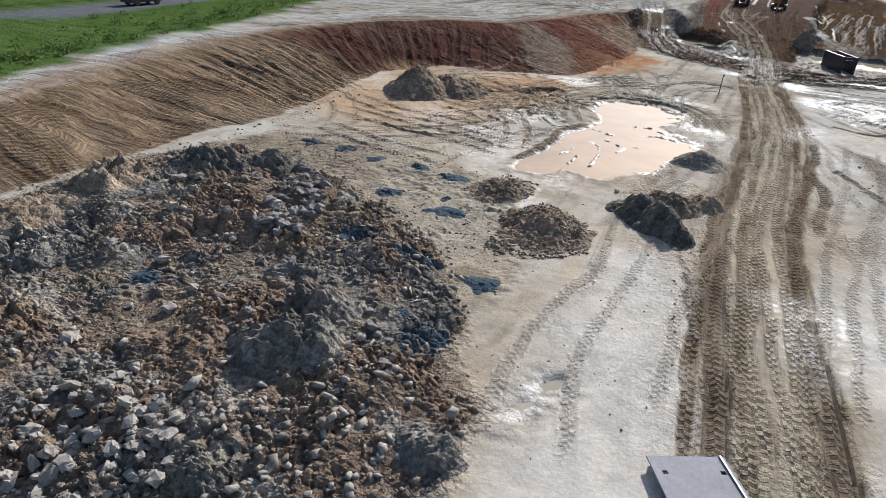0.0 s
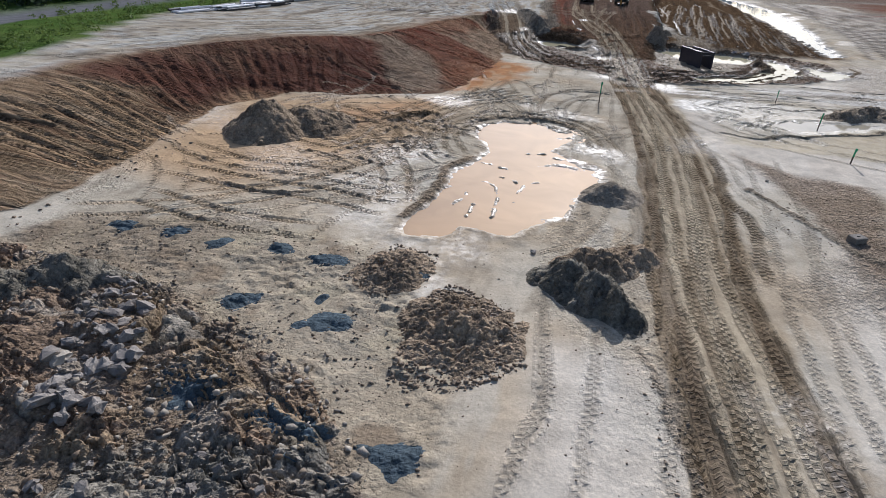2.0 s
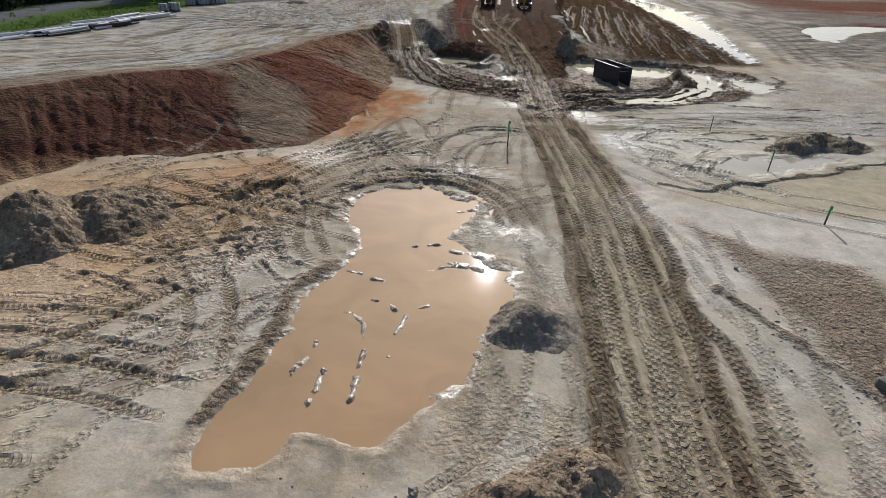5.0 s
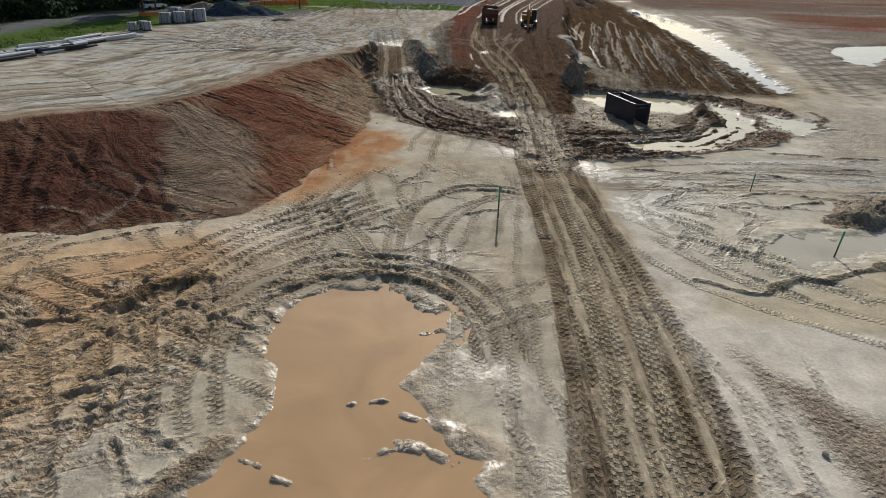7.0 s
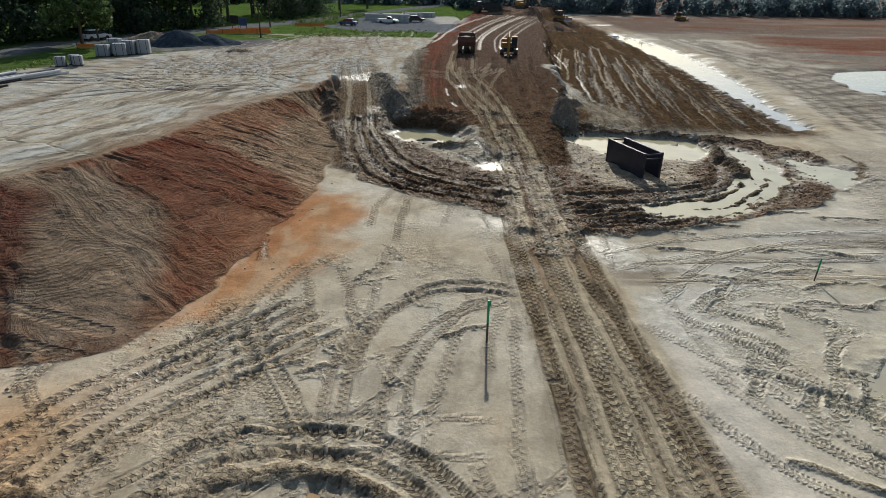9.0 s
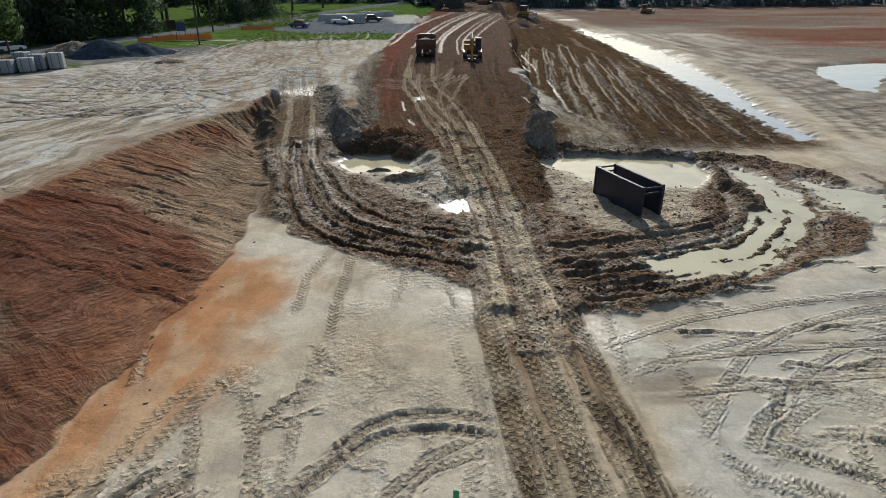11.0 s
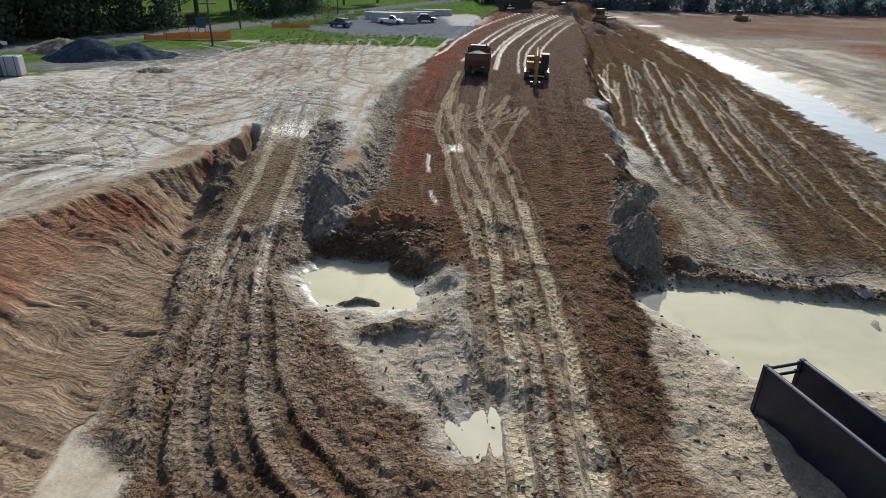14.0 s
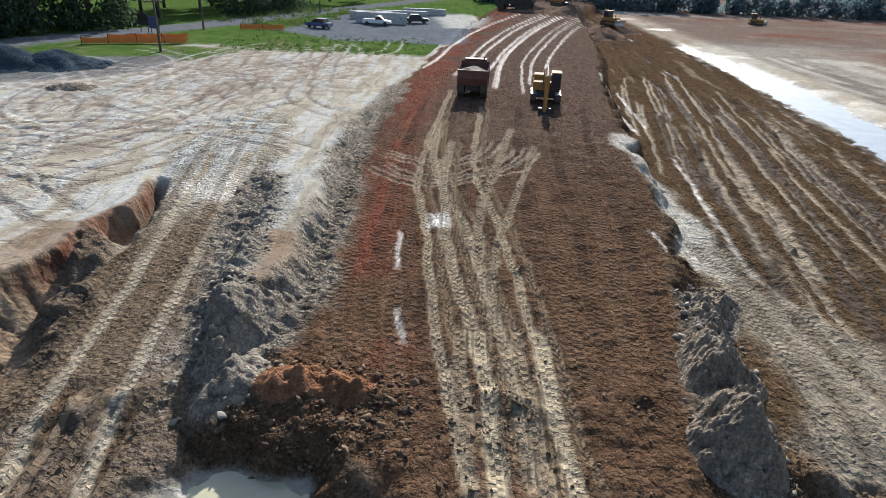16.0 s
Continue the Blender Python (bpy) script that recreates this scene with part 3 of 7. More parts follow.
basin("pool", [(27.3, 95.3), (25.9, 89.2), (23.6, 84.4), (18.7, 80.9), (15.3, 80.2), (15.4, 78.6), (18, 77.9), (21.4, 79.3), (26.8, 83.8), (29.2, 88.6), (28.6, 94)], -0.12, 0.14, WATER_CREAM, (0.34, 0.29, 0.22), "crescent of cream water lying in curved ruts", 0.12)
basin("pool", [(30.9, 92.2), (32.6, 90.8), (35.4, 88.6), (33.6, 85.6), (30.6, 84.0), (29.8, 86.4), (30.6, 89.4)], -0.14, 0.14, WATER_CREAM, (0.34, 0.29, 0.22), "ragged cream puddle at the mud's edge", 0.12)
basin("pool", [(17.5, 59.7), (18.3, 58.8), (20.6, 59.2), (23.5, 60.8), (27, 62.5), (26, 64.4), (22.9, 63.2), (19.4, 62.6), (17.8, 61.8)], -0.08, 0.05, WATER_SAND, (0.42, 0.37, 0.27), "thin sheet of tan water over smooth clay", 0.05)
basin("pool", [(5.4, 88.6), (5.95, 89.1), (6.5, 88.7), (6.65, 88.0), (6.4, 87.3), (5.85, 87.1), (5.4, 87.7)], -0.10, 0.16, WATER_GLARE, (0.38, 0.33, 0.26), "small puddle shining in pale silt", 0.01)
basin("ditch_water", [(49, 214), (47.5, 186), (45, 165), (43.4, 148), (42.2, 137), (40.4, 117), (38.3, 103.5), (40.0, 104), (42.6, 118), (46.6, 134), (49.6, 150), (52.4, 170), (53.6, 188), (50.8, 215)], -0.38, 0.2, WATER_GREY, (0.36, 0.32, 0.26), "long ditch of still grey water beside the mud field", 0.16)
basin("pool", [(62, 125), (61.2, 129), (65, 141), (70, 148), (80, 152), (98, 150), (80, 143), (69, 134)], -0.35, 0.25, WATER_GREY, (0.33, 0.28, 0.22), "broad shallow flood on the clay flat")
basin("pool", [(-2.0, 14.2), (-1.7, 15.4), (-1.1, 17.0), (-0.7, 16.8), (-1.1, 15.4), (-1.5, 14.2)], -0.10, 0.10, WATER_SAND, (0.36, 0.31, 0.24), "small puddle beside the rubble")

# the embankment's lumpy foot runs down into the pools
skirt = smooth(-2.6, -0.1, road_sd + 0.4 * fbm(X, Y, 1.2, 3, 29)) * smooth(86, 92, Y) * (1 - (X < 6) * smooth(105.5, 109, Y)) * (1 - (X < 8.5) * (1 - smooth(97.6, 99.6, Y)))
foot = (road_z + 0.3) * skirt - 0.3
Z[:] = np.where(skirt > 0.02, np.maximum(Z, foot + 0.10 * skirt * fbm(X, Y, 0.7, 3, 30)), Z)
paint(full, smooth(0.12, 0.35, skirt) * (1 - smooth(-0.6, 0.2, road_sd)), (0.12, 0.076, 0.046))
mixin(CLOD, full, smooth(0.1, 0.3, skirt) * (1 - smooth(-0.6, 0.2, road_sd)), 0.8)
mixin(WET, full, smooth(0.1, 0.3, skirt), 0.12)

# far clay flats east of the ditch
flat = smooth(0, 6, X - right_edge - 6) * smooth(95, 115, Y)
band = fbm(X * 0.12, Y * 0.5, 10, 4, 35)
paint(full, flat * (0.55 + 0.45 * smooth(-0.5, 0.3, band)), (0.25, 0.215, 0.175))
paint(full, 0.8 * flat * smooth(0.1, 0.6, fbm(X * 0.25 + 0.2 * Y, Y * 0.5, 5, 4, 50, 0.6)) * smooth(60, 80, X), (0.27, 0.11, 0.075))
paint(full, 0.7 * flat * smooth(0.2, 0.7, fbm(X * 0.5 - 0.1 * Y, Y * 0.9, 3.5, 5, 46, 0.6)), (0.38, 0.345, 0.3))
mixin(WET, full, flat, 0.06)
mixin(CLOD, full, flat, 0.35)
paint(full, flat * smooth(70, 95, X) * smooth(-0.1, 0.5, -band) * 0.8, (0.18, 0.07, 0.042))
paint(full, smooth(215, 235, Y) * smooth(35, 60, X) * smooth(-0.3, 0.3, band) * 0.5, (0.17, 0.085, 0.055))
# tyre-worn dark strip east of the haul road
w = window(6, 24, 60, 56)
strip = inside(WX[w], WY[w], [(10.5, 33), (13, 36), (16, 40), (22, 45), (30, 46), (48, 43), (44, 36), (18, 33), (14, 30)]) + 2.5 * fbm(X[w], Y[w], 4.5, 5, 57, 0.6)
paint(w, 0.6 * smooth(-1.5, 2.5, strip), (0.28, 0.225, 0.165))
mixin(CLOD, w, smooth(-1.5, 2.5, strip), 0.5)
patch([(11.8, 52), (13.4, 42), (13.4, 37), (14.4, 32.4), (15.4, 33), (16, 38), (18, 44), (19, 47), (14.6, 48)], (0.24, 0.175, 0.12), 0.8, 0.8, 0.1, 0.6)
patch([(26, 72), (33, 68), (45, 74), (45, 96), (36, 94), (31, 84)], (0.29, 0.24, 0.18), 1.5, 0.6, 0.5, 0.35)

wetland = inside(WX, WY, [(10.6, 64), (18, 62), (30, 64), (37, 70), (37, 76), (27, 77), (16, 74.2), (10.8, 72.5)])
wash = smooth(-1.5, 1.0, wetland) * smooth(-0.5, 0.3, fbm(X * 0.25, Y * 1.3, 2.0, 4, 54))
paint(full, 0.75 * wash, (0.37, 0.345, 0.29))
mixin(WET, full, 0.9 * wash, 0.5)
paint(full, 0.6 * smooth(-1.5, 1.0, wetland) * smooth(0.35, 0.7, fbm(X * 0.22, Y * 1.6, 1.6, 4, 55)), (0.16, 0.13, 0.095))
# broken slabs and dark ruts between bank and pool
slabs = smooth(-1.5, 1.0, inside(WX, WY, [(-24.5, 37), (-12, 35), (-7.6, 38), (-6.6, 46), (-7.4, 56), (-12, 58.5), (-22, 56)])) * smooth(-0.15, 0.35, fbm(X, Y, 4.5, 4, 58))
Z += slabs * (0.05 * rubble(WX, WY, 1.3, 59)[0] + 0.03 * rubble(X, Y, 0.5, 60)[0] * smooth(0, 0.5, fbm(X, Y, 1.5, 3, 61)))
mixin(CLOD, full, 0.7 * slabs, 0.18)
patch([(12.5, 56), (15, 67), (19, 70), (27, 70), (27, 58), (20, 54)], (0.43, 0.37, 0.265), 1.5, 0.6)
# ---- west: verge, public road, yard ----
LANE = [(-64, -250), (-63, 0), (-62, 45), (-61, 75), (-60, 110), (-58, 136), (-50, 160), (-40, 182), (-32, 204), (-22, 236), (8, 330), (60, 520)]
lane_pts = curve_through(LANE, 12)
d_lane, s_lane = to_line(X, Y, lane_pts)
verge_edge = np.interp(Y, [-250, 20, 45, 60, 85, 110, 121, 135, 145, 155, 163], [-37, -38.5, -43, -44, -49.5, -48, -46, -38, -32, -27, -22])
verge = smooth(-0.6, 0.6, verge_edge - X + 0.8 * fbm(X, Y, 2.5, 3, 37)) * (1 - smooth(166, 168, Y))
grass_n = ((Y > 166) & (X < np.interp(Y, [166, 240, 420], [1, 9, 36]))) * smooth(166, 169, Y + 2 * fbm(X, Y, 5, 3, 38))
green = np.clip(verge + grass_n, 0, 1)
tuft = smooth(-0.5, 0.6, fbm(X, Y, 2.0, 4, 39))
paint(full, green, GRASS)
paint(full, green * 0.6 * tuft, (0.12, 0.16, 0.045))
mixin(CLOD, full, green, 0.25)
mixin(WET, full, green, 0.0)
Z += green * (0.05 * fbm(X, Y, 0.7, 3, 41))
YARD = [(-24, 190), (-12, 181), (6, 181), (8, 205), (4, 240), (-16, 240)]
patch(YARD, GRAVEL, 1.0, 0.95)
patch([(-44, 140), (-40, 152), (-28, 160), (-24, 152), (-30, 143), (-38, 138)], (0.17, 0.165, 0.165), 1.2, 0.9)
patch([(3, 205), (9, 205), (12, 228), (6, 240), (0, 230)], (0.50, 0.47, 0.41), 1.5, 0.9)
lane_mask = 1 - smooth(3.2, 3.6, np.abs(d_lane))
paint(full, lane_mask, ASPHALT)
Z[:] = Z * (1 - lane_mask) + (LEVEL + 0.06) * lane_mask
mixin(CLOD, full, lane_mask, 0.05)


# ---- tyre and crawler tracks pressed into the soil ----
def track(line, width=0.6, depth=0.05, pitch=0.3, lug=0.03, slant=0.55, colour=None, amount=0.5, fade=1.5, wet=None, seed=1, step=0.8, streaky=0.25):
    pts = curve_through(line, step)
    w = around(pts, width)
    x, y = X[w], Y[w]
    d, s = to_line(x + 0.10 * fbm(x, y, 1.6, 2, seed), y, pts)
    v = np.abs(d) / (width / 2)
    length = s.max()
    ends = smooth(0, fade, s) * (1 - smooth(length - fade, length, s))
    body = (1 - smooth(0.6, 1.05, v)) * ends
    rim = np.exp(-(((v - 1.08) / 0.17) ** 2)) * ends
    worn = np.clip(0.68 + 0.42 * fbm(x, y, 1.3, 3, seed + 3), 0.1, 1.2)
    Z[w] += -depth * body * (0.45 + 0.7 * worn) - 0.85 * body * ROUGH[w] + 0.6 * depth * rim * worn
    ROUGH[w] *= 1 - 0.85 * body
    fresh = body * min(1.3, lug / 0.03) * worn
    on = (ends > 0.02) & ((body > 0.45) | (fresh > TM[w]))
    for field, value in ((TS, s), (TD, d), (TP, pitch)):
        field[w] = np.where(on, value, field[w])
    mixin(CLOD, w, 0.8 * body, 0.12)
    mixin(CLOD, w, 0.5 * rim * worn, 0.45)
    TM[w] = np.where(on, fresh, TM[w])
    RILL[w] = np.where(on, streaky * body, RILL[w] * (1 - 0.8 * body))
    if colour is not None:
        paint(w, np.clip(amount * body * (0.55 + 0.5 * worn), 0, 1), colour)
    if wet is not None:
        mixin(WET, w, body, wet)


def shifted(line, off):
    p = np.array([q[:2] for q in line], float)
    g = np.gradient(p, axis=0)
    n = np.stack([-g[:, 1], g[:, 0]], 1) / np.linalg.norm(g, axis=1)[:, None]
    return [tuple(q) for q in p + n * off]


def pair(line, gauge=2.2, **kw):
    for off in (-gauge / 2, gauge / 2):
        track(shifted(line, off), **kw)


Z += (0.008 + 0.03 * CLOD) * fbm(X, Y, 0.5, 2, 75) * smooth(0, 0.3, fbm(X, Y, 0.9, 2, 76) + 0.35)
CHURNED = smooth(0.5, 0.75, CLOD) * smooth(72, 74, Y)
w = window(-16, 72, 60, 175)
ROUGH[w] = CHURNED[w] * (0.28 * rubble(X[w], Y[w], 0.34, 47)[0] + 0.24 * rubble(X[w], Y[w], 0.21, 49)[0]) * (0.35 + 0.65 * smooth(-0.4, 0.4, fbm(X[w], Y[w], 1.8, 3, 48)))
Z += ROUGH

rng = random.Random(17)
for k in range(26):
    off = 2.5 + 0.75 * k + rng.uniform(-0.3, 0.3)
    line = [(40.5 + off, 98 + rng.uniform(-3, 6)), (46.5 + off, 121), (52.5 + off, 146), (55 + off, 172), (56 + off, 205)]
    track(line, rng.uniform(0.5, 1.0), 0.07, 0.4, 0.02, 0.4, ((0.10, 0.075, 0.05), (0.40, 0.345, 0.265), (0.22, 0.17, 0.12))[k % 3], 0.75, wet=0.25, seed=501 + k, step=3)
for k in range(9):
    r0 = 3 + 0.9 * k
    line = [(46 - 0.3 * r0, 88 - r0), (50 + 0.3 * r0, 94 - 0.6 * r0), (52 + 0.7 * r0, 103), (51 + 0.8 * r0, 112)]
    track(line, 0.7, 0.09, 0.4, 0.03, 0.4, (0.09, 0.068, 0.047) if k % 2 else (0.30, 0.25, 0.19), 0.75, wet=0.3, seed=531 + k, step=2)
# older passes all over the floor
for k in range(26):
    x, y, a = rng.uniform(-22, 4), rng.uniform(31, 67), rng.uniform(-2.6, 1.2)
    bend = rng.uniform(-0.14, 0.14)
    line = []
    for j in range(6):
        line.append((x, y))
        x, y, a = x + 2.0 * math.sin(a), y + 2.0 * math.cos(a), a + bend * 2
    pair(line, 1.7, width=0.46, depth=0.032, pitch=0.24, lug=0.018, slant=0.1, colour=(0.33, 0.26, 0.175), amount=0.3, seed=301 + k)
for k in range(22):
    x, y, a = rng.uniform(-1, 13), rng.uniform(14, 76), rng.uniform(-0.25, 0.35)
    bend = rng.uniform(-0.04, 0.04)
    line = []
    for j in range(6):
        line.append((x, y))
        x, y, a = x + 2.6 * math.sin(a), y + 2.6 * math.cos(a), a + bend * 2
    track(line, 0.5, 0.02, 0.27, 0.010, 0.4, (0.31, 0.26, 0.19), 0.3, seed=341 + k)
# the haul road: many passes of heavy tyres, side by side
HAUL = [(6.4, -60), (5.8, -20), (5.6, 6), (5.6, 15), (5.5, 22), (5.7, 32), (6.7, 40), (7.8, 50), (8.2, 58), (8.0, 66), (7.9, 73), (8.2, 81), (8.4, 90), (8.2, 98), (7.6, 107), (6.6, 117), (5.2, 130), (4.6, 142), (5.4, 158), (6.5, 172), (12, 205), (22, 255)]
w = around(HAUL, 4)
d, s = to_line(WX[w], WY[w], curve_through(HAUL, 1.5))
worn = 1 - smooth(1.6, 2.6, np.abs(d + 0.3))
worn_in = (1 - smooth(1.9, 2.5, np.abs(d + 0.1))) * (1 - smooth(70, 78, Y[w]))
paint(w, 0.85 * worn_in, (0.39, 0.315, 0.215))
paint(w, (1 - smooth(1.4, 2.1, np.abs(d))) * 0.9 * smooth(64, 72, Y[w]) * (1 - smooth(78, 84, Y[w])), MUD)
for k, off in enumerate((-2.0, -1.45, -0.95, -0.4, 0.1, 0.62, 1.15, 1.65, 2.15)):
    side = [(x + 0.14 * math.sin(0.17 * y + k * 1.9) + 0.05 * math.sin(0.61 * y + k), y) for x, y in HAUL[:14]]
    outer = k in (0, 1, 7, 8)
    track(shifted(side, off), 0.44 + 0.06 * (k % 3), 0.085 if outer else 0.05, 0.36, 0.055 if outer else 0.036, 0.5, (0.25, 0.187, 0.12) if outer else (0.33, 0.26, 0.172) if k in (2, 5) else (0.46, 0.38, 0.265), 0.85, seed=k + 2, streaky=0.55)
# pale and dark smears dragged along the road
d, s = to_line(X[w], Y[w], curve_through(HAUL, 1.5))
drag = fbm(d * 2.6, s * 0.10, 1.0, 4, 43, 0.6)
paint(w, 0.6 * worn_in * smooth(0.1, 0.5, drag), (0.50, 0.415, 0.29))
paint(w, 0.5 * worn_in * smooth(0.1, 0.5, -drag), (0.22, 0.163, 0.105))
# outer wheels on the pale floor
track([(4.6, -40), (4.2, 12), (4.0, 20), (4.15, 27), (4.7, 37), (5.6, 46), (6.0, 55), (6.3, 62)], 0.75, 0.09, 0.32, 0.05, 0.6, (0.17, 0.125, 0.085), 0.7, seed=21)
track([(7.8, -40), (7.4, 14), (7.2, 23), (7.7, 34), (9.2, 42), (10.2, 49), (10.3, 56), (9.7, 63), (8.9, 70)], 0.7, 0.07, 0.34, 0.045, 0.6, (0.16, 0.12, 0.08), 0.65, seed=22)
track([(8.6, 32.5), (8.9, 35), (9.7, 39.5), (9.2, 43.5), (8.9, 46)], 0.7, 0.05, 0.34, 0.05, 0.6, (0.17, 0.125, 0.08), 0.5, seed=23)
# curving dark passes over the mud ring
for k, (dx, dy) in enumerate(((-0.3, -0.3), (0.35, 0.25), (0.9, 0.75), (1.5, 1.25), (2.1, 1.75), (2.7, 2.3), (3.4, 3.0), (4.1, 3.7))):
    track([(7.0 + 0.2 * k, 79.3 + dy), (3.4 + 0.4 * dx, 81.2 + dy), (-0.6 + 0.7 * dx, 83.4 + dy), (-3.2 + 0.75 * dx, 87 + 0.9 * dy), (-4.6 + 0.8 * dx, 92 + 0.4 * dy), (-5.6 + 0.6 * dx, 98), (-6.0 + 0.6 * dx, 103)], 0.46 + 0.1 * (k % 3), (0.17, 0.06, 0.14, 0.05, 0.15, 0.05, 0.13, 0.06)[k], 0.32, 0.045, 0.5, (0.25, 0.175, 0.105) if k % 2 else (0.10, 0.062, 0.036), 0.6, wet=0.15 + 0.13 * (k % 3), seed=31 + k)
for k, dy in enumerate((-0.5, 0.2, 0.9, 1.6, 2.3, 3.0, 3.8, 4.7, 5.6, 6.5)):
    track([(9.8, 75.8 + dy), (13, 76.2 + dy), (17, 77 + 1.0 * dy), (21.5, 79.6 + 0.85 * dy), (25.3 - 0.3 * dy, 83.6 + 0.7 * dy), (27.2 - 0.5 * dy, 89 + 0.4 * dy)], 0.5 + 0.12 * (k % 3), (0.16, 0.06, 0.15, 0.05, 0.17, 0.07, 0.14, 0.05, 0.15, 0.06)[k], 0.34, 0.05, 0.5, (0.11, 0.075, 0.048) if k % 2 else (0.23, 0.17, 0.108), 0.6, wet=0.15 + 0.15 * (k % 3), seed=41 + k)
for k, off in enumerate((-1.05, 1.05)):
    track(shifted(RAMP[1:6], off), 0.55, 0.06, 0.3, 0.03, 0.5, (0.45, 0.37, 0.26), 1.0, seed=51 + k)
    track(shifted(RAMP[1:], off + 0.7), 0.5, 0.03, 0.32, 0.04, 0.5, (0.26, 0.195, 0.13), 0.5, seed=53 + k)
track(shifted(RAMP, 2.2), 0.6, 0.07, 0.32, 0.045, 0.5, None, seed=55)
# loops on the pale floor round the first stake and towards the bank
for k, r in enumerate((0, 0.75)):
    track([(-0.6 - r, 52.5), (-1.0 - r, 57), (-1.3 - r, 61), (-0.6 - 0.6 * r, 65), (1.6, 67.5 + r), (4, 67.9 + r), (6.2, 67.2 + r)], 0.5, 0.08, 0.3, 0.02, 0.4, (0.27, 0.215, 0.15), 0.6, seed=61 + k)
    track([(1.0 - r, 56), (0.8 - r, 60), (1.6 - r, 63.5), (3.4, 66.2 + 0.7 * r), (5.6, 66.8 + r)], 0.42, 0.04, 0.28, 0.02, 0.4, (0.25, 0.205, 0.15), 0.45, seed=63 + k)
    track([(-1.8 + r, 54.5), (-2.9 + r, 58.4), (-4.9 + r, 62.2), (-6.2 + r, 65.3), (-5.6 + r, 68.6), (-4.4 + r, 71.5)], 0.5, 0.06, 0.3, 0.02, 0.4, (0.34, 0.28, 0.195), 0.5, seed=65 + k)
for k in range(5):
    track([(-8.6 + 0.85 * k, 61.0 + 0.35 * k), (-7.6 + 0.85 * k, 64.0 + 0.2 * k), (-6.6 + 0.8 * k, 66.6)], 0.42, 0.07, 0.5, 0.05, 0.2, (0.2, 0.155, 0.105), 0.4, fade=0.5, seed=71 + k)
for k, off in enumerate((-1.7, -0.9, 0, 0.9, 1.8)):
    track(shifted([(-16, 46.5), (-12.6, 51.5), (-10.4, 56.5), (-8.4, 60.2), (-5.0, 63.6), (-2.5, 66.2)], off), 0.5, 0.07, 0.3, 0.05, 0.2, (0.31, 0.235, 0.15), 0.5, seed=81 + k)
for k, off in enumerate((-0.9, 0, 1.0)):
    track(shifted([(-6.4, 46), (-7.6, 49), (-7.8, 52.5), (-6.4, 55.6), (-3.6, 57.6), (0, 57.2), (2.4, 54.5), (3.4, 50)], off), 0.55, 0.06, 0.3, 0.05, 0.2, (0.30, 0.235, 0.155), 0.5, seed=91 + k)
# crawler passes straight down the bank
brow_line, toe_line = curve_through(BROW[3:14], 0.4), curve_through([(-25.4, 38), *TOE[5:14]], 0.4)
rng = random.Random(37)
for k in range(46):
    u = (k + rng.uniform(-0.25, 0.25)) / 46
    if not 0 < u < 0.56:
        continue
    a, b = brow_line[int(u * len(brow_line))], toe_line[int(u * len(toe_line))]
    a, b = a + (b - a) * rng.uniform(0.02, 0.25), b + (b - a) * rng.uniform(-0.05, 0.08)
    track([tuple(a), tuple(a * 0.5 + b * 0.5 + np.array([rng.uniform(-0.4, 0.4), 0])), tuple(b)], rng.uniform(0.45, 0.65), rng.uniform(0.04, 0.09), 0.36, 0.05, 0.3, (0.10, 0.06, 0.045) if k % 4 == 0 else None, 0.3, seed=1601 + k, streaky=0.5)
# crawler passes west of the pool
PASSES = [[(-24, 44), (-19, 41.5), (-14, 41), (-9, 40)], [(-23, 40), (-17, 38.5), (-12, 38), (-8.4, 37)], [(-16.5, 52.5), (-12, 47), (-9.4, 42), (-8.6, 37.5)], [(-20, 37), (-15, 40), (-11.4, 44.5), (-8, 46.5)], [(-18, 55.5), (-13, 53), (-9, 51), (-6.6, 50)], [(-22, 36), (-16, 34), (-11, 33.8)], [(-13.6, 56), (-11, 52), (-8.6, 45.5)], [(-24, 33), (-18, 35.4), (-13, 40), (-10.4, 46), (-10.6, 51)], [(-20, 48.6), (-14.4, 46.5), (-9.6, 47.6), (-7, 48.6)]]
for k, line in enumerate(PASSES):
    pair(line, 1.5, width=0.52, depth=0.06, pitch=0.24, lug=0.045, slant=0.0, colour=(0.36, 0.255, 0.15), amount=0.45, seed=101 + k)
# ploughed gouges with broken lips, where machines slewed in soft clay
def gouge(line, half, depth, seed, colour=(0.27, 0.205, 0.135)):
    pts = curve_through(line, 0.5)
    w = around(pts, 4 * half)
    x, y = X[w], Y[w]
    d, s = to_line(x + 0.22 * fbm(x, y, 0.9, 3, seed), y + 0.22 * fbm(x, y, 0.9, 3, seed + 1), pts)
    ends = smooth(0, 2.2 * half, s) * (1 - smooth(s.max() - 2.2 * half, s.max(), s))
    broken = np.clip(0.75 + 0.6 * fbm(x, y, 1.1, 3, seed + 2), 0.1, 1.4)
    cut = np.exp(-((d / half) ** 2)) * ends * broken
    lip = (np.exp(-(((d - 1.7 * half) / (0.7 * half)) ** 2)) + 0.5 * np.exp(-(((d + 1.7 * half) / (0.6 * half)) ** 2))) * ends * broken
    Z[w] += -depth * cut + lip * (0.75 * depth + 0.5 * depth * fbm(x, y, 0.4, 3, seed + 3))
    paint(w, np.clip(0.8 * cut + 0.25 * lip, 0, 0.9), colour)
    mixin(CLOD, w, np.clip(0.7 * cut + 0.9 * lip, 0, 1), 0.6)
    mixin(WET, w, np.clip(cut, 0, 1), 0.5)
    TM[w] *= 1 - np.clip(cut + lip, 0, 1)


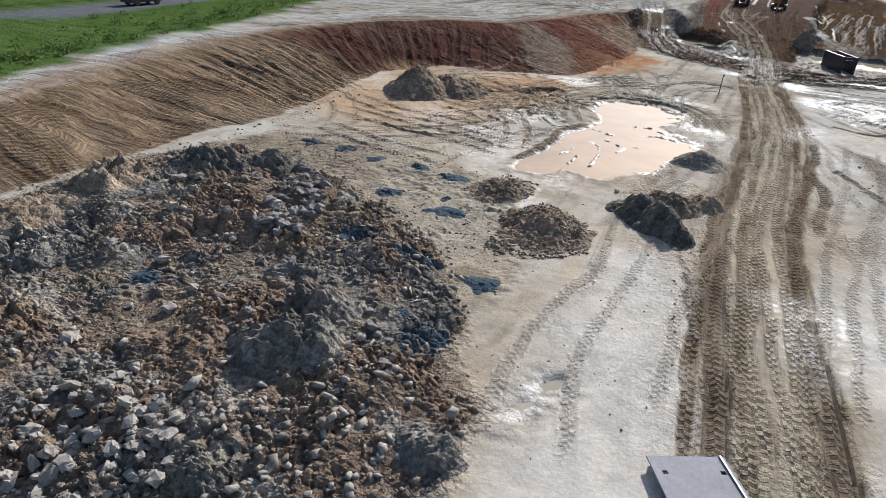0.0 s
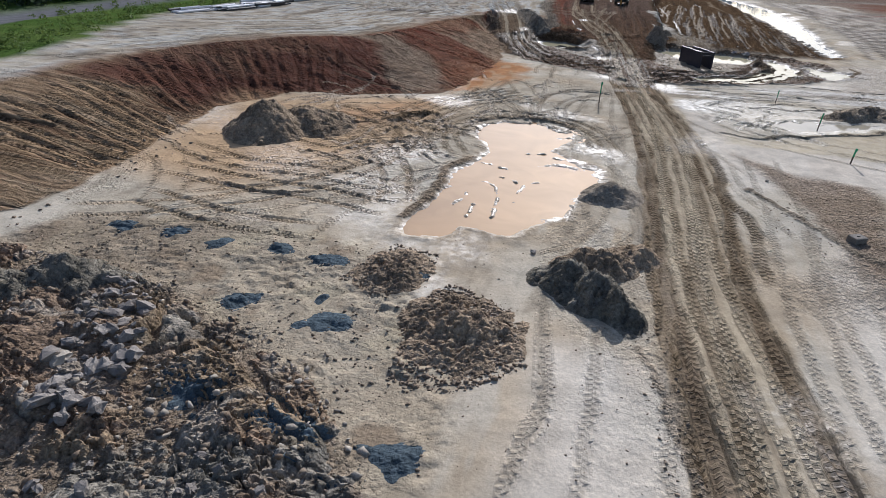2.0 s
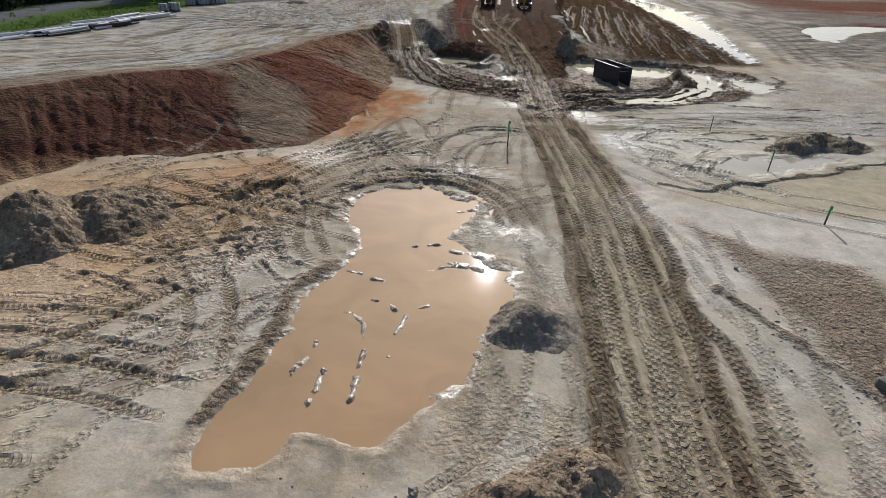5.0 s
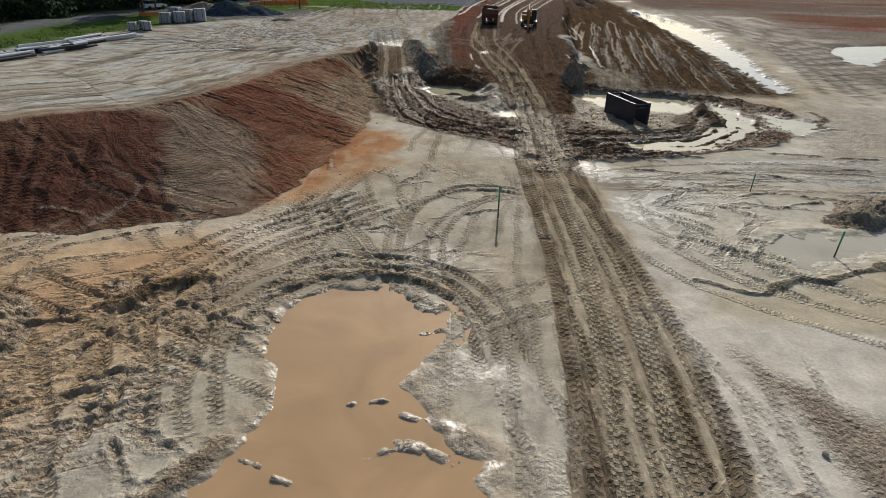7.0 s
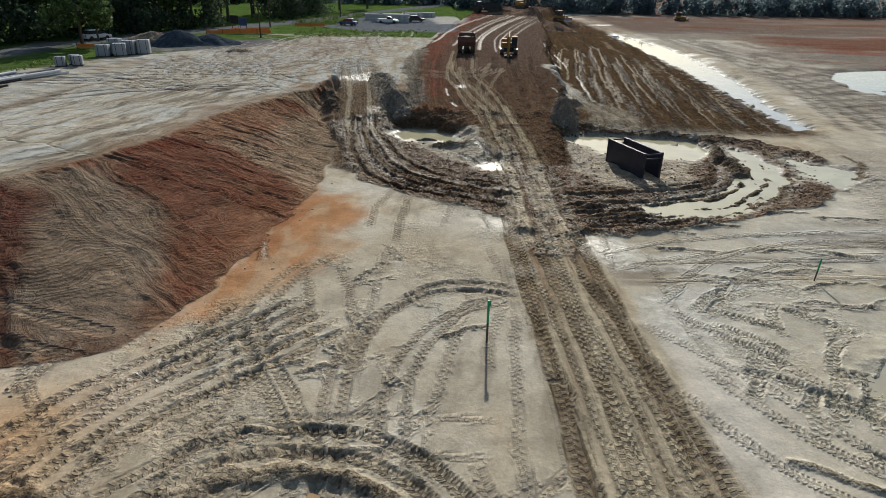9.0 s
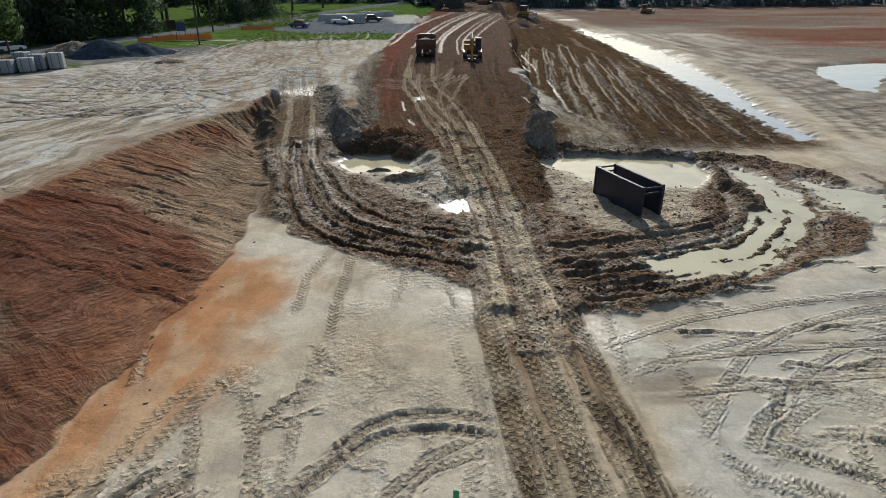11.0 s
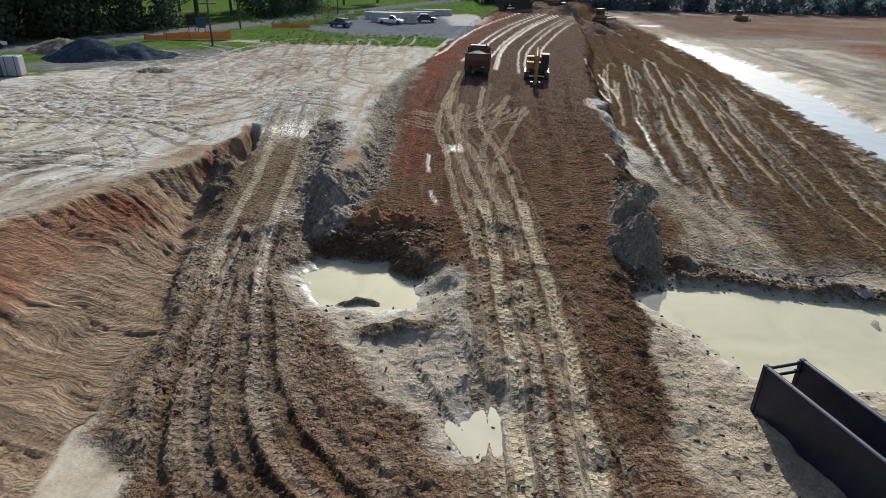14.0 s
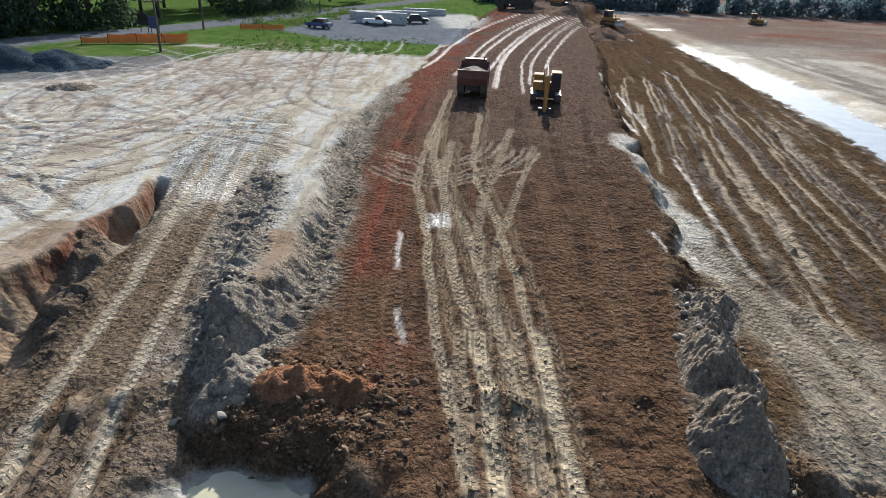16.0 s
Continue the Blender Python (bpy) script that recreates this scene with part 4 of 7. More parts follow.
GOUGES = [[(-12.1, 49.1), (-11.8, 51.2), (-11.7, 53.5), (-10.8, 54.9)], [(-8.9, 46.2), (-8.2, 45.4), (-7.5, 44.2)], [(-8.2, 46.6), (-6.9, 45.7), (-5.9, 44.9)], [(-10.4, 47.2), (-8.1, 48.0)], [(-6.6, 53.4), (-5.2, 52.2), (-4.4, 50.6)], [(-7.8, 53.2), (-6.9, 51.8), (-6.6, 50.4)], [(-10.0, 56.8), (-8.8, 54.4), (-8.1, 51.3)], [(-16.3, 52.3), (-17.1, 55.0), (-18.0, 58.4)], [(-16.2, 51.4), (-13.4, 52.5)], [(-8.0, 39.0), (-7.6, 41.4), (-6.8, 44.4)]]
for k, line in enumerate(GOUGES):
    gouge(line, 0.14, 0.12, 601 + 5 * k)
rng = random.Random(29)
for k in range(44):
    x, y = rng.uniform(-24, -6.4), rng.uniform(36, 60)
    if x > -8.2 and y < 48:
        continue
    a = rng.choice((0.55, 0.7, 0.5, -0.9, 1.9)) + rng.uniform(-0.35, 0.35)
    bend, run, line = rng.uniform(-0.2, 0.2), rng.uniform(0.7, 1.5), []
    for j in range(6):
        line.append((x, y))
        x, y, a = x + run * math.sin(a), y + run * math.cos(a), a + bend
    gouge(line, rng.uniform(0.09, 0.15), rng.uniform(0.03, 0.08), 661 + 5 * k, (0.36, 0.265, 0.165) if k % 3 else (0.25, 0.185, 0.12))
for k in range(26):
    x, y = rng.uniform(-7, 2.5), rng.uniform(57, 72)
    a = rng.choice((-0.8, 0.6, 0.9)) + rng.uniform(-0.3, 0.3)
    line = [(x, y), (x + 1.1 * math.sin(a), y + 1.1 * math.cos(a)), (x + 2.3 * math.sin(a + 0.2), y + 2.3 * math.cos(a + 0.2))]
    gouge(line, rng.uniform(0.07, 0.11), rng.uniform(0.04, 0.08), 1141 + 5 * k, (0.33, 0.27, 0.19))
for k in range(44):
    x, y = rng.uniform(11, 36), rng.uniform(66, 78)
    a = 1.45 + rng.uniform(-0.35, 0.35)
    line = [(x, y), (x + 1.6 * math.sin(a), y + 1.6 * math.cos(a)), (x + 3.4 * math.sin(a + 0.15), y + 3.4 * math.cos(a + 0.15))]
    gouge(line, rng.uniform(0.08, 0.14), rng.uniform(0.03, 0.08), 1281 + 5 * k, (0.22, 0.18, 0.13))
# light passes between pool, mounds and the haul road
for k, line in enumerate(([(0.4, 13), (-0.2, 18), (0.6, 23), (1.2, 27.5), (2.4, 32), (3.9, 37), (4.5, 42), (5.6, 49)], [(2.4, 16), (2.6, 21), (3.2, 26), (4.2, 31), (4.9, 36.5)], [(-2.2, 14), (-2.0, 19), (-0.6, 24.5), (-0.9, 28)], [(4.8, 51), (4.4, 56), (4.6, 61), (5.2, 66), (5.5, 72)], [(2.6, 50.5), (3.8, 45.5), (4.4, 41), (4.2, 38)], [(2.8, 58), (4.2, 52), (5.4, 46)])):
    track(line, 0.5, 0.03, 0.26, 0.010, 0.3, (0.28, 0.235, 0.175), 0.35, seed=121 + k)
for k, line in enumerate(([(9, 18), (10, 26), (11.6, 33), (13.5, 40)], [(10.4, 16), (11.6, 24), (13.6, 31), (16, 37)], [(8.6, 22), (9.4, 29), (10.8, 36), (12.4, 44), (13.6, 52)], [(11, 66), (14, 62), (18, 56), (26, 52.5), (36, 51)], [(10.6, 62), (13.6, 57), (19, 53), (27, 49.5), (36, 48)], [(10.2, 71), (14, 72.6), (20, 74), (29, 75)], [(12.4, 66), (17, 71), (24, 73.4), (33, 73)], [(11.4, 70), (18, 70.6), (26, 71)])):
    pair(line, 1.9, width=0.5, depth=0.02, pitch=0.28, lug=0.015, slant=0.35, colour=(0.28, 0.235, 0.175), amount=0.3, seed=131 + k)
track([(5.0, 94.6), (5.5, 92.4), (6.2, 90.2)], 0.55, 0.1, 0.3, 0.06, 0.3, (0.16, 0.125, 0.085), 0.7, fade=0.5, wet=0.5, seed=554)
track([(3.3, 92.4), (4.1, 90.6), (5.2, 88.6), (6.2, 86.8)], 0.55, 0.09, 0.3, 0.06, 0.3, (0.2, 0.155, 0.105), 0.6, fade=0.6, wet=0.5, seed=555)
track([(0.4, 82.4), (0.2, 81.1), (-0.1, 78.5), (-0.3, 76.4), (-0.2, 73)], 0.6, 0.06, 0.28, 0.03, 0.3, (0.36, 0.30, 0.22), 0.5, seed=551)
track([(-1.2, 82), (-1.9, 78.6), (-2.0, 75)], 0.5, 0.04, 0.28, 0.02, 0.3, (0.40, 0.32, 0.22), 0.4, seed=552)
track([(4.6, 77.8), (4.8, 76.4), (4.9, 75.4)], 0.3, 0.07, 0.2, 0.04, 0.1, (0.25, 0.2, 0.14), 0.6, fade=0.4, seed=553)
# random arcs on the plateau and on the clay
rng = random.Random(7)
for k in range(120):
    x, y, a = rng.uniform(-28, -2), rng.uniform(104, 158), rng.uniform(-1.6, 1.2)
    bend = rng.uniform(-0.09, 0.09)
    line = []
    for j in range(9):
        line.append((x, y))
        x, y, a = x + 3.2 * math.sin(a), y + 3.2 * math.cos(a), a + bend * 3
    if max(q[0] for q in line) > -2.5:
        continue
    pair(line, 1.9, width=0.5, depth=0.05, pitch=0.3, lug=0.012, colour=(0.22, 0.16, 0.125) if k % 3 else (0.56, 0.52, 0.45), amount=0.5, seed=151 + k, step=1.6)
patch([(12, 54.2), (13.3, 56), (15.4, 56.2), (19, 57), (27, 60), (30, 56), (24, 52.6), (17.8, 53)], (0.44, 0.365, 0.245), 0.5, 0.85, 0.3, 0.0)
for k in range(30):
    x, y, a = rng.uniform(12.4, 18), rng.uniform(57.6, 67), rng.choice((0.5, 2.0)) + rng.uniform(-0.3, 0.3)
    line = [(x, y), (x + 1.8 * math.sin(a), y + 1.8 * math.cos(a)), (x + 3.4 * math.sin(a + 0.15), y + 3.4 * math.cos(a + 0.15))]
    track(line, 0.55, 0.06, 0.3, 0.06, 0.3, (0.40, 0.345, 0.24), 0.6, fade=0.6, wet=0.5, seed=181 + k)
# scrapes and drag marks on the mud field
for k in range(110):
    x0, y0, run = rng.uniform(16.5, 38), rng.uniform(100, 150), rng.uniform(9, 34)
    x0 += 0.12 * (y0 - 100)
    track([(x0, y0), (x0 + 0.09 * run, y0 + 0.5 * run), (x0 + 0.2 * run, y0 + run)], rng.uniform(0.35, 0.7) if k % 2 else rng.uniform(0.2, 0.45), 0.07, 0.4, 0.02, 0.4, (0.055, 0.038, 0.026) if k % 2 else (0.36, 0.285, 0.195), 0.7, wet=0.2, seed=201 + k, step=2)
for k, line in enumerate(([(22.3, 162), (21.6, 150), (21.2, 139)], [(22.2, 133), (20.8, 121), (19.8, 112)], [(23.6, 158), (23.0, 148), (22.6, 141)])):
    track(line, 0.4, 0.07, 0.5, 0.01, 0.4, (0.36, 0.32, 0.26), 0.6, wet=0.45, seed=281 + k, step=1.5)

# crawler lanes across the embankment
for k in range(13):
    x0 = -0.2 + 1.12 * k
    track([(x0 * 0.9 + 1.2, 102.5 + (k % 3)), (x0 + 0.3, 108), (x0 + 0.1 * (k - 6) + 0.6, 117), (x0 * 1.15 - 0.2, 128), (x0 * 1.25 + 0.2, 142)], 0.8, 0.06, 0.34, 0.06, 0.45, (0.185, 0.118, 0.075) if k % 2 else (0.11, 0.07, 0.046), 0.5, seed=371 + k)
LOOPS = [[(-0.2, 123.4), (2.9, 120.6), (6.5, 121.4), (10.1, 124.4), (11.5, 128.5)], [(0.2, 125.9), (4.0, 124.0), (7.6, 125.9), (9.0, 130.2)]]
for k, line in enumerate(LOOPS):
    for j in range(4 - k):
        track(shifted(line, 0.55 * j + 0.1 * (j % 2)), 0.3 + 0.08 * (j % 2), 0.05, 0.3, 0.03, 0.4, (0.40, 0.32, 0.23), 0.75, seed=391 + 4 * k + j)
UPHILL = [[(5.0, 147.5), (3.5, 124), (4.3, 115), (5.1, 106.7), (6.5, 98.3)], [(4.2, 136), (4.4, 124.2), (6.2, 115.3), (7.4, 106.9), (8.2, 98.4)], [(7.7, 140.7), (6.9, 124.6), (8.1, 114.2), (8.7, 107), (9.2, 98.5)], [(5.4, 130), (5.0, 122), (5.4, 113.9), (6.4, 106.8), (7.3, 98.4)], [(11.4, 129.9), (9.5, 121.2), (7.7, 112.4), (7.2, 106)], [(9.9, 134), (8.6, 126), (7.2, 118), (6.8, 110)]]
for k, line in enumerate(UPHILL):
    track(line, 0.5 + 0.12 * (k % 2), 0.06, 0.36, 0.05, 0.5, (0.44, 0.345, 0.23) if k < 4 else (0.36, 0.28, 0.19), 0.95, seed=397 + k, streaky=0.4)
    if k < 4:
        track(shifted(line, 0.62), 0.4, 0.04, 0.36, 0.05, 0.5, (0.28, 0.205, 0.13), 0.7, seed=431 + k, streaky=0.4)
for k in range(9):
    x0 = rng.uniform(-0.5, 15)
    track([(x0, 150 + rng.uniform(-8, 8)), (x0 + 1.6, 165), (x0 * 1.1 + 3.8, 182), (x0 * 1.2 + 9, 208), (x0 * 1.3 + 19, 245)], 0.4 + 0.1 * (k % 5), 0.05, 0.5, 0.002, 0.4, (0.42, 0.345, 0.27), 0.55, wet=0.3, seed=405 + k, step=3)
for k, off in enumerate((-1.15, 0.95)):
    up = [(x + 0.1 * math.sin(0.3 * y + k), y) for x, y in HAUL[10:15]]
    track(shifted(up, off), 0.66, 0.06, 0.34, 0.04, 0.5, (0.52, 0.42, 0.28), 1.0, seed=k + 11)
    track(shifted(up, off + 0.75), 0.6, 0.03, 0.36, 0.045, 0.5, (0.36, 0.28, 0.185), 0.75, seed=k + 14)
for k, line in enumerate(([(3.0, 114.4), (3.2, 111.9), (3.3, 110.4)], [(3.6, 107.8), (3.9, 106.2), (4.1, 105)], [(15.5, 116), (15.7, 114.6), (15.8, 113.4)])):
    track(line, 0.3, 0.05, 0.5, 0.01, 0.4, (0.42, 0.36, 0.29), 0.7, fade=0.5, wet=0.6, seed=421 + k)
patch([(4.2, 114.8), (4.1, 116.6), (4.9, 117), (5.1, 115)], (0.47, 0.42, 0.35), 0.3, 0.8, 0.6, 0.1)
patch([(17.3, 132), (19, 132), (19.6, 120), (19.2, 113), (22.6, 108), (22.0, 101.5), (16.4, 99.6), (17.6, 104), (17.2, 113), (17.6, 120)], (0.33, 0.275, 0.20), 0.7, 0.7, 0.15, 0.45)
patch([(17.2, 133), (18.9, 133), (19.4, 120), (18.9, 112.5), (17.2, 113), (17.6, 120)], (0.56, 0.50, 0.41), 0.4, 0.85, 0.2, 0.4)
for k in range(5):
    track([(16.9 + 1.05 * k, 99.6), (18.0 + 0.85 * k, 104), (18.2 + 0.6 * k, 109.6), (17.9 + 0.4 * k, 117)], 0.6, 0.06, 0.34, 0.08, 0.3, (0.22, 0.17, 0.115) if k % 2 else (0.38, 0.32, 0.235), 0.6, seed=561 + k)

# ---- rough ground ----
HEAP = [(-27, 14), (-25.5, 9.5), (-20, 7), (-13, 6), (-7, 6.4), (-3.4, 8.4), (-2.5, 11), (-2.4, 14), (-3.6, 15.6), (-4.5, 18.6), (-5.6, 21), (-7, 23), (-10, 25.5), (-14, 27), (-19, 29.4), (-24.6, 29), (-26.5, 25)]
w, heap, sd = patch(HEAP, RUBBLE, 0.7, 1.0, 0.05, 0.8)
# broken apron between heap and pool
w, m, sd = patch([(-24, 29), (-16, 27.5), (-8, 23), (-4.5, 19.5), (-3.2, 21.5), (-5, 27), (-6, 31), (-9, 33), (-17, 34), (-23, 33)], (0.38, 0.315, 0.225), 0.9, 0.85, 0.1, 0.2)
paint(w, 0.7 * m * smooth(0.0, 0.6, fbm(X[w], Y[w], 2.4, 4, 63)), (0.44, 0.37, 0.25))
paint(w, 0.7 * m * smooth(0.1, 0.6, fbm(X[w], Y[w], 1.8, 4, 64)), (0.22, 0.155, 0.10))
Z[w] += m * (0.06 * fbm(X[w], Y[w], 1.0, 4, 56) + 0.4 * rubble(X[w], Y[w], 0.45, 6)[0] * smooth(-0.2, 0.5, fbm(X[w], Y[w], 2.5, 3, 57)))
paint(w, 0.7 * m * (1 - smooth(-17, -13, X[w])), (0.25, 0.195, 0.135))
# the low ridges beside ramp and road
def ridge(line, heights, half, colour, steep=1.0, seed=60, amount=0.9):
    pts = curve_through(line, 0.8)
    w = around(pts, half * 2)
    x, y = WX[w], WY[w]
    d, s = to_line(x, y, pts)
    top = np.interp(s, np.linspace(0, s.max(), len(heights)), heights)
    shape = (1 - smooth(0.25 * half, half, np.abs(d))) * (0.85 + 0.3 * fbm(X[w], Y[w], 1.2, 3, seed))
    end = 1 - smooth(0, half, np.hypot(x - np.clip(x, pts[:, 0].min(), pts[:, 0].max()), y - np.clip(y, pts[:, 1].min(), pts[:, 1].max())))
    shape = shape * end
    Z[w] = np.maximum(Z[w], Z[w] * (1 - shape) + top * shape) + shape * min(1.0, half / 1.1) * (0.45 * rubble(X[w], Y[w], 0.55, seed)[0] + 0.4 * rubble(X[w], Y[w], 0.26, seed + 9)[0])
    m = np.clip(shape * 1.4, 0, 1) * amount
    paint(w, m, colour)
    mixin(CLOD, w, m, 0.6)
    mixin(WET, w, m, 0.05)


ridge([(-1.4, 102.2), (-2.2, 104.5), (-2.7, 107.5), (-3.6, 113), (-4.3, 119)], [1.0, 1.35, 1.65, 2.0, 2.1], 1.4, (0.30, 0.26, 0.205), seed=61)
ridge([(-0.6, 102.6), (1.4, 103.1), (3.4, 102.8)], [1.0, 1.1, 1.0], 1.0, (0.16, 0.10, 0.06), seed=62)
ridge([(14.3, 99.4), (14.2, 101.5), (14.5, 104), (15.2, 107), (15.9, 109.6)], [0.9, 1.3, 1.45, 1.45, 1.3], 1.35, (0.20, 0.175, 0.14), seed=63)
ridge([(16, 99.2), (20, 99.0), (25, 97.9), (29, 97)], [0.35, 0.35, 0.3, 0.2], 0.9, (0.16, 0.125, 0.09), seed=64)
ridge([(-8.2, 103.5), (-9.2, 108), (-10.0, 111.5)], [1.0, 1.6, 2.2], 1.0, (0.16, 0.12, 0.085), seed=65)
ridge([(-7.8, 36), (-7.3, 40.6), (-6.5, 43.5), (-5.7, 46.4)], [0.02, 0.08, 0.08, 0.02], 0.4, (0.26, 0.20, 0.14), seed=66)
ridge([(-6.2, 56), (-3.8, 56.9), (-0.8, 56.6), (1.8, 55)], [0.03, 0.13, 0.13, 0.03], 0.5, (0.30, 0.24, 0.17), seed=67)
ridge([(-12.5, 53.5), (-10.8, 55.2), (-9.2, 56.2)], [0.2, 0.35, 0.2], 0.6, (0.2, 0.14, 0.085), seed=68)
ridge([(12.7, 57.4), (14, 56.8), (15.4, 56.7), (18.2, 57.7), (20.5, 58.6), (25, 60.2), (31, 63.4), (33, 67)], [0.03, 0.1, 0.12, 0.13, 0.13, 0.13, 0.16, 0.1], 0.3, (0.24, 0.205, 0.15), seed=69)
ridge([(2.1, 93.2), (3.2, 94.2), (4.6, 94.4)], [0.2, 0.4, 0.25], 0.75, (0.13, 0.1, 0.068), seed=70)
ridge([(0.2, 95.8), (1.0, 96.2), (1.8, 96.0)], [0.0, 0.12, 0.0], 0.4, (0.12, 0.10, 0.07), seed=71)
ridge([(24.8, 87), (25.4, 91), (25.8, 95.5)], [0.3, 0.4, 0.4], 0.9, (0.12, 0.095, 0.07), seed=72)
def rib(line, half, seed):
    """A thin broken rib of wet mud just above the pool."""
    pts = curve_through(line, 0.4)
    w = around(pts, 1)
    d, s = to_line(X[w] + 0.12 * fbm(X[w], Y[w], 0.7, 2, seed), Y[w], pts)
    up = (1 - smooth(0.3 * half, 1.5 * half, np.abs(d))) * smooth(-0.35, 0.25, fbm(X[w], Y[w], 0.5, 3, seed + 1) + 0.25)
    Z[w] = np.maximum(Z[w], -0.2 + up * (0.15 + 0.05 * fbm(X[w], Y[w], 0.3, 2, seed)))
    paint(w, np.clip(up * 2, 0, 1), (0.33, 0.26, 0.18))
    mixin(WET, w, np.clip(up * 2, 0, 1), 0.95)


for k, line in enumerate(([(17, 79.0), (21.4, 80.6), (25.4, 84.6), (28.2, 90)], [(16.4, 80.2), (20.6, 81.6), (24.2, 85)], [(20.4, 78.8), (25.4, 82.4), (29.6, 88.4)], [(27.4, 93.4), (26.4, 89.6), (24.9, 86.4)], [(33, 86), (35.6, 89), (36.4, 92.6)])):
    ridge(line, [-0.14, -0.06, -0.04, -0.14], 0.42, (0.2, 0.15, 0.1), seed=460 + k)
# mud ribs that break the pool's surface
for k, (line, top, half) in enumerate((([(-4.6, 42.6), (-3.6, 41.6), (-3.3, 39.6), (-3.4, 37.2)], -0.02, 0.16), ([(-0.9, 43.2), (-2.0, 42.0), (-2.4, 39.6)], -0.03, 0.14), ([(-5.4, 38.5), (-5.0, 40.4)], -0.03, 0.14), ([(-3.6, 43.6), (-2.4, 42.6)], -0.03, 0.16), ([(-4.7, 37.2), (-4.5, 38.8)], -0.02, 0.2), ([(-0.9, 37.6), (0.2, 37.8)], 0.0, 0.2), ([(-2.0, 48.1), (-0.8, 48.4)], 0.0, 0.16), ([(-1.3, 46.0), (0.1, 46.4), (1.7, 45.6), (2.6, 45.9)], 0.1, 0.34), ([(-4.7, 45.6), (-4.1, 45.4)], 0.0, 0.16), ([(-3.6, 45.0), (-3.2, 44.8)], 0.0, 0.18), ([(1.0, 52.6), (0.2, 52.2)], 0.0, 0.18), ([(-0.2, 47.7), (1.6, 47.1)], 0.02, 0.22))):
    rib(line, half, 440 + k)
# windrows of crumbs along the haul road
ridge([(3.7, 21), (3.0, 24), (2.6, 27.5)], [0.02, 0.05, 0.02], 0.22, (0.33, 0.27, 0.2), seed=73)
ridge([(10.9, 45), (12.4, 41), (14, 37.6), (16.4, 34)], [0.03, 0.06, 0.06, 0.03], 0.35, (0.26, 0.215, 0.16), seed=74)
d = inside(X, Y, SPUR)
w = window(-6, 102, 3, 150)
edge = (1 - smooth(0.5, 1.5, np.abs(d[w] + 0.5 + 0.5 * fbm(X[w], Y[w], 2.0, 3, 74)))) * smooth(102, 104, Y[w])
paint(w, 0.9 * edge, (0.31, 0.26, 0.20))
mixin(CLOD, w, edge, 0.75)
mixin(WET, w, edge, 0.05)
Z[w] += edge * (0.28 * rubble(X[w], Y[w], 0.55, 77)[0] + 0.35 * rubble(X[w], Y[w], 0.28, 78)[0])


def sheet(name, xs, ys, z, material):
    """A mesh on the grid xs by ys."""
    ny, nx = z.shape
    gx, gy = np.meshgrid(xs, ys)
    mesh = bpy.data.meshes.new(name)
    mesh.vertices.add(nx * ny)
    mesh.vertices.foreach_set("co", np.stack([gx, gy, z], -1).astype(np.float32).ravel())
    j, i = np.mgrid[0 : ny - 1, 0 : nx - 1]
    a = j * nx + i
    quads = np.stack([a, a + 1, a + nx + 1, a + nx], -1).reshape(-1, 4).astype(np.int32)
    mesh.loops.add(quads.size)
    mesh.loops.foreach_set("vertex_index", quads.ravel())
    mesh.polygons.add(len(quads))
    mesh.polygons.foreach_set("loop_start", np.arange(0, quads.size, 4, dtype=np.int32))
    mesh.polygons.foreach_set("use_smooth", np.ones(len(quads), bool))
    mesh.update(calc_edges=True)
    mesh.materials.append(material)
    return mesh


# no lugs where two passes meet
for field, most in ((TS / TP, 1.5), (TD, 1.2)):
    for axis in (0, 1):
        jump = np.abs(np.diff(field, axis=axis)) > most
        pad = [(0, 0), (0, 0)]
        pad[axis] = (0, 1)
        here = np.pad(jump, pad)
        pad[axis] = (1, 0)
        TM[here | np.pad(jump, pad)] *= 0.1
        RILL[here | np.pad(jump, pad)] *= 0.1
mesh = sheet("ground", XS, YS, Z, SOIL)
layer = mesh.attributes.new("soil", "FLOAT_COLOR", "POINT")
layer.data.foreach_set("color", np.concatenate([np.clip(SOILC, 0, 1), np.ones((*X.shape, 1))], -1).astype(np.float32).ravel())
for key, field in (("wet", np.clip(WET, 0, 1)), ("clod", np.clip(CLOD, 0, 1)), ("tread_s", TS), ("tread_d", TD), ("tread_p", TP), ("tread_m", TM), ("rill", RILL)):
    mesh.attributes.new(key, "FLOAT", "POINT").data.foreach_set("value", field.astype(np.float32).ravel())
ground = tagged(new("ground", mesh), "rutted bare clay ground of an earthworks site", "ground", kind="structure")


def height(x, y):
    """The ground's height at a place."""
    i, j = np.clip(np.searchsorted(XS, x) - 1, 0, len(XS) - 2), np.clip(np.searchsorted(YS, y) - 1, 0, len(YS) - 2)
    u, v = (x - XS[i]) / (XS[i + 1] - XS[i]), (y - YS[j]) / (YS[j + 1] - YS[j])
    return (Z[j, i] * (1 - u) + Z[j, i + 1] * u) * (1 - v) + (Z[j + 1, i] * (1 - u) + Z[j + 1, i + 1] * u) * v


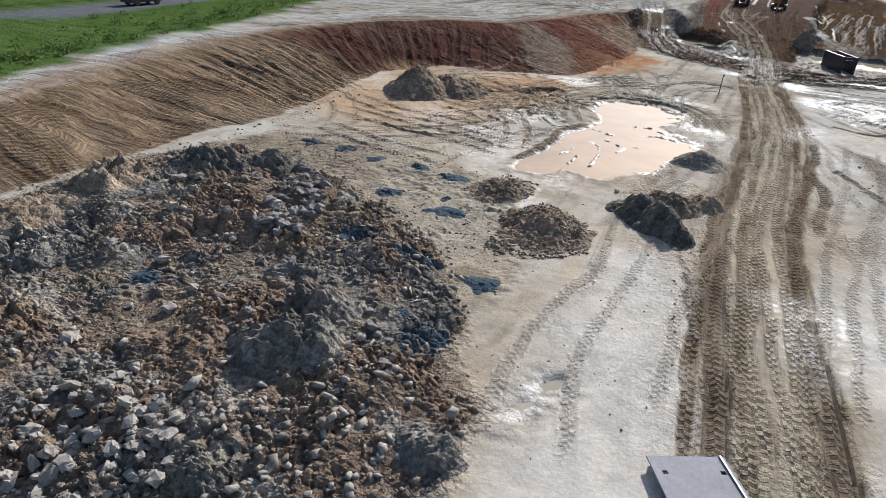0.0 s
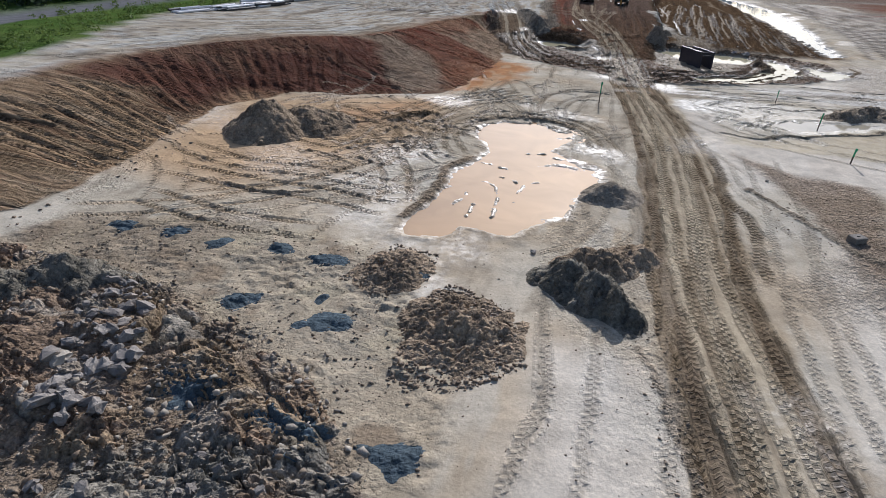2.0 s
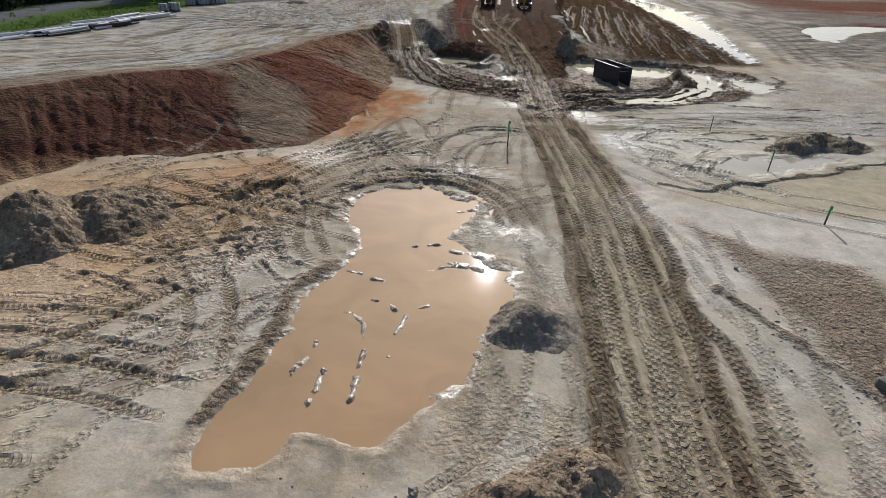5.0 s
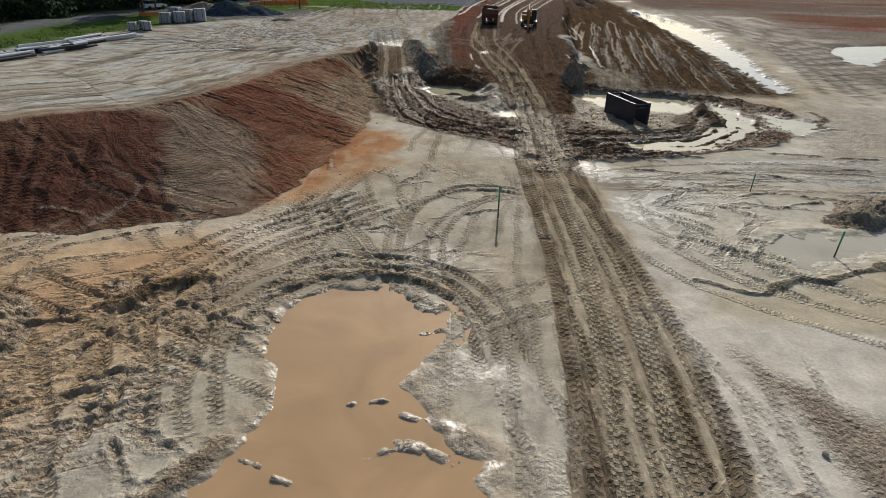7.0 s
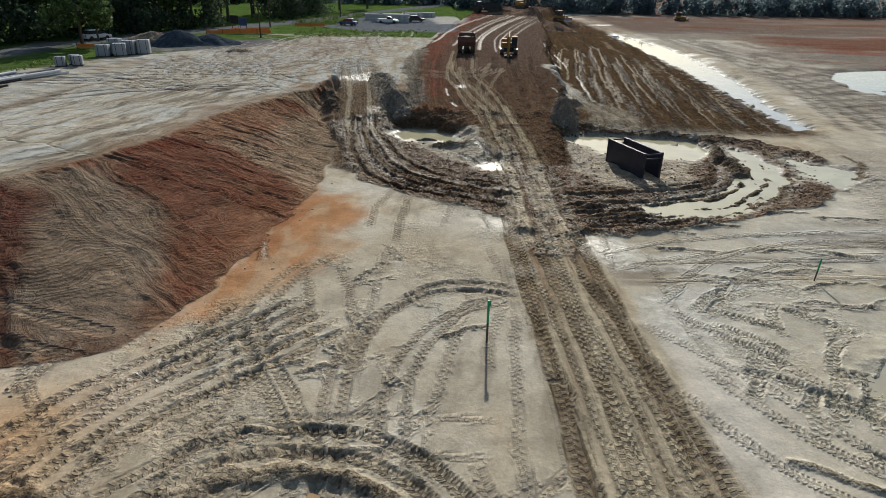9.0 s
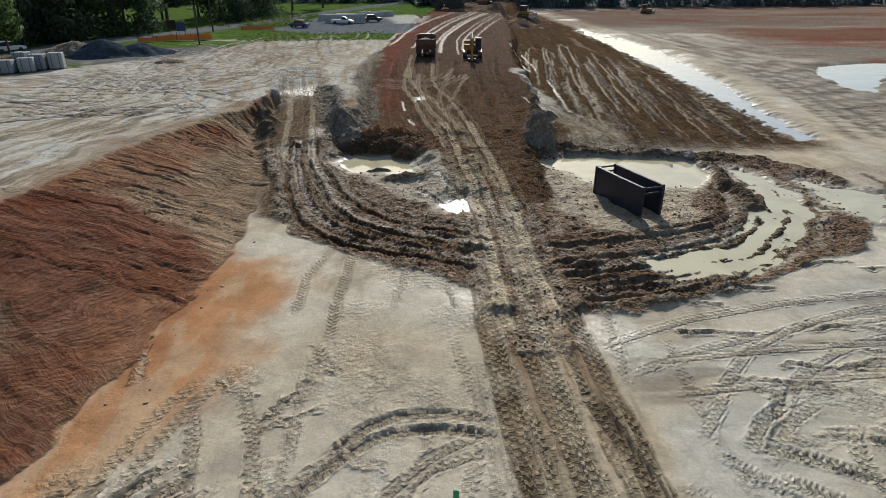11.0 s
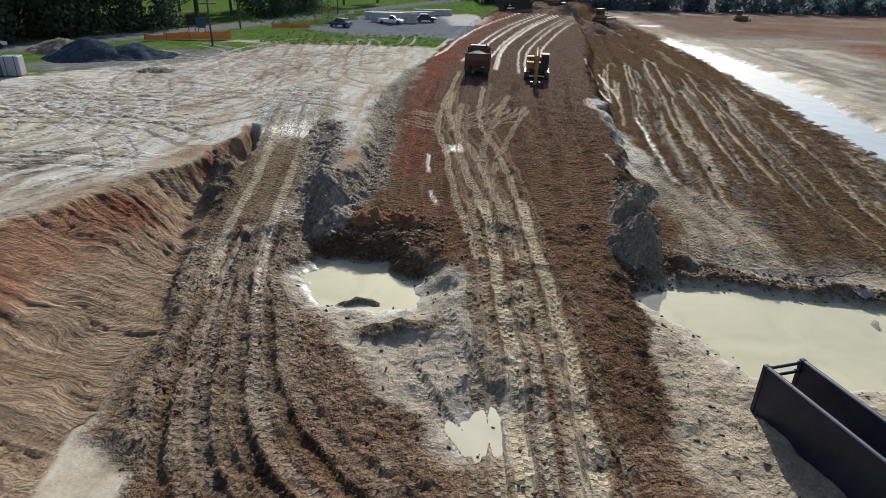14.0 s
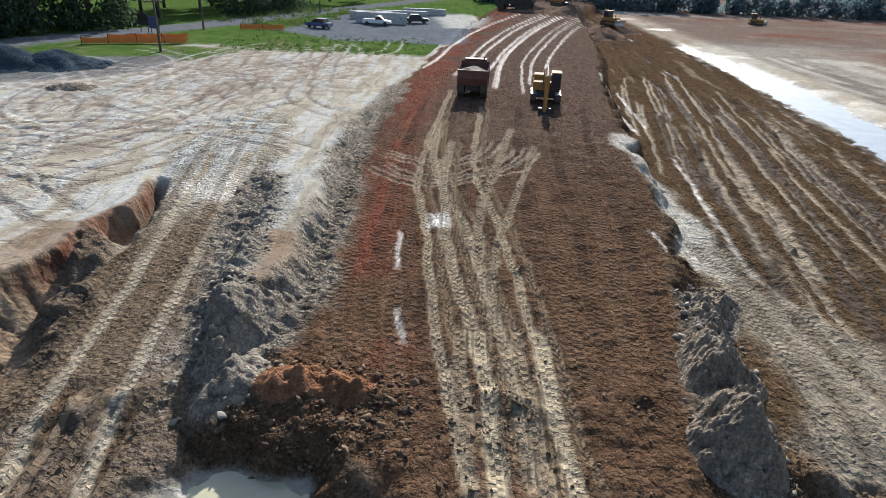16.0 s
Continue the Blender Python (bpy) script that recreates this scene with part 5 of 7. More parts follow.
# ---- water ----
def pool(name, low, high, level, outline, material, label):
    """A flat sheet of water cut to reach just under its banks."""
    ring = np.array(outline)
    bm = bmesh.new()
    pts = curve_through([*outline, outline[0]], 0.8)[:-1]
    g = np.gradient(np.vstack([pts[-1:], pts, pts[:1]]), axis=0)[1:-1]
    turn = np.sign(sum(ring[k - 1][0] * ring[k][1] - ring[k][0] * ring[k - 1][1] for k in range(len(ring))))
    out = np.stack([g[:, 1], -g[:, 0]], 1) / (np.linalg.norm(g, axis=1)[:, None] + 1e-9) * turn * 0.75
    face = bm.faces.new([bm.verts.new((*p, level)) for p in pts + out])
    if turn < 0:
        face.normal_flip()
    bmesh.ops.triangulate(bm, faces=[face])
    data = bpy.data.meshes.new(name)
    bm.to_mesh(data)
    bm.free()
    data.materials.append(material)
    tagged(new(name, data), label, "water", kind="structure")


for item in WATER:
    pool(*item)


# ---- helpers for things ----
def part(name, bm, material, parent=None, label="", smooth_shade=False):
    """One mesh object from a bmesh, under a thing or a part."""
    data = bpy.data.meshes.new(name)
    bm.to_mesh(data)
    bm.free()
    if smooth_shade:
        data.polygons.foreach_set("use_smooth", [True] * len(data.polygons))
    data.materials.append(material)
    ob = new(name, data)
    if parent is not None:
        ob.parent = parent
    return tagged(ob, label)


def thing(name, m, label, category, group="", kind=""):
    ob = new(name)
    ob.empty_display_size = 0.3
    ob.matrix_basis = m
    return tagged(ob, label, category, group, kind)


def bar(bm, lo, hi, bevel=0.0):
    """A box between two corners, its edges broken."""
    lo, hi = Vector(lo), Vector(hi)
    r = bmesh.ops.create_cube(bm, size=1.0, matrix=Matrix.LocRotScale((lo + hi) / 2, None, hi - lo))
    if bevel:
        bmesh.ops.bevel(bm, geom=list({e for v in r["verts"] for e in v.link_edges}), offset=bevel, segments=2, affect="EDGES", profile=0.6)
    return bm


def rod(bm, a, b, r1, r2=None, sides=10, caps=True):
    a, b = Vector(a), Vector(b)
    way = b - a
    m = Matrix.Translation((a + b) / 2) @ way.to_track_quat("Z", "Y").to_matrix().to_4x4()
    bmesh.ops.create_cone(bm, cap_ends=caps, segments=sides, radius1=r1, radius2=r1 if r2 is None else r2, depth=way.length, matrix=m)
    return bm


def profile(bm, outline, x0, x1):
    """An outline in y and z, drawn out from x0 to x1."""
    a = [bm.verts.new((x0, y, z)) for y, z in outline]
    b = [bm.verts.new((x1, y, z)) for y, z in outline]
    n = len(outline)
    bm.faces.new(a[::-1])
    bm.faces.new(b)
    for k in range(n):
        bm.faces.new((a[k], a[(k + 1) % n], b[(k + 1) % n], b[k]))
    bmesh.ops.recalc_face_normals(bm, faces=bm.faces)
    return bm


def stone(rng, points=12, flat=0.8, jag=0.0):
    """An angular lump: the hull of points strewn over a ball about 1 m wide."""
    bm = bmesh.new()
    for _ in range(points):
        v = Vector((rng.gauss(0, 1), rng.gauss(0, 1), rng.gauss(0, 1))).normalized() * rng.uniform(0.36, 0.54)
        bm.verts.new((v.x, v.y, v.z * flat))
    hull = bmesh.ops.convex_hull(bm, input=bm.verts)
    bmesh.ops.delete(bm, geom=[g for g in hull["geom_interior"] if isinstance(g, bmesh.types.BMVert)], context="VERTS")
    if jag:
        bmesh.ops.subdivide_edges(bm, edges=bm.edges[:], cuts=1)
        bmesh.ops.triangulate(bm, faces=bm.faces[:])
        for v in bm.verts:
            v.co += v.co.normalized() * rng.uniform(-jag, jag * 0.6)
    else:
        bmesh.ops.triangulate(bm, faces=bm.faces[:])
    bmesh.ops.recalc_face_normals(bm, faces=bm.faces)
    return bm


BM = bmesh.new


# ---- loose clods ----
def clods(name, label, spots, material, seed, detail=1):
    """Broken lumps lying on the ground, joined: spots are x, y, size."""
    rng = random.Random(seed)
    shapes = []
    for _ in range(16):
        bm = stone(rng, 9 + detail, rng.uniform(0.6, 0.9))
        bm.verts.index_update()
        shapes.append((np.array([v.co[:] for v in bm.verts]), np.array([[v.index for v in f.verts] for f in bm.faces])))
        bm.free()
    vs, fs, base = [], [], 0
    for x, y, size in spots:
        v, f = shapes[rng.randrange(16)]
        turn = np.array(Euler((rng.uniform(-0.5, 0.5), rng.uniform(-0.5, 0.5), rng.uniform(0, 6.28))).to_matrix())
        vs.append((v * size * np.array([rng.uniform(0.7, 1.6), rng.uniform(0.6, 1.1), rng.uniform(0.5, 1.0)])) @ turn.T + (x, y, height(x, y) + size * 0.06))
        fs.append(f + base)
        base += len(v)
    vs, fs = np.concatenate(vs), np.concatenate(fs)
    data = bpy.data.meshes.new(name)
    data.vertices.add(len(vs))
    data.vertices.foreach_set("co", vs.astype(np.float32).ravel())
    data.loops.add(fs.size)
    data.loops.foreach_set("vertex_index", fs.astype(np.int32).ravel())
    data.polygons.add(len(fs))
    data.polygons.foreach_set("loop_start", np.arange(0, fs.size, 3, dtype=np.int32))
    data.update(calc_edges=True)
    data.materials.append(material)
    return tagged(new(name, data), label, "soil", kind="stuff")


def island_soil(name, colours, rough=0.9, bump=0.5):
    """Soil lumps that differ in colour from piece to piece."""
    mat = bpy.data.materials.new(name)
    mat.use_nodes = True
    shader = mat.node_tree.nodes["Principled BSDF"]
    piece = node(mat, "ShaderNodeNewGeometry")
    ramp = node(mat, "ShaderNodeValToRGB")
    while len(ramp.color_ramp.elements) < len(colours):
        ramp.color_ramp.elements.new(0.5)
    for k, c in enumerate(colours):
        ramp.color_ramp.elements[k].position = k / (len(colours) - 1)
        ramp.color_ramp.elements[k].color = (*c, 1)
    wire(mat, piece.outputs["Random Per Island"], ramp.inputs["Fac"])
    where = node(mat, "ShaderNodeTexCoord")
    fine = node(mat, "ShaderNodeTexNoise", Scale=11.0, Detail=6.0, Roughness=0.7)
    wire(mat, where.outputs["Object"], fine.inputs["Vector"])
    spot = node(mat, "ShaderNodeMapRange")
    spot.inputs["From Min"].default_value, spot.inputs["From Max"].default_value = 0.25, 0.75
    spot.inputs["To Min"].default_value, spot.inputs["To Max"].default_value = 0.65, 1.3
    wire(mat, fine.outputs["Fac"], spot.inputs["Value"])
    tinted = node(mat, "ShaderNodeVectorMath")
    tinted.operation = "SCALE"
    wire(mat, ramp.outputs["Color"], tinted.inputs[0])
    wire(mat, spot.outputs[0], tinted.inputs["Scale"])
    wire(mat, tinted.outputs[0], shader.inputs["Base Color"])
    relief = node(mat, "ShaderNodeBump", Strength=bump, Distance=0.06)
    wire(mat, fine.outputs["Fac"], relief.inputs["Height"])
    wire(mat, relief.outputs["Normal"], shader.inputs["Normal"])
    shader.inputs["Roughness"].default_value = rough
    shader.inputs["Specular IOR Level"].default_value = 0.12
    return mat


CLOD_BROWN = island_soil("brown_clods", [(0.17, 0.125, 0.088), (0.25, 0.19, 0.135), (0.34, 0.265, 0.19), (0.23, 0.19, 0.145)])
CLOD_GREY = island_soil("grey_clods", [(0.24, 0.21, 0.17), (0.34, 0.3, 0.245), (0.45, 0.4, 0.335), (0.29, 0.25, 0.2)])
CLOD_BERM = island_soil("berm_clay_clods", [(0.2, 0.165, 0.125), (0.28, 0.24, 0.185), (0.38, 0.335, 0.275), (0.23, 0.19, 0.14)])
CLOD_PALE = island_soil("pale_rubble", [(0.27, 0.23, 0.185), (0.37, 0.32, 0.265), (0.48, 0.425, 0.355), (0.31, 0.265, 0.21)])
CLOD_MUD = island_soil("mud_clods", [(0.09, 0.058, 0.036), (0.13, 0.085, 0.052), (0.2, 0.136, 0.085)])
ROCK = island_soil("blasted_rock", [(0.14, 0.122, 0.11), (0.32, 0.285, 0.25)], 0.8)


def strewn(rng, outline, count, small, large, power=3.0, density=None):
    """Random places inside an outline, most of them small."""
    ring = np.array(outline)
    lo, hi = ring.min(0), ring.max(0)
    px, py = np.array([rng.uniform(lo[0], hi[0]) for _ in range(count * 4)]), np.array([rng.uniform(lo[1], hi[1]) for _ in range(count * 4)])
    ok = inside(px, py, outline) > 0
    if density is not None:
        ok &= density(px, py) > np.array([rng.random() for _ in range(count * 4)])
    return [(x, y, small + (large - small) * rng.random() ** power) for x, y in list(zip(px[ok], py[ok]))[:count]]


def soil_sheet(name, xs, ys, z, colour, keep, material=None, clod=0.5):
    """A skin of soil on its own grid, with its colours; where keep is false it is cut away."""
    data = sheet(name, xs, ys, z, material or SOIL)
    layer = data.attributes.new("soil", "FLOAT_COLOR", "POINT")
    layer.data.foreach_set("color", np.concatenate([np.clip(colour, 0, 1), np.ones((*z.shape, 1))], -1).astype(np.float32).ravel())
    data.attributes.new("clod", "FLOAT", "POINT").data.foreach_set("value", np.full(z.size, clod, np.float32))
    data.attributes.new("tread_p", "FLOAT", "POINT").data.foreach_set("value", np.full(z.size, 0.3, np.float32))
    bm = bmesh.new()
    bm.from_mesh(data)
    bmesh.ops.delete(bm, geom=[v for v, k in zip(bm.verts, keep.ravel()) if not k], context="VERTS")
    bm.to_mesh(data)
    bm.free()
    return data


# ---- the spoil heap ----
CRACKS = [[(-16.4, 28.2), (-15.0, 27.6), (-13.6, 26.9), (-12.6, 26.2), (-11.6, 25.4)], [(-13.2, 25.4), (-12.2, 25.0), (-11.2, 24.3), (-10.4, 23.9), (-9.3, 22.9), (-8.0, 21.8)], [(-12.6, 26.2), (-12.4, 24.8)], [(-10.4, 23.9), (-9.7, 25.2), (-9.0, 26.0)], [(-14.2, 26.9), (-14.0, 25.2), (-13.2, 23.8)]]


def spoil_heap():
    """A broad low heap of tipped clay, broken into clods of many sizes."""
    xs, ys = np.arange(-27, -1.6, 0.073), np.arange(4.5, 30.5, 0.073)
    gx, gy = np.meshgrid(xs, ys)
    wx, wy = gx + 0.5 * fbm(gx, gy, 2.5, 4, 5), gy + 0.5 * fbm(gx, gy, 2.5, 4, 6)
    sd = inside(wx, wy, HEAP)
    on = smooth(-0.4, 0.5, sd)
    bulk = smooth(-0.2, 3.5, sd)
    broken = smooth(-0.5, 0.3, fbm(gx, gy, 2.6, 3, 58))
    a, ta = rubble(wx, wy, 0.75, 401)
    b, tb = rubble(gx + 0.1 * fbm(gx, gy, 0.5, 2, 7), gy, 0.34, 402)
    c, tc = rubble(gx, gy, 0.17, 403)
    crumbly = smooth(-0.2, 0.4, fbm(gx, gy, 1.4, 3, 66))
    big = smooth(0.1, 0.6, fbm(gx, gy, 3.6, 3, 59))
    top = bulk * (0.35 + 0.4 * fbm(gx, gy, 4.5, 3, 51)) + on * (0.24 * fbm(gx, gy, 1.6, 4, 52) + 0.5 * a * big + 0.75 * broken * b + (0.15 + 0.6 * crumbly) * c)
    z = np.where(sd > -0.9, height(gx, gy) + top - 0.12 * (1 - on), height(gx, gy) - 0.3)
    tone = (0.6 + 0.28 * ta * big + 0.3 * tb + 0.3 * tc)[..., None]
    grey = smooth(-0.1, 0.5, fbm(gx, gy, 3.5, 4, 53))[..., None]
    ochre = 0.45 * smooth(0.1, 0.6, fbm(gx, gy, 2.2, 4, 54))[..., None]
    pale = 0.6 * smooth(0.2, 0.7, fbm(gx, gy, 1.5, 4, 55))[..., None]
    colour = np.array((0.25, 0.18, 0.125)) * (1 - grey) + np.array((0.22, 0.2, 0.165)) * grey
    colour = colour * (1 - ochre) + np.array((0.32, 0.25, 0.155)) * ochre
    colour = (colour * (1 - pale) + np.array((0.42, 0.375, 0.31)) * pale) * tone * 1.1
    for line in CRACKS:
        d, s = to_line(gx + 0.22 * fbm(gx, gy, 1.0, 3, 61), gy + 0.22 * fbm(gx, gy, 1.0, 3, 62), line)
        z -= 0.75 * np.exp(-((d / 0.15) ** 4)) * smooth(-0.8, 0.2, sd)
    data = soil_sheet("spoil_mound", xs, ys, z, colour, sd > -0.9)
    data.polygons.foreach_set("use_smooth", np.zeros(len(data.polygons), bool))
    return tagged(new("spoil_mound", data), "broad mound of tipped brown and grey clay rubble", "spoil mound"), (xs, ys, z)


heap_thing, HEAP_GRID = spoil_heap()
ground_height = height


def height(x, y):
    """The height of what lies bare at a place: the ground or the spoil heap on it."""
    xs, ys, z = HEAP_GRID
    base = ground_height(x, y)
    i, j = np.clip(np.searchsorted(xs, x), 0, len(xs) - 1), np.clip(np.searchsorted(ys, y), 0, len(ys) - 1)
    over = (x > xs[0]) & (x < xs[-1]) & (y > ys[0]) & (y < ys[-1])
    return np.where(over, np.maximum(base, z[j, i]), base) if isinstance(x, np.ndarray) else float(max(base, z[j, i]) if over else base)


rng = random.Random(3)
HEAP_NEAR = [(-25.5, 10), (-20, 7.4), (-13, 6.4), (-7, 6.8), (-3.6, 8.8), (-2.4, 11), (-2.2, 14), (-3.4, 15.6), (-4.2, 18.6), (-5.4, 21), (-7, 23), (-10, 25.5), (-14, 27), (-19, 29), (-24.6, 28.5), (-25.5, 24)]
clods("heap_clods", "broken brown clods strewn over the spoil heap", strewn(rng, HEAP_NEAR, 6000, 0.035, 0.42, 7, lambda a, b: 0.55 + 0.45 * fbm(a, b, 3, 3, 81)), CLOD_BROWN, 11)
clods("heap_clods", "grey clay clods tipped among the brown spoil", strewn(rng, HEAP_NEAR, 2200, 0.035, 0.46, 7, lambda a, b: smooth(0.0, 0.5, fbm(a, b, 4, 3, 53))), CLOD_GREY, 12)
clods("apron_crumbs", "crumbled clay over the broken ground behind the spoil", strewn(rng, [(-24, 29), (-16, 27.5), (-8, 23), (-4.5, 19.5), (-3.4, 21.5), (-5, 27), (-6, 31), (-9, 33), (-17, 34), (-23, 33)], 2600, 0.03, 0.2, 5, lambda a, b: 0.25 + 0.75 * smooth(-0.1, 0.5, fbm(a, b, 2.2, 3, 88))), CLOD_BROWN, 28)
clods("grey_clods", "heap of dark grey clay clods", strewn(rng, [(-9.8, 10), (-3.4, 9), (-3.6, 13.5), (-6, 15.5), (-9.4, 16.4)], 700, 0.06, 0.5, 4), CLOD_GREY, 13)
clods("grey_crumbs", "grey crumbs of clay over the spoil heap", strewn(rng, HEAP_NEAR, 2000, 0.025, 0.12, 3), CLOD_PALE, 14)
clods("mound_clods", "crumbled brown clods round a low mound", strewn(rng, [(-5.6, 24), (-5.6, 28.6), (-4.4, 30.4), (-2, 29), (-1.2, 25.4), (-3.4, 23.6)], 2600, 0.04, 0.3, 3), CLOD_BROWN, 15)
clods("mound_clods", "crumbled brown clods beside the pool", strewn(rng, [(-9, 29.8), (-7.4, 33.4), (-5.2, 32.6), (-5.4, 30.4), (-6.8, 28.6)], 700, 0.05, 0.26, 2.4), CLOD_BROWN, 16)
clods("pit_crumbs", "scattered crumbs of clay on the pale floor", strewn(rng, [(-6, 15), (0, 13), (4, 17), (4.6, 28), (3.6, 37), (-2, 35), (-9, 33), (-22, 33), (-20, 30)], 900, 0.03, 0.13, 2.5, lambda a, b: 0.3 + 0.7 * smooth(0, 0.6, fbm(a, b, 2.5, 3, 84))), CLOD_BROWN, 17)
clods("berm_clods", "grey and brown clods on the ridge beside the ramp", strewn(rng, [(-3.4, 101), (0.2, 101), (0.4, 103), (-1.6, 108), (-3.4, 119), (-5.4, 119), (-4.2, 110)], 1100, 0.05, 0.45, 8), CLOD_BERM, 18)
clods("berm_clods", "dark clods on the ridge east of the road", strewn(rng, [(12.6, 98), (15.6, 98), (16.6, 104), (17.2, 110.5), (15, 110), (13, 103)], 800, 0.05, 0.4, 8), CLOD_BERM, 19)
clods("mud_clods", "dark clods of churned mud along the ring", strewn(rng, RING, 7000, 0.06, 0.26, 2.4, lambda a, b: 0.15 + 0.85 * smooth(-0.1, 0.5, fbm(a, b, 2.2, 3, 85)) * (inside(a, b, RING) < 2.6)), CLOD_MUD, 20)
clods("mud_clods", "clods of dark earth on the embankment face", strewn(rng, [(-1.2, 100.4), (4.5, 99.8), (5, 103.4), (-0.6, 104.4)], 1500, 0.05, 0.36, 5), CLOD_MUD, 21)
clods("mud_clods", "clods along the bank behind the pool", strewn(rng, [(13, 98), (20, 98.4), (29, 96.6), (30, 98), (20, 100.4), (14, 100)], 420, 0.07, 0.4, 2.4), CLOD_MUD, 22)
clods("road_crumbs", "crumbs of mud pressed into the haul road", strewn(rng, [(0.5, 103), (13.5, 103), (16, 116), (17, 128), (0, 128), (0.6, 114)], 2200, 0.05, 0.15, 2.4, lambda a, b: 0.35 + 0.5 * fbm(a * 2, b * 0.3, 2, 3, 86)), CLOD_MUD, 23)
clods("wheel_crumbs", "crumbs thrown up beside the wheel tracks", strewn(rng, [(2.4, 20), (3.6, 20), (4.0, 26), (3.4, 31), (2.2, 29)], 160, 0.04, 0.16, 2), CLOD_BROWN, 24)
clods("bank_clods", "clods fallen to the foot of the bank", strewn(rng, [(-28, 18), (-25.5, 18), (-23, 42), (-23.6, 47), (-27, 46)], 260, 0.05, 0.3, 2.4), CLOD_BROWN, 25)
clods("bank_clods", "crumbs and clods along the foot of the red bank", strewn(rng, [(-26, 47), (-23, 50), (-20, 57.6), (-11, 60.4), (-8, 64), (-6, 70), (-5.2, 84), (-6.6, 84), (-8, 71), (-12, 63), (-21, 60)], 420, 0.04, 0.22, 4), CLOD_BROWN, 27)
clods("roadside_clods", "crumbs along the windrow east of the haul road", strewn(rng, [(10, 40), (12, 36.5), (15, 34), (24, 36), (36, 41), (34, 45), (22, 44), (13, 45)], 900, 0.04, 0.18, 2.5), CLOD_BROWN, 26)

# single rocks and boulders, each a thing
rock_meshes = []
for k in range(6):
    bm = stone(random.Random(40 + k), 17, 0.75, 0.1)
    data = bpy.data.meshes.new("rock")
    bm.to_mesh(data)
    bm.free()
    rock_meshes.append(data)
pale_meshes = []
for data in rock_meshes:
    pale = data.copy()
    pale.materials.append(CLOD_PALE)
    pale_meshes.append(pale)
    data.materials.append(ROCK)


def boulder(name, mesh_list, x, y, size, label, group, rng, sink=0.25):
    ob = new(name, mesh_list[rng.randrange(6)])
    ob.matrix_basis = pose(x, y, height(x, y) + size * (0.36 - sink), rng.uniform(-25, 25), rng.uniform(-25, 25), rng.uniform(0, 360)) @ Matrix.Diagonal((size * rng.uniform(0.8, 1.35), size * rng.uniform(0.7, 1.1), size * rng.uniform(0.6, 1.0), 1))
    return tagged(ob, label, "rock", group)


rng = random.Random(5)
for x, y, s in strewn(rng, [(-13.4, 6.6), (-7.6, 6.6), (-8.2, 9.4), (-10.6, 10.6), (-13.4, 10.4)], 200, 0.18, 0.62, 2.0):
    boulder("boulder", pale_meshes, x, y, s, "pale dusty boulder in the spoil heap", "pale boulders", rng)
for x, y, s in strewn(rng, [(-14.2, 19.8), (-12.4, 20.4), (-13.6, 24), (-15.4, 27.2), (-17.4, 27.4), (-16.4, 23.6)], 110, 0.2, 0.9, 2.0):
    boulder("rock", rock_meshes, x, y, s, "angular grey rock on the heap's crest", "rocks on the crest", rng)
for x, y, s in strewn(rng, [(-13, 13), (-5, 12), (-4.4, 17), (-9, 20), (-14, 19)], 45, 0.25, 0.6, 2):
    boulder("rock", rock_meshes, x, y, s, "grey rock half sunk in spoil", "rocks in the spoil", rng)
for x, y, s in strewn(rng, [(-25, 8), (-13, 8), (-14, 22), (-24, 24)], 50, 0.25, 0.8, 2.2):
    boulder("rock", pale_meshes, x, y, s, "pale rock half sunk in brown spoil", "rocks in the spoil", rng)
for x, y, s in ((21.9, 95.8, 0.5), (23.3, 95.9, 0.8), (25.3, 97.4, 1.1), (24.0, 98.0, 0.8), (16.1, 98.9, 0.35), (19.1, 97.2, 0.3), (-1.2, 33.8, 0.4), (12.6, 46.5, 0.35)):
    boulder("rock", rock_meshes, x, y, s, "lone grey rock lying in wet silt", "lone rocks", rng)


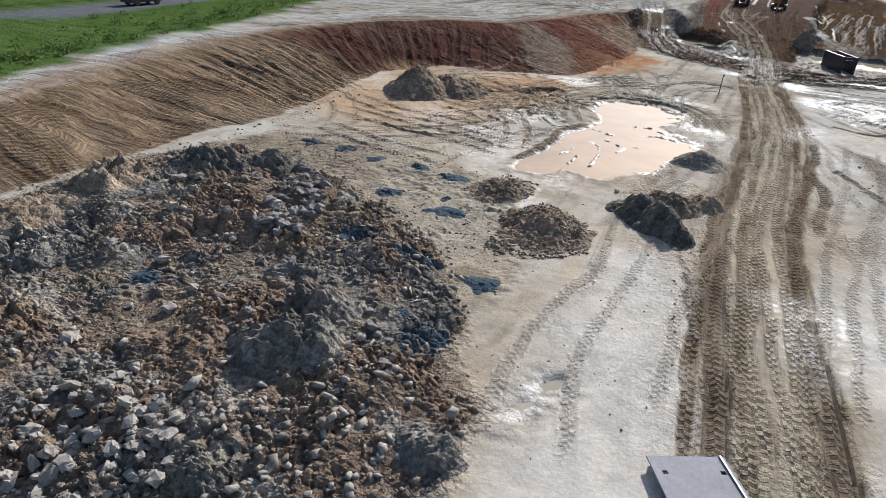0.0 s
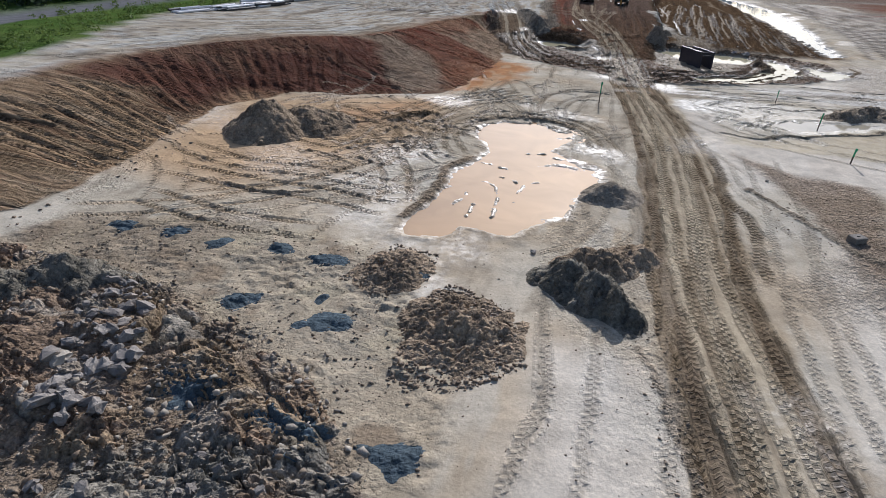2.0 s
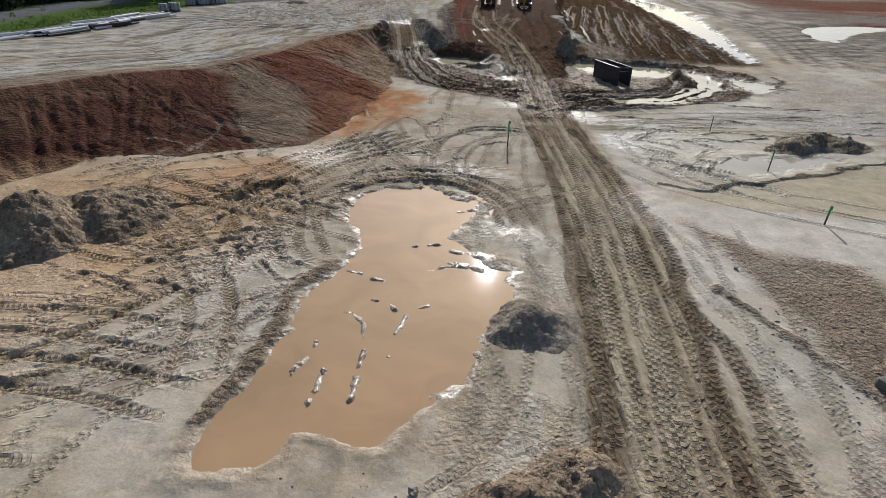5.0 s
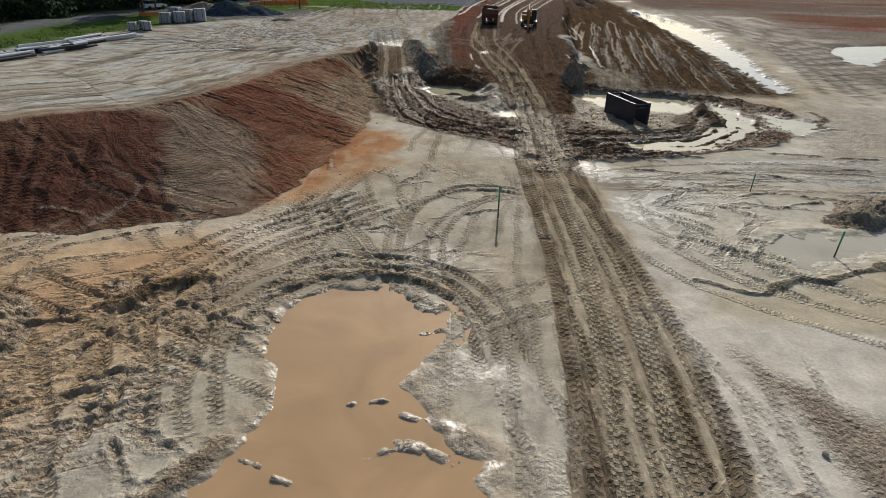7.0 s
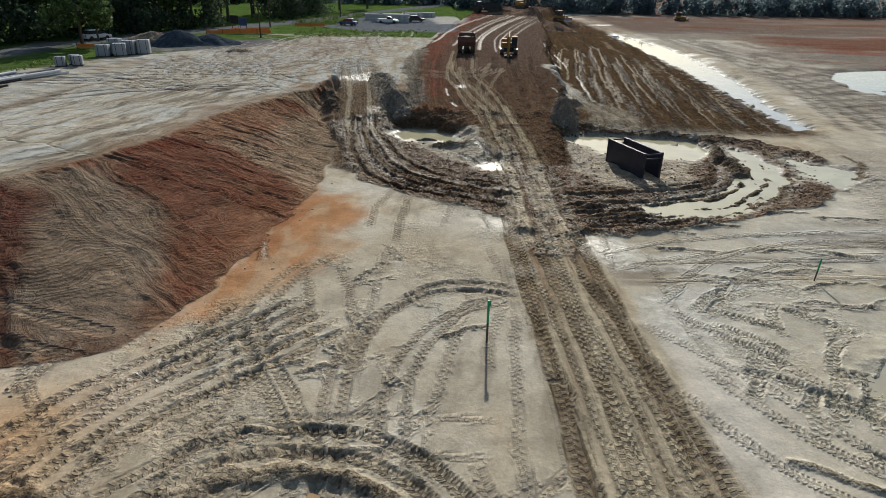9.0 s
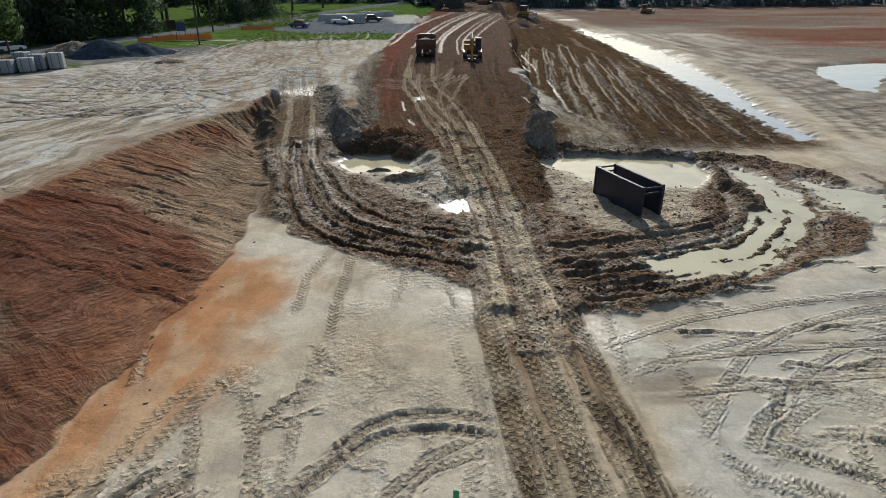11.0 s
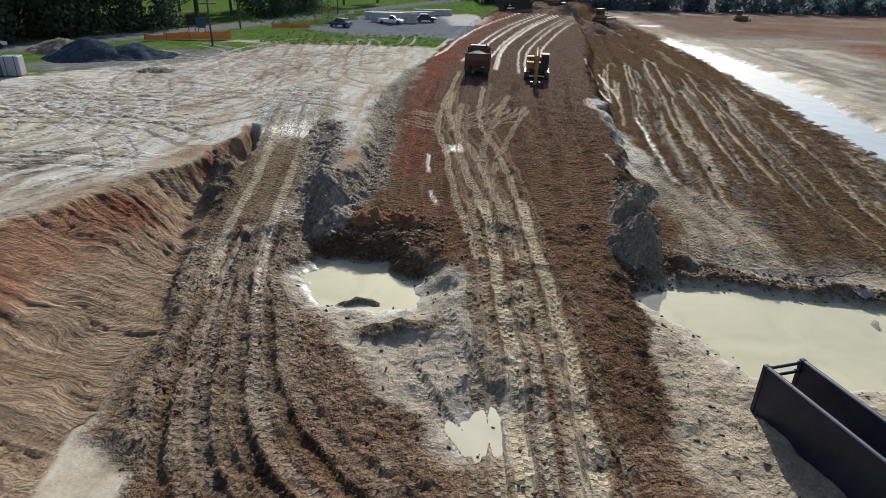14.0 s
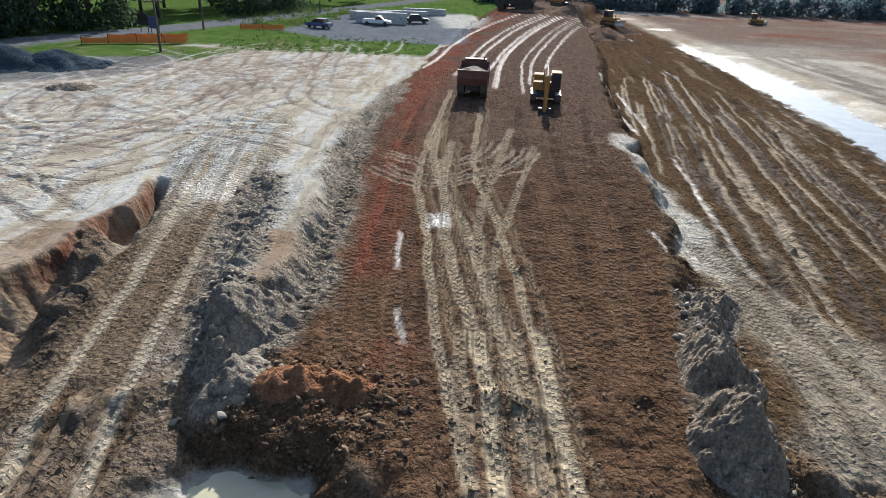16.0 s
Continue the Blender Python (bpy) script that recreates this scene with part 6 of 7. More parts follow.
# ---- mounds of tipped soil ----
def mound(name, label, peaks, colour, seed, rough=0.16, res=0.09, category="soil mound", clod=0.4, group="soil mounds"):
    """Heap on the ground: peaks are x, y, height, radius along, radius across, turn."""
    p = np.array([(q[0], q[1]) for q in peaks])
    r = max(max(q[3], q[4]) for q in peaks) * 1.25
    lo, hi = p.min(0) - r, p.max(0) + r
    xs, ys = np.arange(lo[0], hi[0], res), np.arange(lo[1], hi[1], res)
    gx, gy = np.meshgrid(xs, ys)
    qx, qy = gx + 0.35 * fbm(gx, gy, 1.6, 3, seed), gy + 0.35 * fbm(gx, gy, 1.6, 3, seed + 1)
    top = np.full(gx.shape, -0.4)
    for x, y, h, a, b, turn in peaks:
        c, s = math.cos(radians(turn)), math.sin(radians(turn))
        u, v = ((qx - x) * c + (qy - y) * s) / a, (-(qx - x) * s + (qy - y) * c) / b
        rr = np.minimum(np.sqrt(u * u + v * v + 0.02), 1.4)
        top = np.maximum(top, h * (1 - rr) * (1.15 - 0.25 * rr))
    body = smooth(-0.05, 0.25, top)
    coarse, tone = rubble(gx, gy, clod, seed + 20)
    fine, tint = rubble(gx, gy, clod * 0.45, seed + 30)
    top = top + body * rough * (fbm(gx, gy, 0.9, 4, seed + 2) + 0.5 * fbm(gx * 2.2, gy * 0.7, 0.6, 2, seed + 4)) + body * min(1.0, rough / 0.14) * (0.5 * coarse + 0.7 * fine)
    z = height(gx, gy) + np.maximum(top, -0.25) - 0.03
    shade = (0.72 + 0.3 * tone + 0.3 * tint)[..., None] * (1 + 0.25 * fbm(gx, gy, 1.8, 3, seed + 8))[..., None]
    data = soil_sheet(name, xs, ys, z, np.array(colour) * shade, top > -0.2, clod=0.5 if rough > 0.06 else 0.25)
    if clod <= 0.3:
        data.polygons.foreach_set("use_smooth", np.zeros(len(data.polygons), bool))
    return tagged(new(name, data), label, category, group)


DIRT_GREY, DIRT_DARK, DIRT_BROWN, DIRT_SAND = (0.31, 0.255, 0.19), (0.21, 0.188, 0.15), (0.32, 0.245, 0.17), (0.29, 0.245, 0.19)
SLATE = (0.085, 0.108, 0.122)
LOAD = plain("loaded_soil", (0.15, 0.11, 0.075), 0.95, 0, 2.0, 0.4, 0.8, 0.05)
mound("soil_mound", "grey-brown tipped mound at the bank's foot", [(-20.0, 48.2, 2.3, 3.0, 3.6, 20), (-18.0, 50.6, 1.3, 3.6, 3.8, 40)], DIRT_BROWN, 101, 0.09)
mound("soil_mound", "steep dark mound of tipped clay beside the haul road", [(0.3, 31.4, 1.15, 1.8, 1.4, -30), (1.2, 30.4, 1.35, 1.8, 1.7, -40), (2.0, 29.4, 1.0, 1.8, 1.2, -60)], DIRT_DARK, 104, 0.14, 0.09)
mound("soil_mound", "low brown mound behind the dark one", [(1.6, 33.2, 0.75, 2.0, 1.3, 20), (3.4, 34.4, 0.6, 1.5, 1.2, 20)], DIRT_BROWN, 107, 0.12, 0.09)
mound("soil_mound", "smooth grey mound at the pool's edge", [(2.7, 41.6, 0.8, 2.1, 1.7, 30)], DIRT_SAND, 110, 0.05, 0.09)
mound("soil_mound", "crumbly brown mound of clods", [(-3.4, 27.0, 0.5, 2.3, 3.0, 0), (-4.2, 28.2, 0.45, 1.8, 1.8, 0)], DIRT_BROWN, 113, 0.2, 0.08, clod=0.3)
mound("soil_mound", "small crumbly mound near the pool", [(-7.2, 30.8, 0.35, 1.8, 2.0, 0)], DIRT_BROWN, 116, 0.18, 0.08, clod=0.28)
mound("soil_mound", "grey mound of clay beyond the wet sheet", [(26.6, 66.6, 1.0, 3.6, 2.2, 30), (24.2, 65.0, 0.7, 2.2, 1.6, 10), (28.8, 66, 0.7, 2.4, 1.8, 0)], DIRT_GREY, 119, 0.16, 0.13)
mound("soil_mound", "dark damp mound behind the spoil heap", [(-21.8, 25.4, 1.0, 2.6, 1.9, 20), (-18.8, 27.4, 0.9, 2.4, 1.5, 15)], DIRT_DARK, 122, 0.2, 0.12)
mound("soil_mound", "brown mound at the foot of the bank", [(-24.2, 20.6, 0.9, 2.4, 2.8, 0), (-24.2, 16.6, 0.7, 2.4, 2.6, 0)], DIRT_BROWN, 125, 0.25, 0.13)
mound("soil_mound", "grey hump of clay in the spoil heap", [(-8.3, 13.6, 1.1, 1.9, 1.6, 20), (-8.8, 15.8, 0.8, 1.7, 1.4, 0), (-3.0, 12.2, 0.7, 1.2, 0.9, 0)], (0.25, 0.225, 0.185), 128, 0.26, 0.1, clod=0.3)
rng = random.Random(9)
for x, y, r in ((-4.7, 20.9, 0.75), (-7.5, 21.2, 0.85), (-10.8, 21.9, 0.75), (-11.7, 27.2, 0.95), (-8.4, 26.5, 1.15), (-12.2, 31.4, 0.75), (-14.9, 31.5, 0.85), (-9.6, 31.1, 0.9), (-17.3, 32.0, 0.8), (-19.8, 32.2, 0.7), (-5.9, 30.9, 0.6), (-20.3, 27.8, 0.9), (-9.0, 28.1, 0.4), (-4.9, 16.3, 0.8), (-5.9, 17.1, 0.4), (-16.1, 15.4, 0.9)):
    mound("gravel_patch", "thin dark slate-blue heap of wet gravel", [(x, y, 0.12, r * 1.15, r * 0.85, rng.uniform(0, 90)), (x + rng.uniform(-0.7, 0.7) * r, y + rng.uniform(-0.6, 0.6) * r, 0.09, r, r * 0.5, rng.uniform(0, 180)), (x + rng.uniform(-0.8, 0.8) * r, y + rng.uniform(-0.6, 0.6) * r, 0.07, r * 0.7, r * 0.5, rng.uniform(0, 180))], SLATE, 140 + int(abs(x) * 3), 0.04, 0.07, "gravel", 0.22, "gravel patches")
mound("gravel_mound", "tall stockpile of blue-black gravel on the verge", [(-40, 148, 2.5, 5.5, 4.5, 20)], (0.055, 0.068, 0.082), 170, 0.03, 0.3, "gravel", group="gravel stockpiles")
mound("gravel_mound", "cone of dark blue gravel beside the tall stockpile", [(-35.8, 150, 1.7, 5.5, 4.0, 20)], (0.055, 0.068, 0.082), 171, 0.03, 0.3, "gravel", group="gravel stockpiles")
mound("gravel_mound", "lower stockpile of grey gravel by the verge", [(-46.2, 152.6, 1.8, 4.5, 3.2, 20)], DIRT_GREY, 172, 0.1, 0.3, "gravel", group="gravel stockpiles")
mound("soil_mound", "dark mound of fill at the road's far end", [(33, 246, 2.6, 8, 6, 20), (41, 236, 2.2, 8, 5, 30), (36, 222, 2.0, 7, 5, 60), (24, 252, 1.6, 8, 6, 0)], (0.24, 0.16, 0.11), 174, 0.1, 0.5, clod=0.9)
mound("soil_mound", "steep grey-brown pile on the ridge east of the road", [(14.5, 101.4, 1.2, 2.3, 1.5, 80), (15.0, 104.6, 1.1, 2.2, 1.4, 75), (16.6, 109.2, 0.7, 2.6, 1.2, 75)], (0.25, 0.2, 0.15), 178, 0.16, 0.09, clod=0.3)
mound("soil_mound", "grey rubble pile between ramp and road", [(-2.1, 105.2, 0.45, 2.0, 1.2, 100), (-3.0, 109.8, 0.35, 2.4, 1.1, 100), (-1.2, 102.8, 0.5, 1.5, 1.1, 90)], (0.27, 0.23, 0.18), 180, 0.1, 0.09, clod=0.5)
mound("soil_mound", "rusty clod heap on the embankment's brow", [(0.6, 102.9, 0.5, 1.4, 1.0, 0), (2.4, 102.6, 0.4, 1.2, 0.9, 0)], (0.24, 0.12, 0.065), 182, 0.09, 0.08, clod=0.45)
mound("soil_mound", "dark crumb heap on the plateau", [(-27.5, 139.5, 0.6, 2.2, 1.2, 20)], DIRT_GREY, 176, 0.1, 0.2)


# ---- paints ----
NAVY = plain("black_blue_paint", (0.014, 0.017, 0.045), 0.45, 0.2, 3.0, 0.5, 0.1, 0.01, (0.04, 0.04, 0.06))
STEEL = plain("worn_steel", (0.33, 0.32, 0.33), 0.38, 0.6, 2.0, 0.3, 0.15, 0.01)
DARK_STEEL = plain("dark_steel", (0.05, 0.048, 0.045), 0.6, 0.5, 4.0, 0.4, 0.2, 0.01)
PLATE = plain("dull_steel_plate", (0.27, 0.255, 0.26), 0.75, 0.0, 1.5, 0.25, 0.2, 0.01)
RUBBER = plain("muddy_rubber", (0.035, 0.032, 0.03), 0.85, 0, 6.0, 0.4, 0.3, 0.02, (0.12, 0.09, 0.06))
YELLOW = plain("machine_yellow", (0.37, 0.18, 0.035), 0.75, 0, 3.0, 0.2, 0.1, 0.01)
RUST_RED = plain("rusty_red_paint", (0.13, 0.045, 0.032), 0.7, 0.0, 2.0, 0.4, 0.2, 0.02, (0.19, 0.085, 0.055))
GLASS = plain("dark_glass", (0.03, 0.035, 0.045), 0.08, 0, 3.0, 0.1, 0.0, 0.01)
WHITE = plain("white_paint", (0.75, 0.75, 0.74), 0.4, 0, 2.0, 0.08, 0.05, 0.01)
BLUE = plain("blue_paint", (0.06, 0.10, 0.22), 0.3, 0, 2.0, 0.1, 0.05, 0.01)
BLACK_PAINT = plain("black_paint", (0.02, 0.02, 0.024), 0.3, 0, 2.0, 0.2, 0.05, 0.01)
GREEN = plain("green_stake_paint", (0.02, 0.30, 0.13), 0.5, 0, 5.0, 0.2, 0.1, 0.005)
CONCRETE = plain("pale_concrete", (0.42, 0.41, 0.39), 0.85, 0, 3.0, 0.15, 0.3, 0.01)
WRAP = plain("grey_wrapped_block", (0.30, 0.31, 0.33), 0.5, 0, 2.0, 0.2, 0.2, 0.02)
PIPE_WHITE = plain("white_pipe", (0.62, 0.63, 0.65), 0.4, 0, 2.0, 0.1, 0.05, 0.01)
PIPE_BLACK = plain("black_pipe", (0.025, 0.025, 0.03), 0.45, 0, 2.0, 0.2, 0.05, 0.01)
WOOD = plain("weathered_pole", (0.10, 0.075, 0.055), 0.9, 0, 3.0, 0.3, 0.4, 0.02)
ORANGE = plain("orange_mesh", (0.75, 0.22, 0.04), 0.6, 0, 3.0, 0.15, 0.1, 0.01)
BARK = plain("bark", (0.09, 0.07, 0.05), 0.95, 0, 2.0, 0.3, 0.6, 0.05)


# ---- trench box ----
def trench_box(m, length, width, tall):
    box = thing("trench_box", m, "black-blue steel trench box standing in wet silt", "trench box")
    for sx in (-1, 1):
        x = sx * width / 2
        bm = bar(BM(), (x - 0.06, -length / 2, 0), (x + 0.06, length / 2, tall), 0.012)
        side = part("side_panel", bm, NAVY, box)
        for z in (0.03, tall - 0.11):
            part("rail", bar(BM(), (x - 0.085, -length / 2 - 0.02, z), (x + 0.085, length / 2 + 0.02, z + 0.12), 0.015), NAVY, side)
        for y in (-length / 2 + 0.05, length / 2 - 0.05):
            part("end_post", bar(BM(), (x - 0.09, y - 0.07, 0.02), (x + 0.09, y + 0.07, tall + 0.03), 0.015), NAVY, side)
        part("top_edge", bar(BM(), (x - 0.02, -length / 2, tall + 0.011), (x + 0.02, length / 2, tall + 0.02)), STEEL, side, "rubbed bare steel edge")
    for y in (-length / 2 + 0.06, length / 2 - 0.06):
        for z in (tall - 0.09, tall - 0.42):
            bar_part = part("spreader", rod(BM(), (-width / 2, y, z), (width / 2, y, z), 0.055, sides=14), NAVY, box)
            for sx in (-1, 1):
                part("collar", rod(BM(), (sx * width / 2 - sx * 0.16, y, z), (sx * width / 2 - sx * 0.06, y, z), 0.085, sides=14), DARK_STEEL, bar_part)
    return box


trench_box(pose(16.85, 87.85, -0.17, 0, 0, 17.5), 4.7, 1.45, 2.02)

# ---- steel road plate and roadside lump ----
def road_plate(m, wide, long):
    plate = thing("road_plate", m, "grey steel road plate with two lifting slots", "steel plate")
    bm = BM()
    t, s = 0.05, 0.09
    ys = [-long / 2, long / 2 - 0.62, long / 2 - 0.50, long / 2]
    xs = [-wide / 2, -wide * 0.40, -wide * 0.40 + s * 1.6, wide * 0.40 - s * 1.6, wide * 0.40, wide / 2]
    grid = {}
    for i, x in enumerate(xs):
        for j, y in enumerate(ys):
            grid[i, j] = bm.verts.new((x, y, t))
    for i in range(5):
        for j in range(3):
            if not (j == 1 and i in (1, 3)):
                bm.faces.new((grid[i, j], grid[i + 1, j], grid[i + 1, j + 1], grid[i, j + 1]))
    ext = bmesh.ops.extrude_face_region(bm, geom=bm.faces[:])
    bmesh.ops.translate(bm, verts=[v for v in ext["geom"] if isinstance(v, bmesh.types.BMVert)], vec=(0, 0, -t))
    bmesh.ops.recalc_face_normals(bm, faces=bm.faces)
    part("plate", bm, PLATE, plate)
    part("bracing", bar(BM(), (wide / 2 - 0.16, -long / 2, t), (wide / 2 - 0.10, long / 2, t + 0.05), 0.01), STEEL, plate)
    for sx in (-1, 1):
        part("runner", bar(BM(), (sx * wide * 0.42 - 0.05, -long / 2, -0.16), (sx * wide * 0.42 + 0.05, long / 2, 0.0), 0.01), DARK_STEEL, plate)
    return plate


road_plate(pose(3.85, 13.75, height(3.6, 14.0) + 0.20, -2, 1.5, 26), 2.15, 2.4)
# rock-like lump in the windrow, built as a squared block; its loop is added
block = thing("roadside_lump", pose(14.3, 38.6, height(14.3, 38.6) - 0.12, 4, 3, 30), "grey-brown rock-like lump beside the haul road, built as a block", "block")
bm = bar(BM(), (-0.42, -0.26, 0), (0.42, 0.26, 0.42), 0.06)
part("body", bm, plain("grey_brown_lump", (0.2, 0.175, 0.145), 0.9, 0, 4.0, 0.35, 0.5, 0.03), block)
part("added_loop", rod(BM(), (-0.1, 0, 0.43), (0.1, 0, 0.43), 0.02), DARK_STEEL, block)


# ---- survey stakes ----
def stake(x, y, tall, lean, turn):
    s = thing("survey_stake", pose(x, y, height(x, y) - 0.15, lean, 0, turn), "thin survey stake painted green, driven into clay", "stake", "survey stakes")
    part("post", bar(BM(), (-0.04, -0.03, 0), (0.04, 0.03, 0.5 * tall + 0.1), 0.006), WOOD, s, "dark lower half")
    part("painted_top", bar(BM(), (-0.044, -0.034, 0.5 * tall + 0.1), (0.044, 0.034, tall + 0.15), 0.006), GREEN, s)
    part("flag", bar(BM(), (-0.04, -0.024, tall - 0.10), (0.10, -0.021, tall + 0.13), 0.0), GREEN, s, "strip of green tape")
    return s


stake(3.8, 63.6, 1.85, -2, 0)
stake(20.6, 60.4, 1.5, 3, 40)
stake(19.5, 51.8, 1.1, 5, 10)
stake(20.3, 69.5, 1.2, 2, 60)


# ---- wheels and machines ----
def wheel(parent, at, r, wide, sides=20, name="wheel"):
    x, y, z = at
    bm = rod(BM(), (x - wide / 2, y, z), (x + wide / 2, y, z), r, sides=sides)
    for k in range(sides):
        a = 2 * math.pi * k / sides
        c = Vector((x, y + r * math.cos(a), z + r * math.sin(a)))
        bmesh.ops.create_cube(bm, size=1, matrix=Matrix.Translation(c) @ Matrix.Rotation(a, 4, "X") @ Matrix.Diagonal((wide * 0.92, r * 0.07, r * 0.16, 1)))
    tyre = part(name, bm, RUBBER, parent)
    part("rim", rod(BM(), (x - wide / 2 - 0.02, y, z), (x + wide / 2 + 0.02, y, z), r * 0.52, sides=16), DARK_STEEL, tyre)
    return tyre


def dump_truck(m, label, paint_body):
    t = thing("dump_truck", m, label, "dump truck", "earthmoving machines")
    w = 3.35
    bm = profile(BM(), [(-0.6, 1.35), (4.4, 1.35), (4.9, 2.2), (4.9, 3.25), (-0.9, 3.05), (-1.0, 2.2)], -w / 2, w / 2)
    top = max(bm.faces, key=lambda f: f.normal.z * f.calc_area())
    bmesh.ops.inset_region(bm, faces=[top], thickness=0.14)
    bmesh.ops.translate(bm, verts=top.verts, vec=(0, 0, -0.75))
    body = part("dump_body", bm, paint_body, t)
    for y in (0.2, 1.6, 3.0, 4.3):
        for sx in (-1, 1):
            part("rib", bar(BM(), (sx * w / 2 - 0.05, y - 0.08, 1.5), (sx * w / 2 + 0.07, y + 0.08, 3.05), 0.01), paint_body, body)
    part("rim_rail", bar(BM(), (-w / 2 - 0.04, -1.02, 2.93), (w / 2 + 0.04, -0.84, 3.1), 0.02), RUST_RED, body)
    bm = stone(random.Random(77), 40, 0.32, 0.04)
    bmesh.ops.transform(bm, matrix=Matrix.Translation((0, 2.0, 2.62)) @ Matrix.Diagonal((3.0, 4.9, 2.6, 1)), verts=bm.verts)
    part("soil_load", bm, LOAD, t, "heaped load of brown soil")
    part("chassis", bar(BM(), (-0.55, -0.4, 0.8), (0.55, 8.6, 1.3), 0.04), DARK_STEEL, t)
    for sx in (-1, 1):
        part("mudguard", bar(BM(), (sx * 1.35 - 0.35, -0.75, 0.75), (sx * 1.35 + 0.35, -0.68, 1.5), 0.01), RUBBER, t)
        part("tail_lamp", bar(BM(), (sx * 1.2 - 0.12, -0.72, 1.2), (sx * 1.2 + 0.12, -0.66, 1.32), 0.01), RUST_RED, t)
        for y in (0.5, 2.4, 7.0):
            wheel(t, (sx * 1.28, y, 0.85), 0.85, 0.7)
    cab = part("cab", profile(BM(), [(5.5, 1.2), (8.9, 1.2), (8.9, 2.1), (7.4, 2.35), (7.1, 3.35), (5.6, 3.4)], -1.3, 1.3), paint_body, t)
    part("rear_window", bar(BM(), (-0.9, 5.52, 2.5), (0.9, 5.6, 3.2)), GLASS, cab)
    part("windscreen", bar(BM(), (-1.1, 7.2, 2.45), (1.1, 7.3, 3.2)), GLASS, cab)
    part("exhaust", rod(BM(), (1.0, 5.4, 2.3), (1.0, 5.4, 3.7), 0.08), DARK_STEEL, t)
    return t


def excavator(m, label, lift=50, curl=-75, reach=1.0):
    e = thing("excavator", m, label, "excavator", "earthmoving machines")
    for sx in (-1, 1):
        bm = profile(BM(), [(-2.0, 0.35), (-1.7, 0.05), (1.7, 0.05), (2.0, 0.35), (2.0, 0.65), (1.7, 0.95), (-1.7, 0.95), (-2.0, 0.65)], sx * 1.3 - 0.32, sx * 1.3 + 0.32)
        belt = part("crawler_track", bm, RUBBER, e)
        for k in range(12):
            y = -1.75 + 0.318 * k
            part("track_shoe", bar(BM(), (sx * 1.3 - 0.33, y - 0.12, 0.95), (sx * 1.3 + 0.33, y + 0.12, 1.0), 0.008), STEEL, belt)
    part("undercarriage", bar(BM(), (-1.0, -0.9, 0.45), (1.0, 0.9, 1.15), 0.05), DARK_STEEL, e)
    house = part("house", bar(BM(), (-1.45, -0.9, 1.2), (1.45, 2.6, 2.1), 0.1), YELLOW, e)
    part("engine_cover", bar(BM(), (-1.4, 0.9, 2.1), (1.4, 2.5, 2.6), 0.12), YELLOW, house)
    part("counterweight", bar(BM(), (-1.5, 2.45, 1.25), (1.5, 3.0, 2.35), 0.15), DARK_STEEL, house)
    cab = part("cab", profile(BM(), [(-1.5, 1.25), (0.5, 1.25), (0.5, 3.1), (-1.2, 3.1), (-1.5, 2.3)], 0.45, 1.45), BLACK_PAINT, e)
    part("windscreen", bar(BM(), (0.53, -1.52, 1.7), (1.37, -1.46, 2.9)), GLASS, cab)
    part("side_window", bar(BM(), (1.44, -1.1, 2.0), (1.47, 0.3, 2.95)), GLASS, cab)
    part("cab_roof", bar(BM(), (0.4, -1.3, 3.1), (1.5, 0.6, 3.2), 0.03), YELLOW, cab)
    base = Vector((-0.15, -0.8, 1.9))
    a = radians(lift)
    knee = base + Vector((0, -3.2 * math.cos(a), 3.2 * math.sin(a)))
    b = a - radians(55)
    tip = knee + Vector((0, -2.6 * math.cos(b), 2.6 * math.sin(b)))
    c = b + radians(curl)
    end = tip + Vector((0, -2.9 * math.cos(c), 2.9 * math.sin(c)))
    bm = rod(BM(), base, knee, 0.30, 0.36, 4)
    rod(bm, knee, tip, 0.36, 0.24, 4)
    boom = part("boom", bm, YELLOW, e)
    for sx in (-0.42, 0.12):
        part("lift_ram", rod(BM(), base + Vector((sx + 0.15, -0.5, -0.4)), base.lerp(knee, 0.8) + Vector((sx + 0.15, 0, 0.0)), 0.09), STEEL, boom)
    stick = part("stick", rod(BM(), tip + (tip - end) * 0.2, end, 0.26, 0.17, 4), YELLOW, e)
    part("stick_ram", rod(BM(), knee + Vector((0, 0, 0.45)), tip + (tip - end) * 0.2, 0.08), STEEL, stick)
    bm = profile(BM(), [(0.35, 0.3), (0.5, -0.5), (0.1, -1.0), (-0.6, -0.9), (-0.75, -0.5), (-0.35, -0.6), (0.0, -0.35), (0.05, 0.25)], -0.65, 0.65)
    bmesh.ops.translate(bm, verts=bm.verts, vec=end + Vector((0, 0, 0.1)))
    bucket = part("bucket", bm, DARK_STEEL, e)
    for k in range(5):
        x = -0.55 + 0.275 * k
        part("tooth", bar(BM(), (x - 0.05, end.y - 0.95, end.z - 0.82), (x + 0.05, end.y - 0.6, end.z - 0.72), 0.01), STEEL, bucket)
    return e


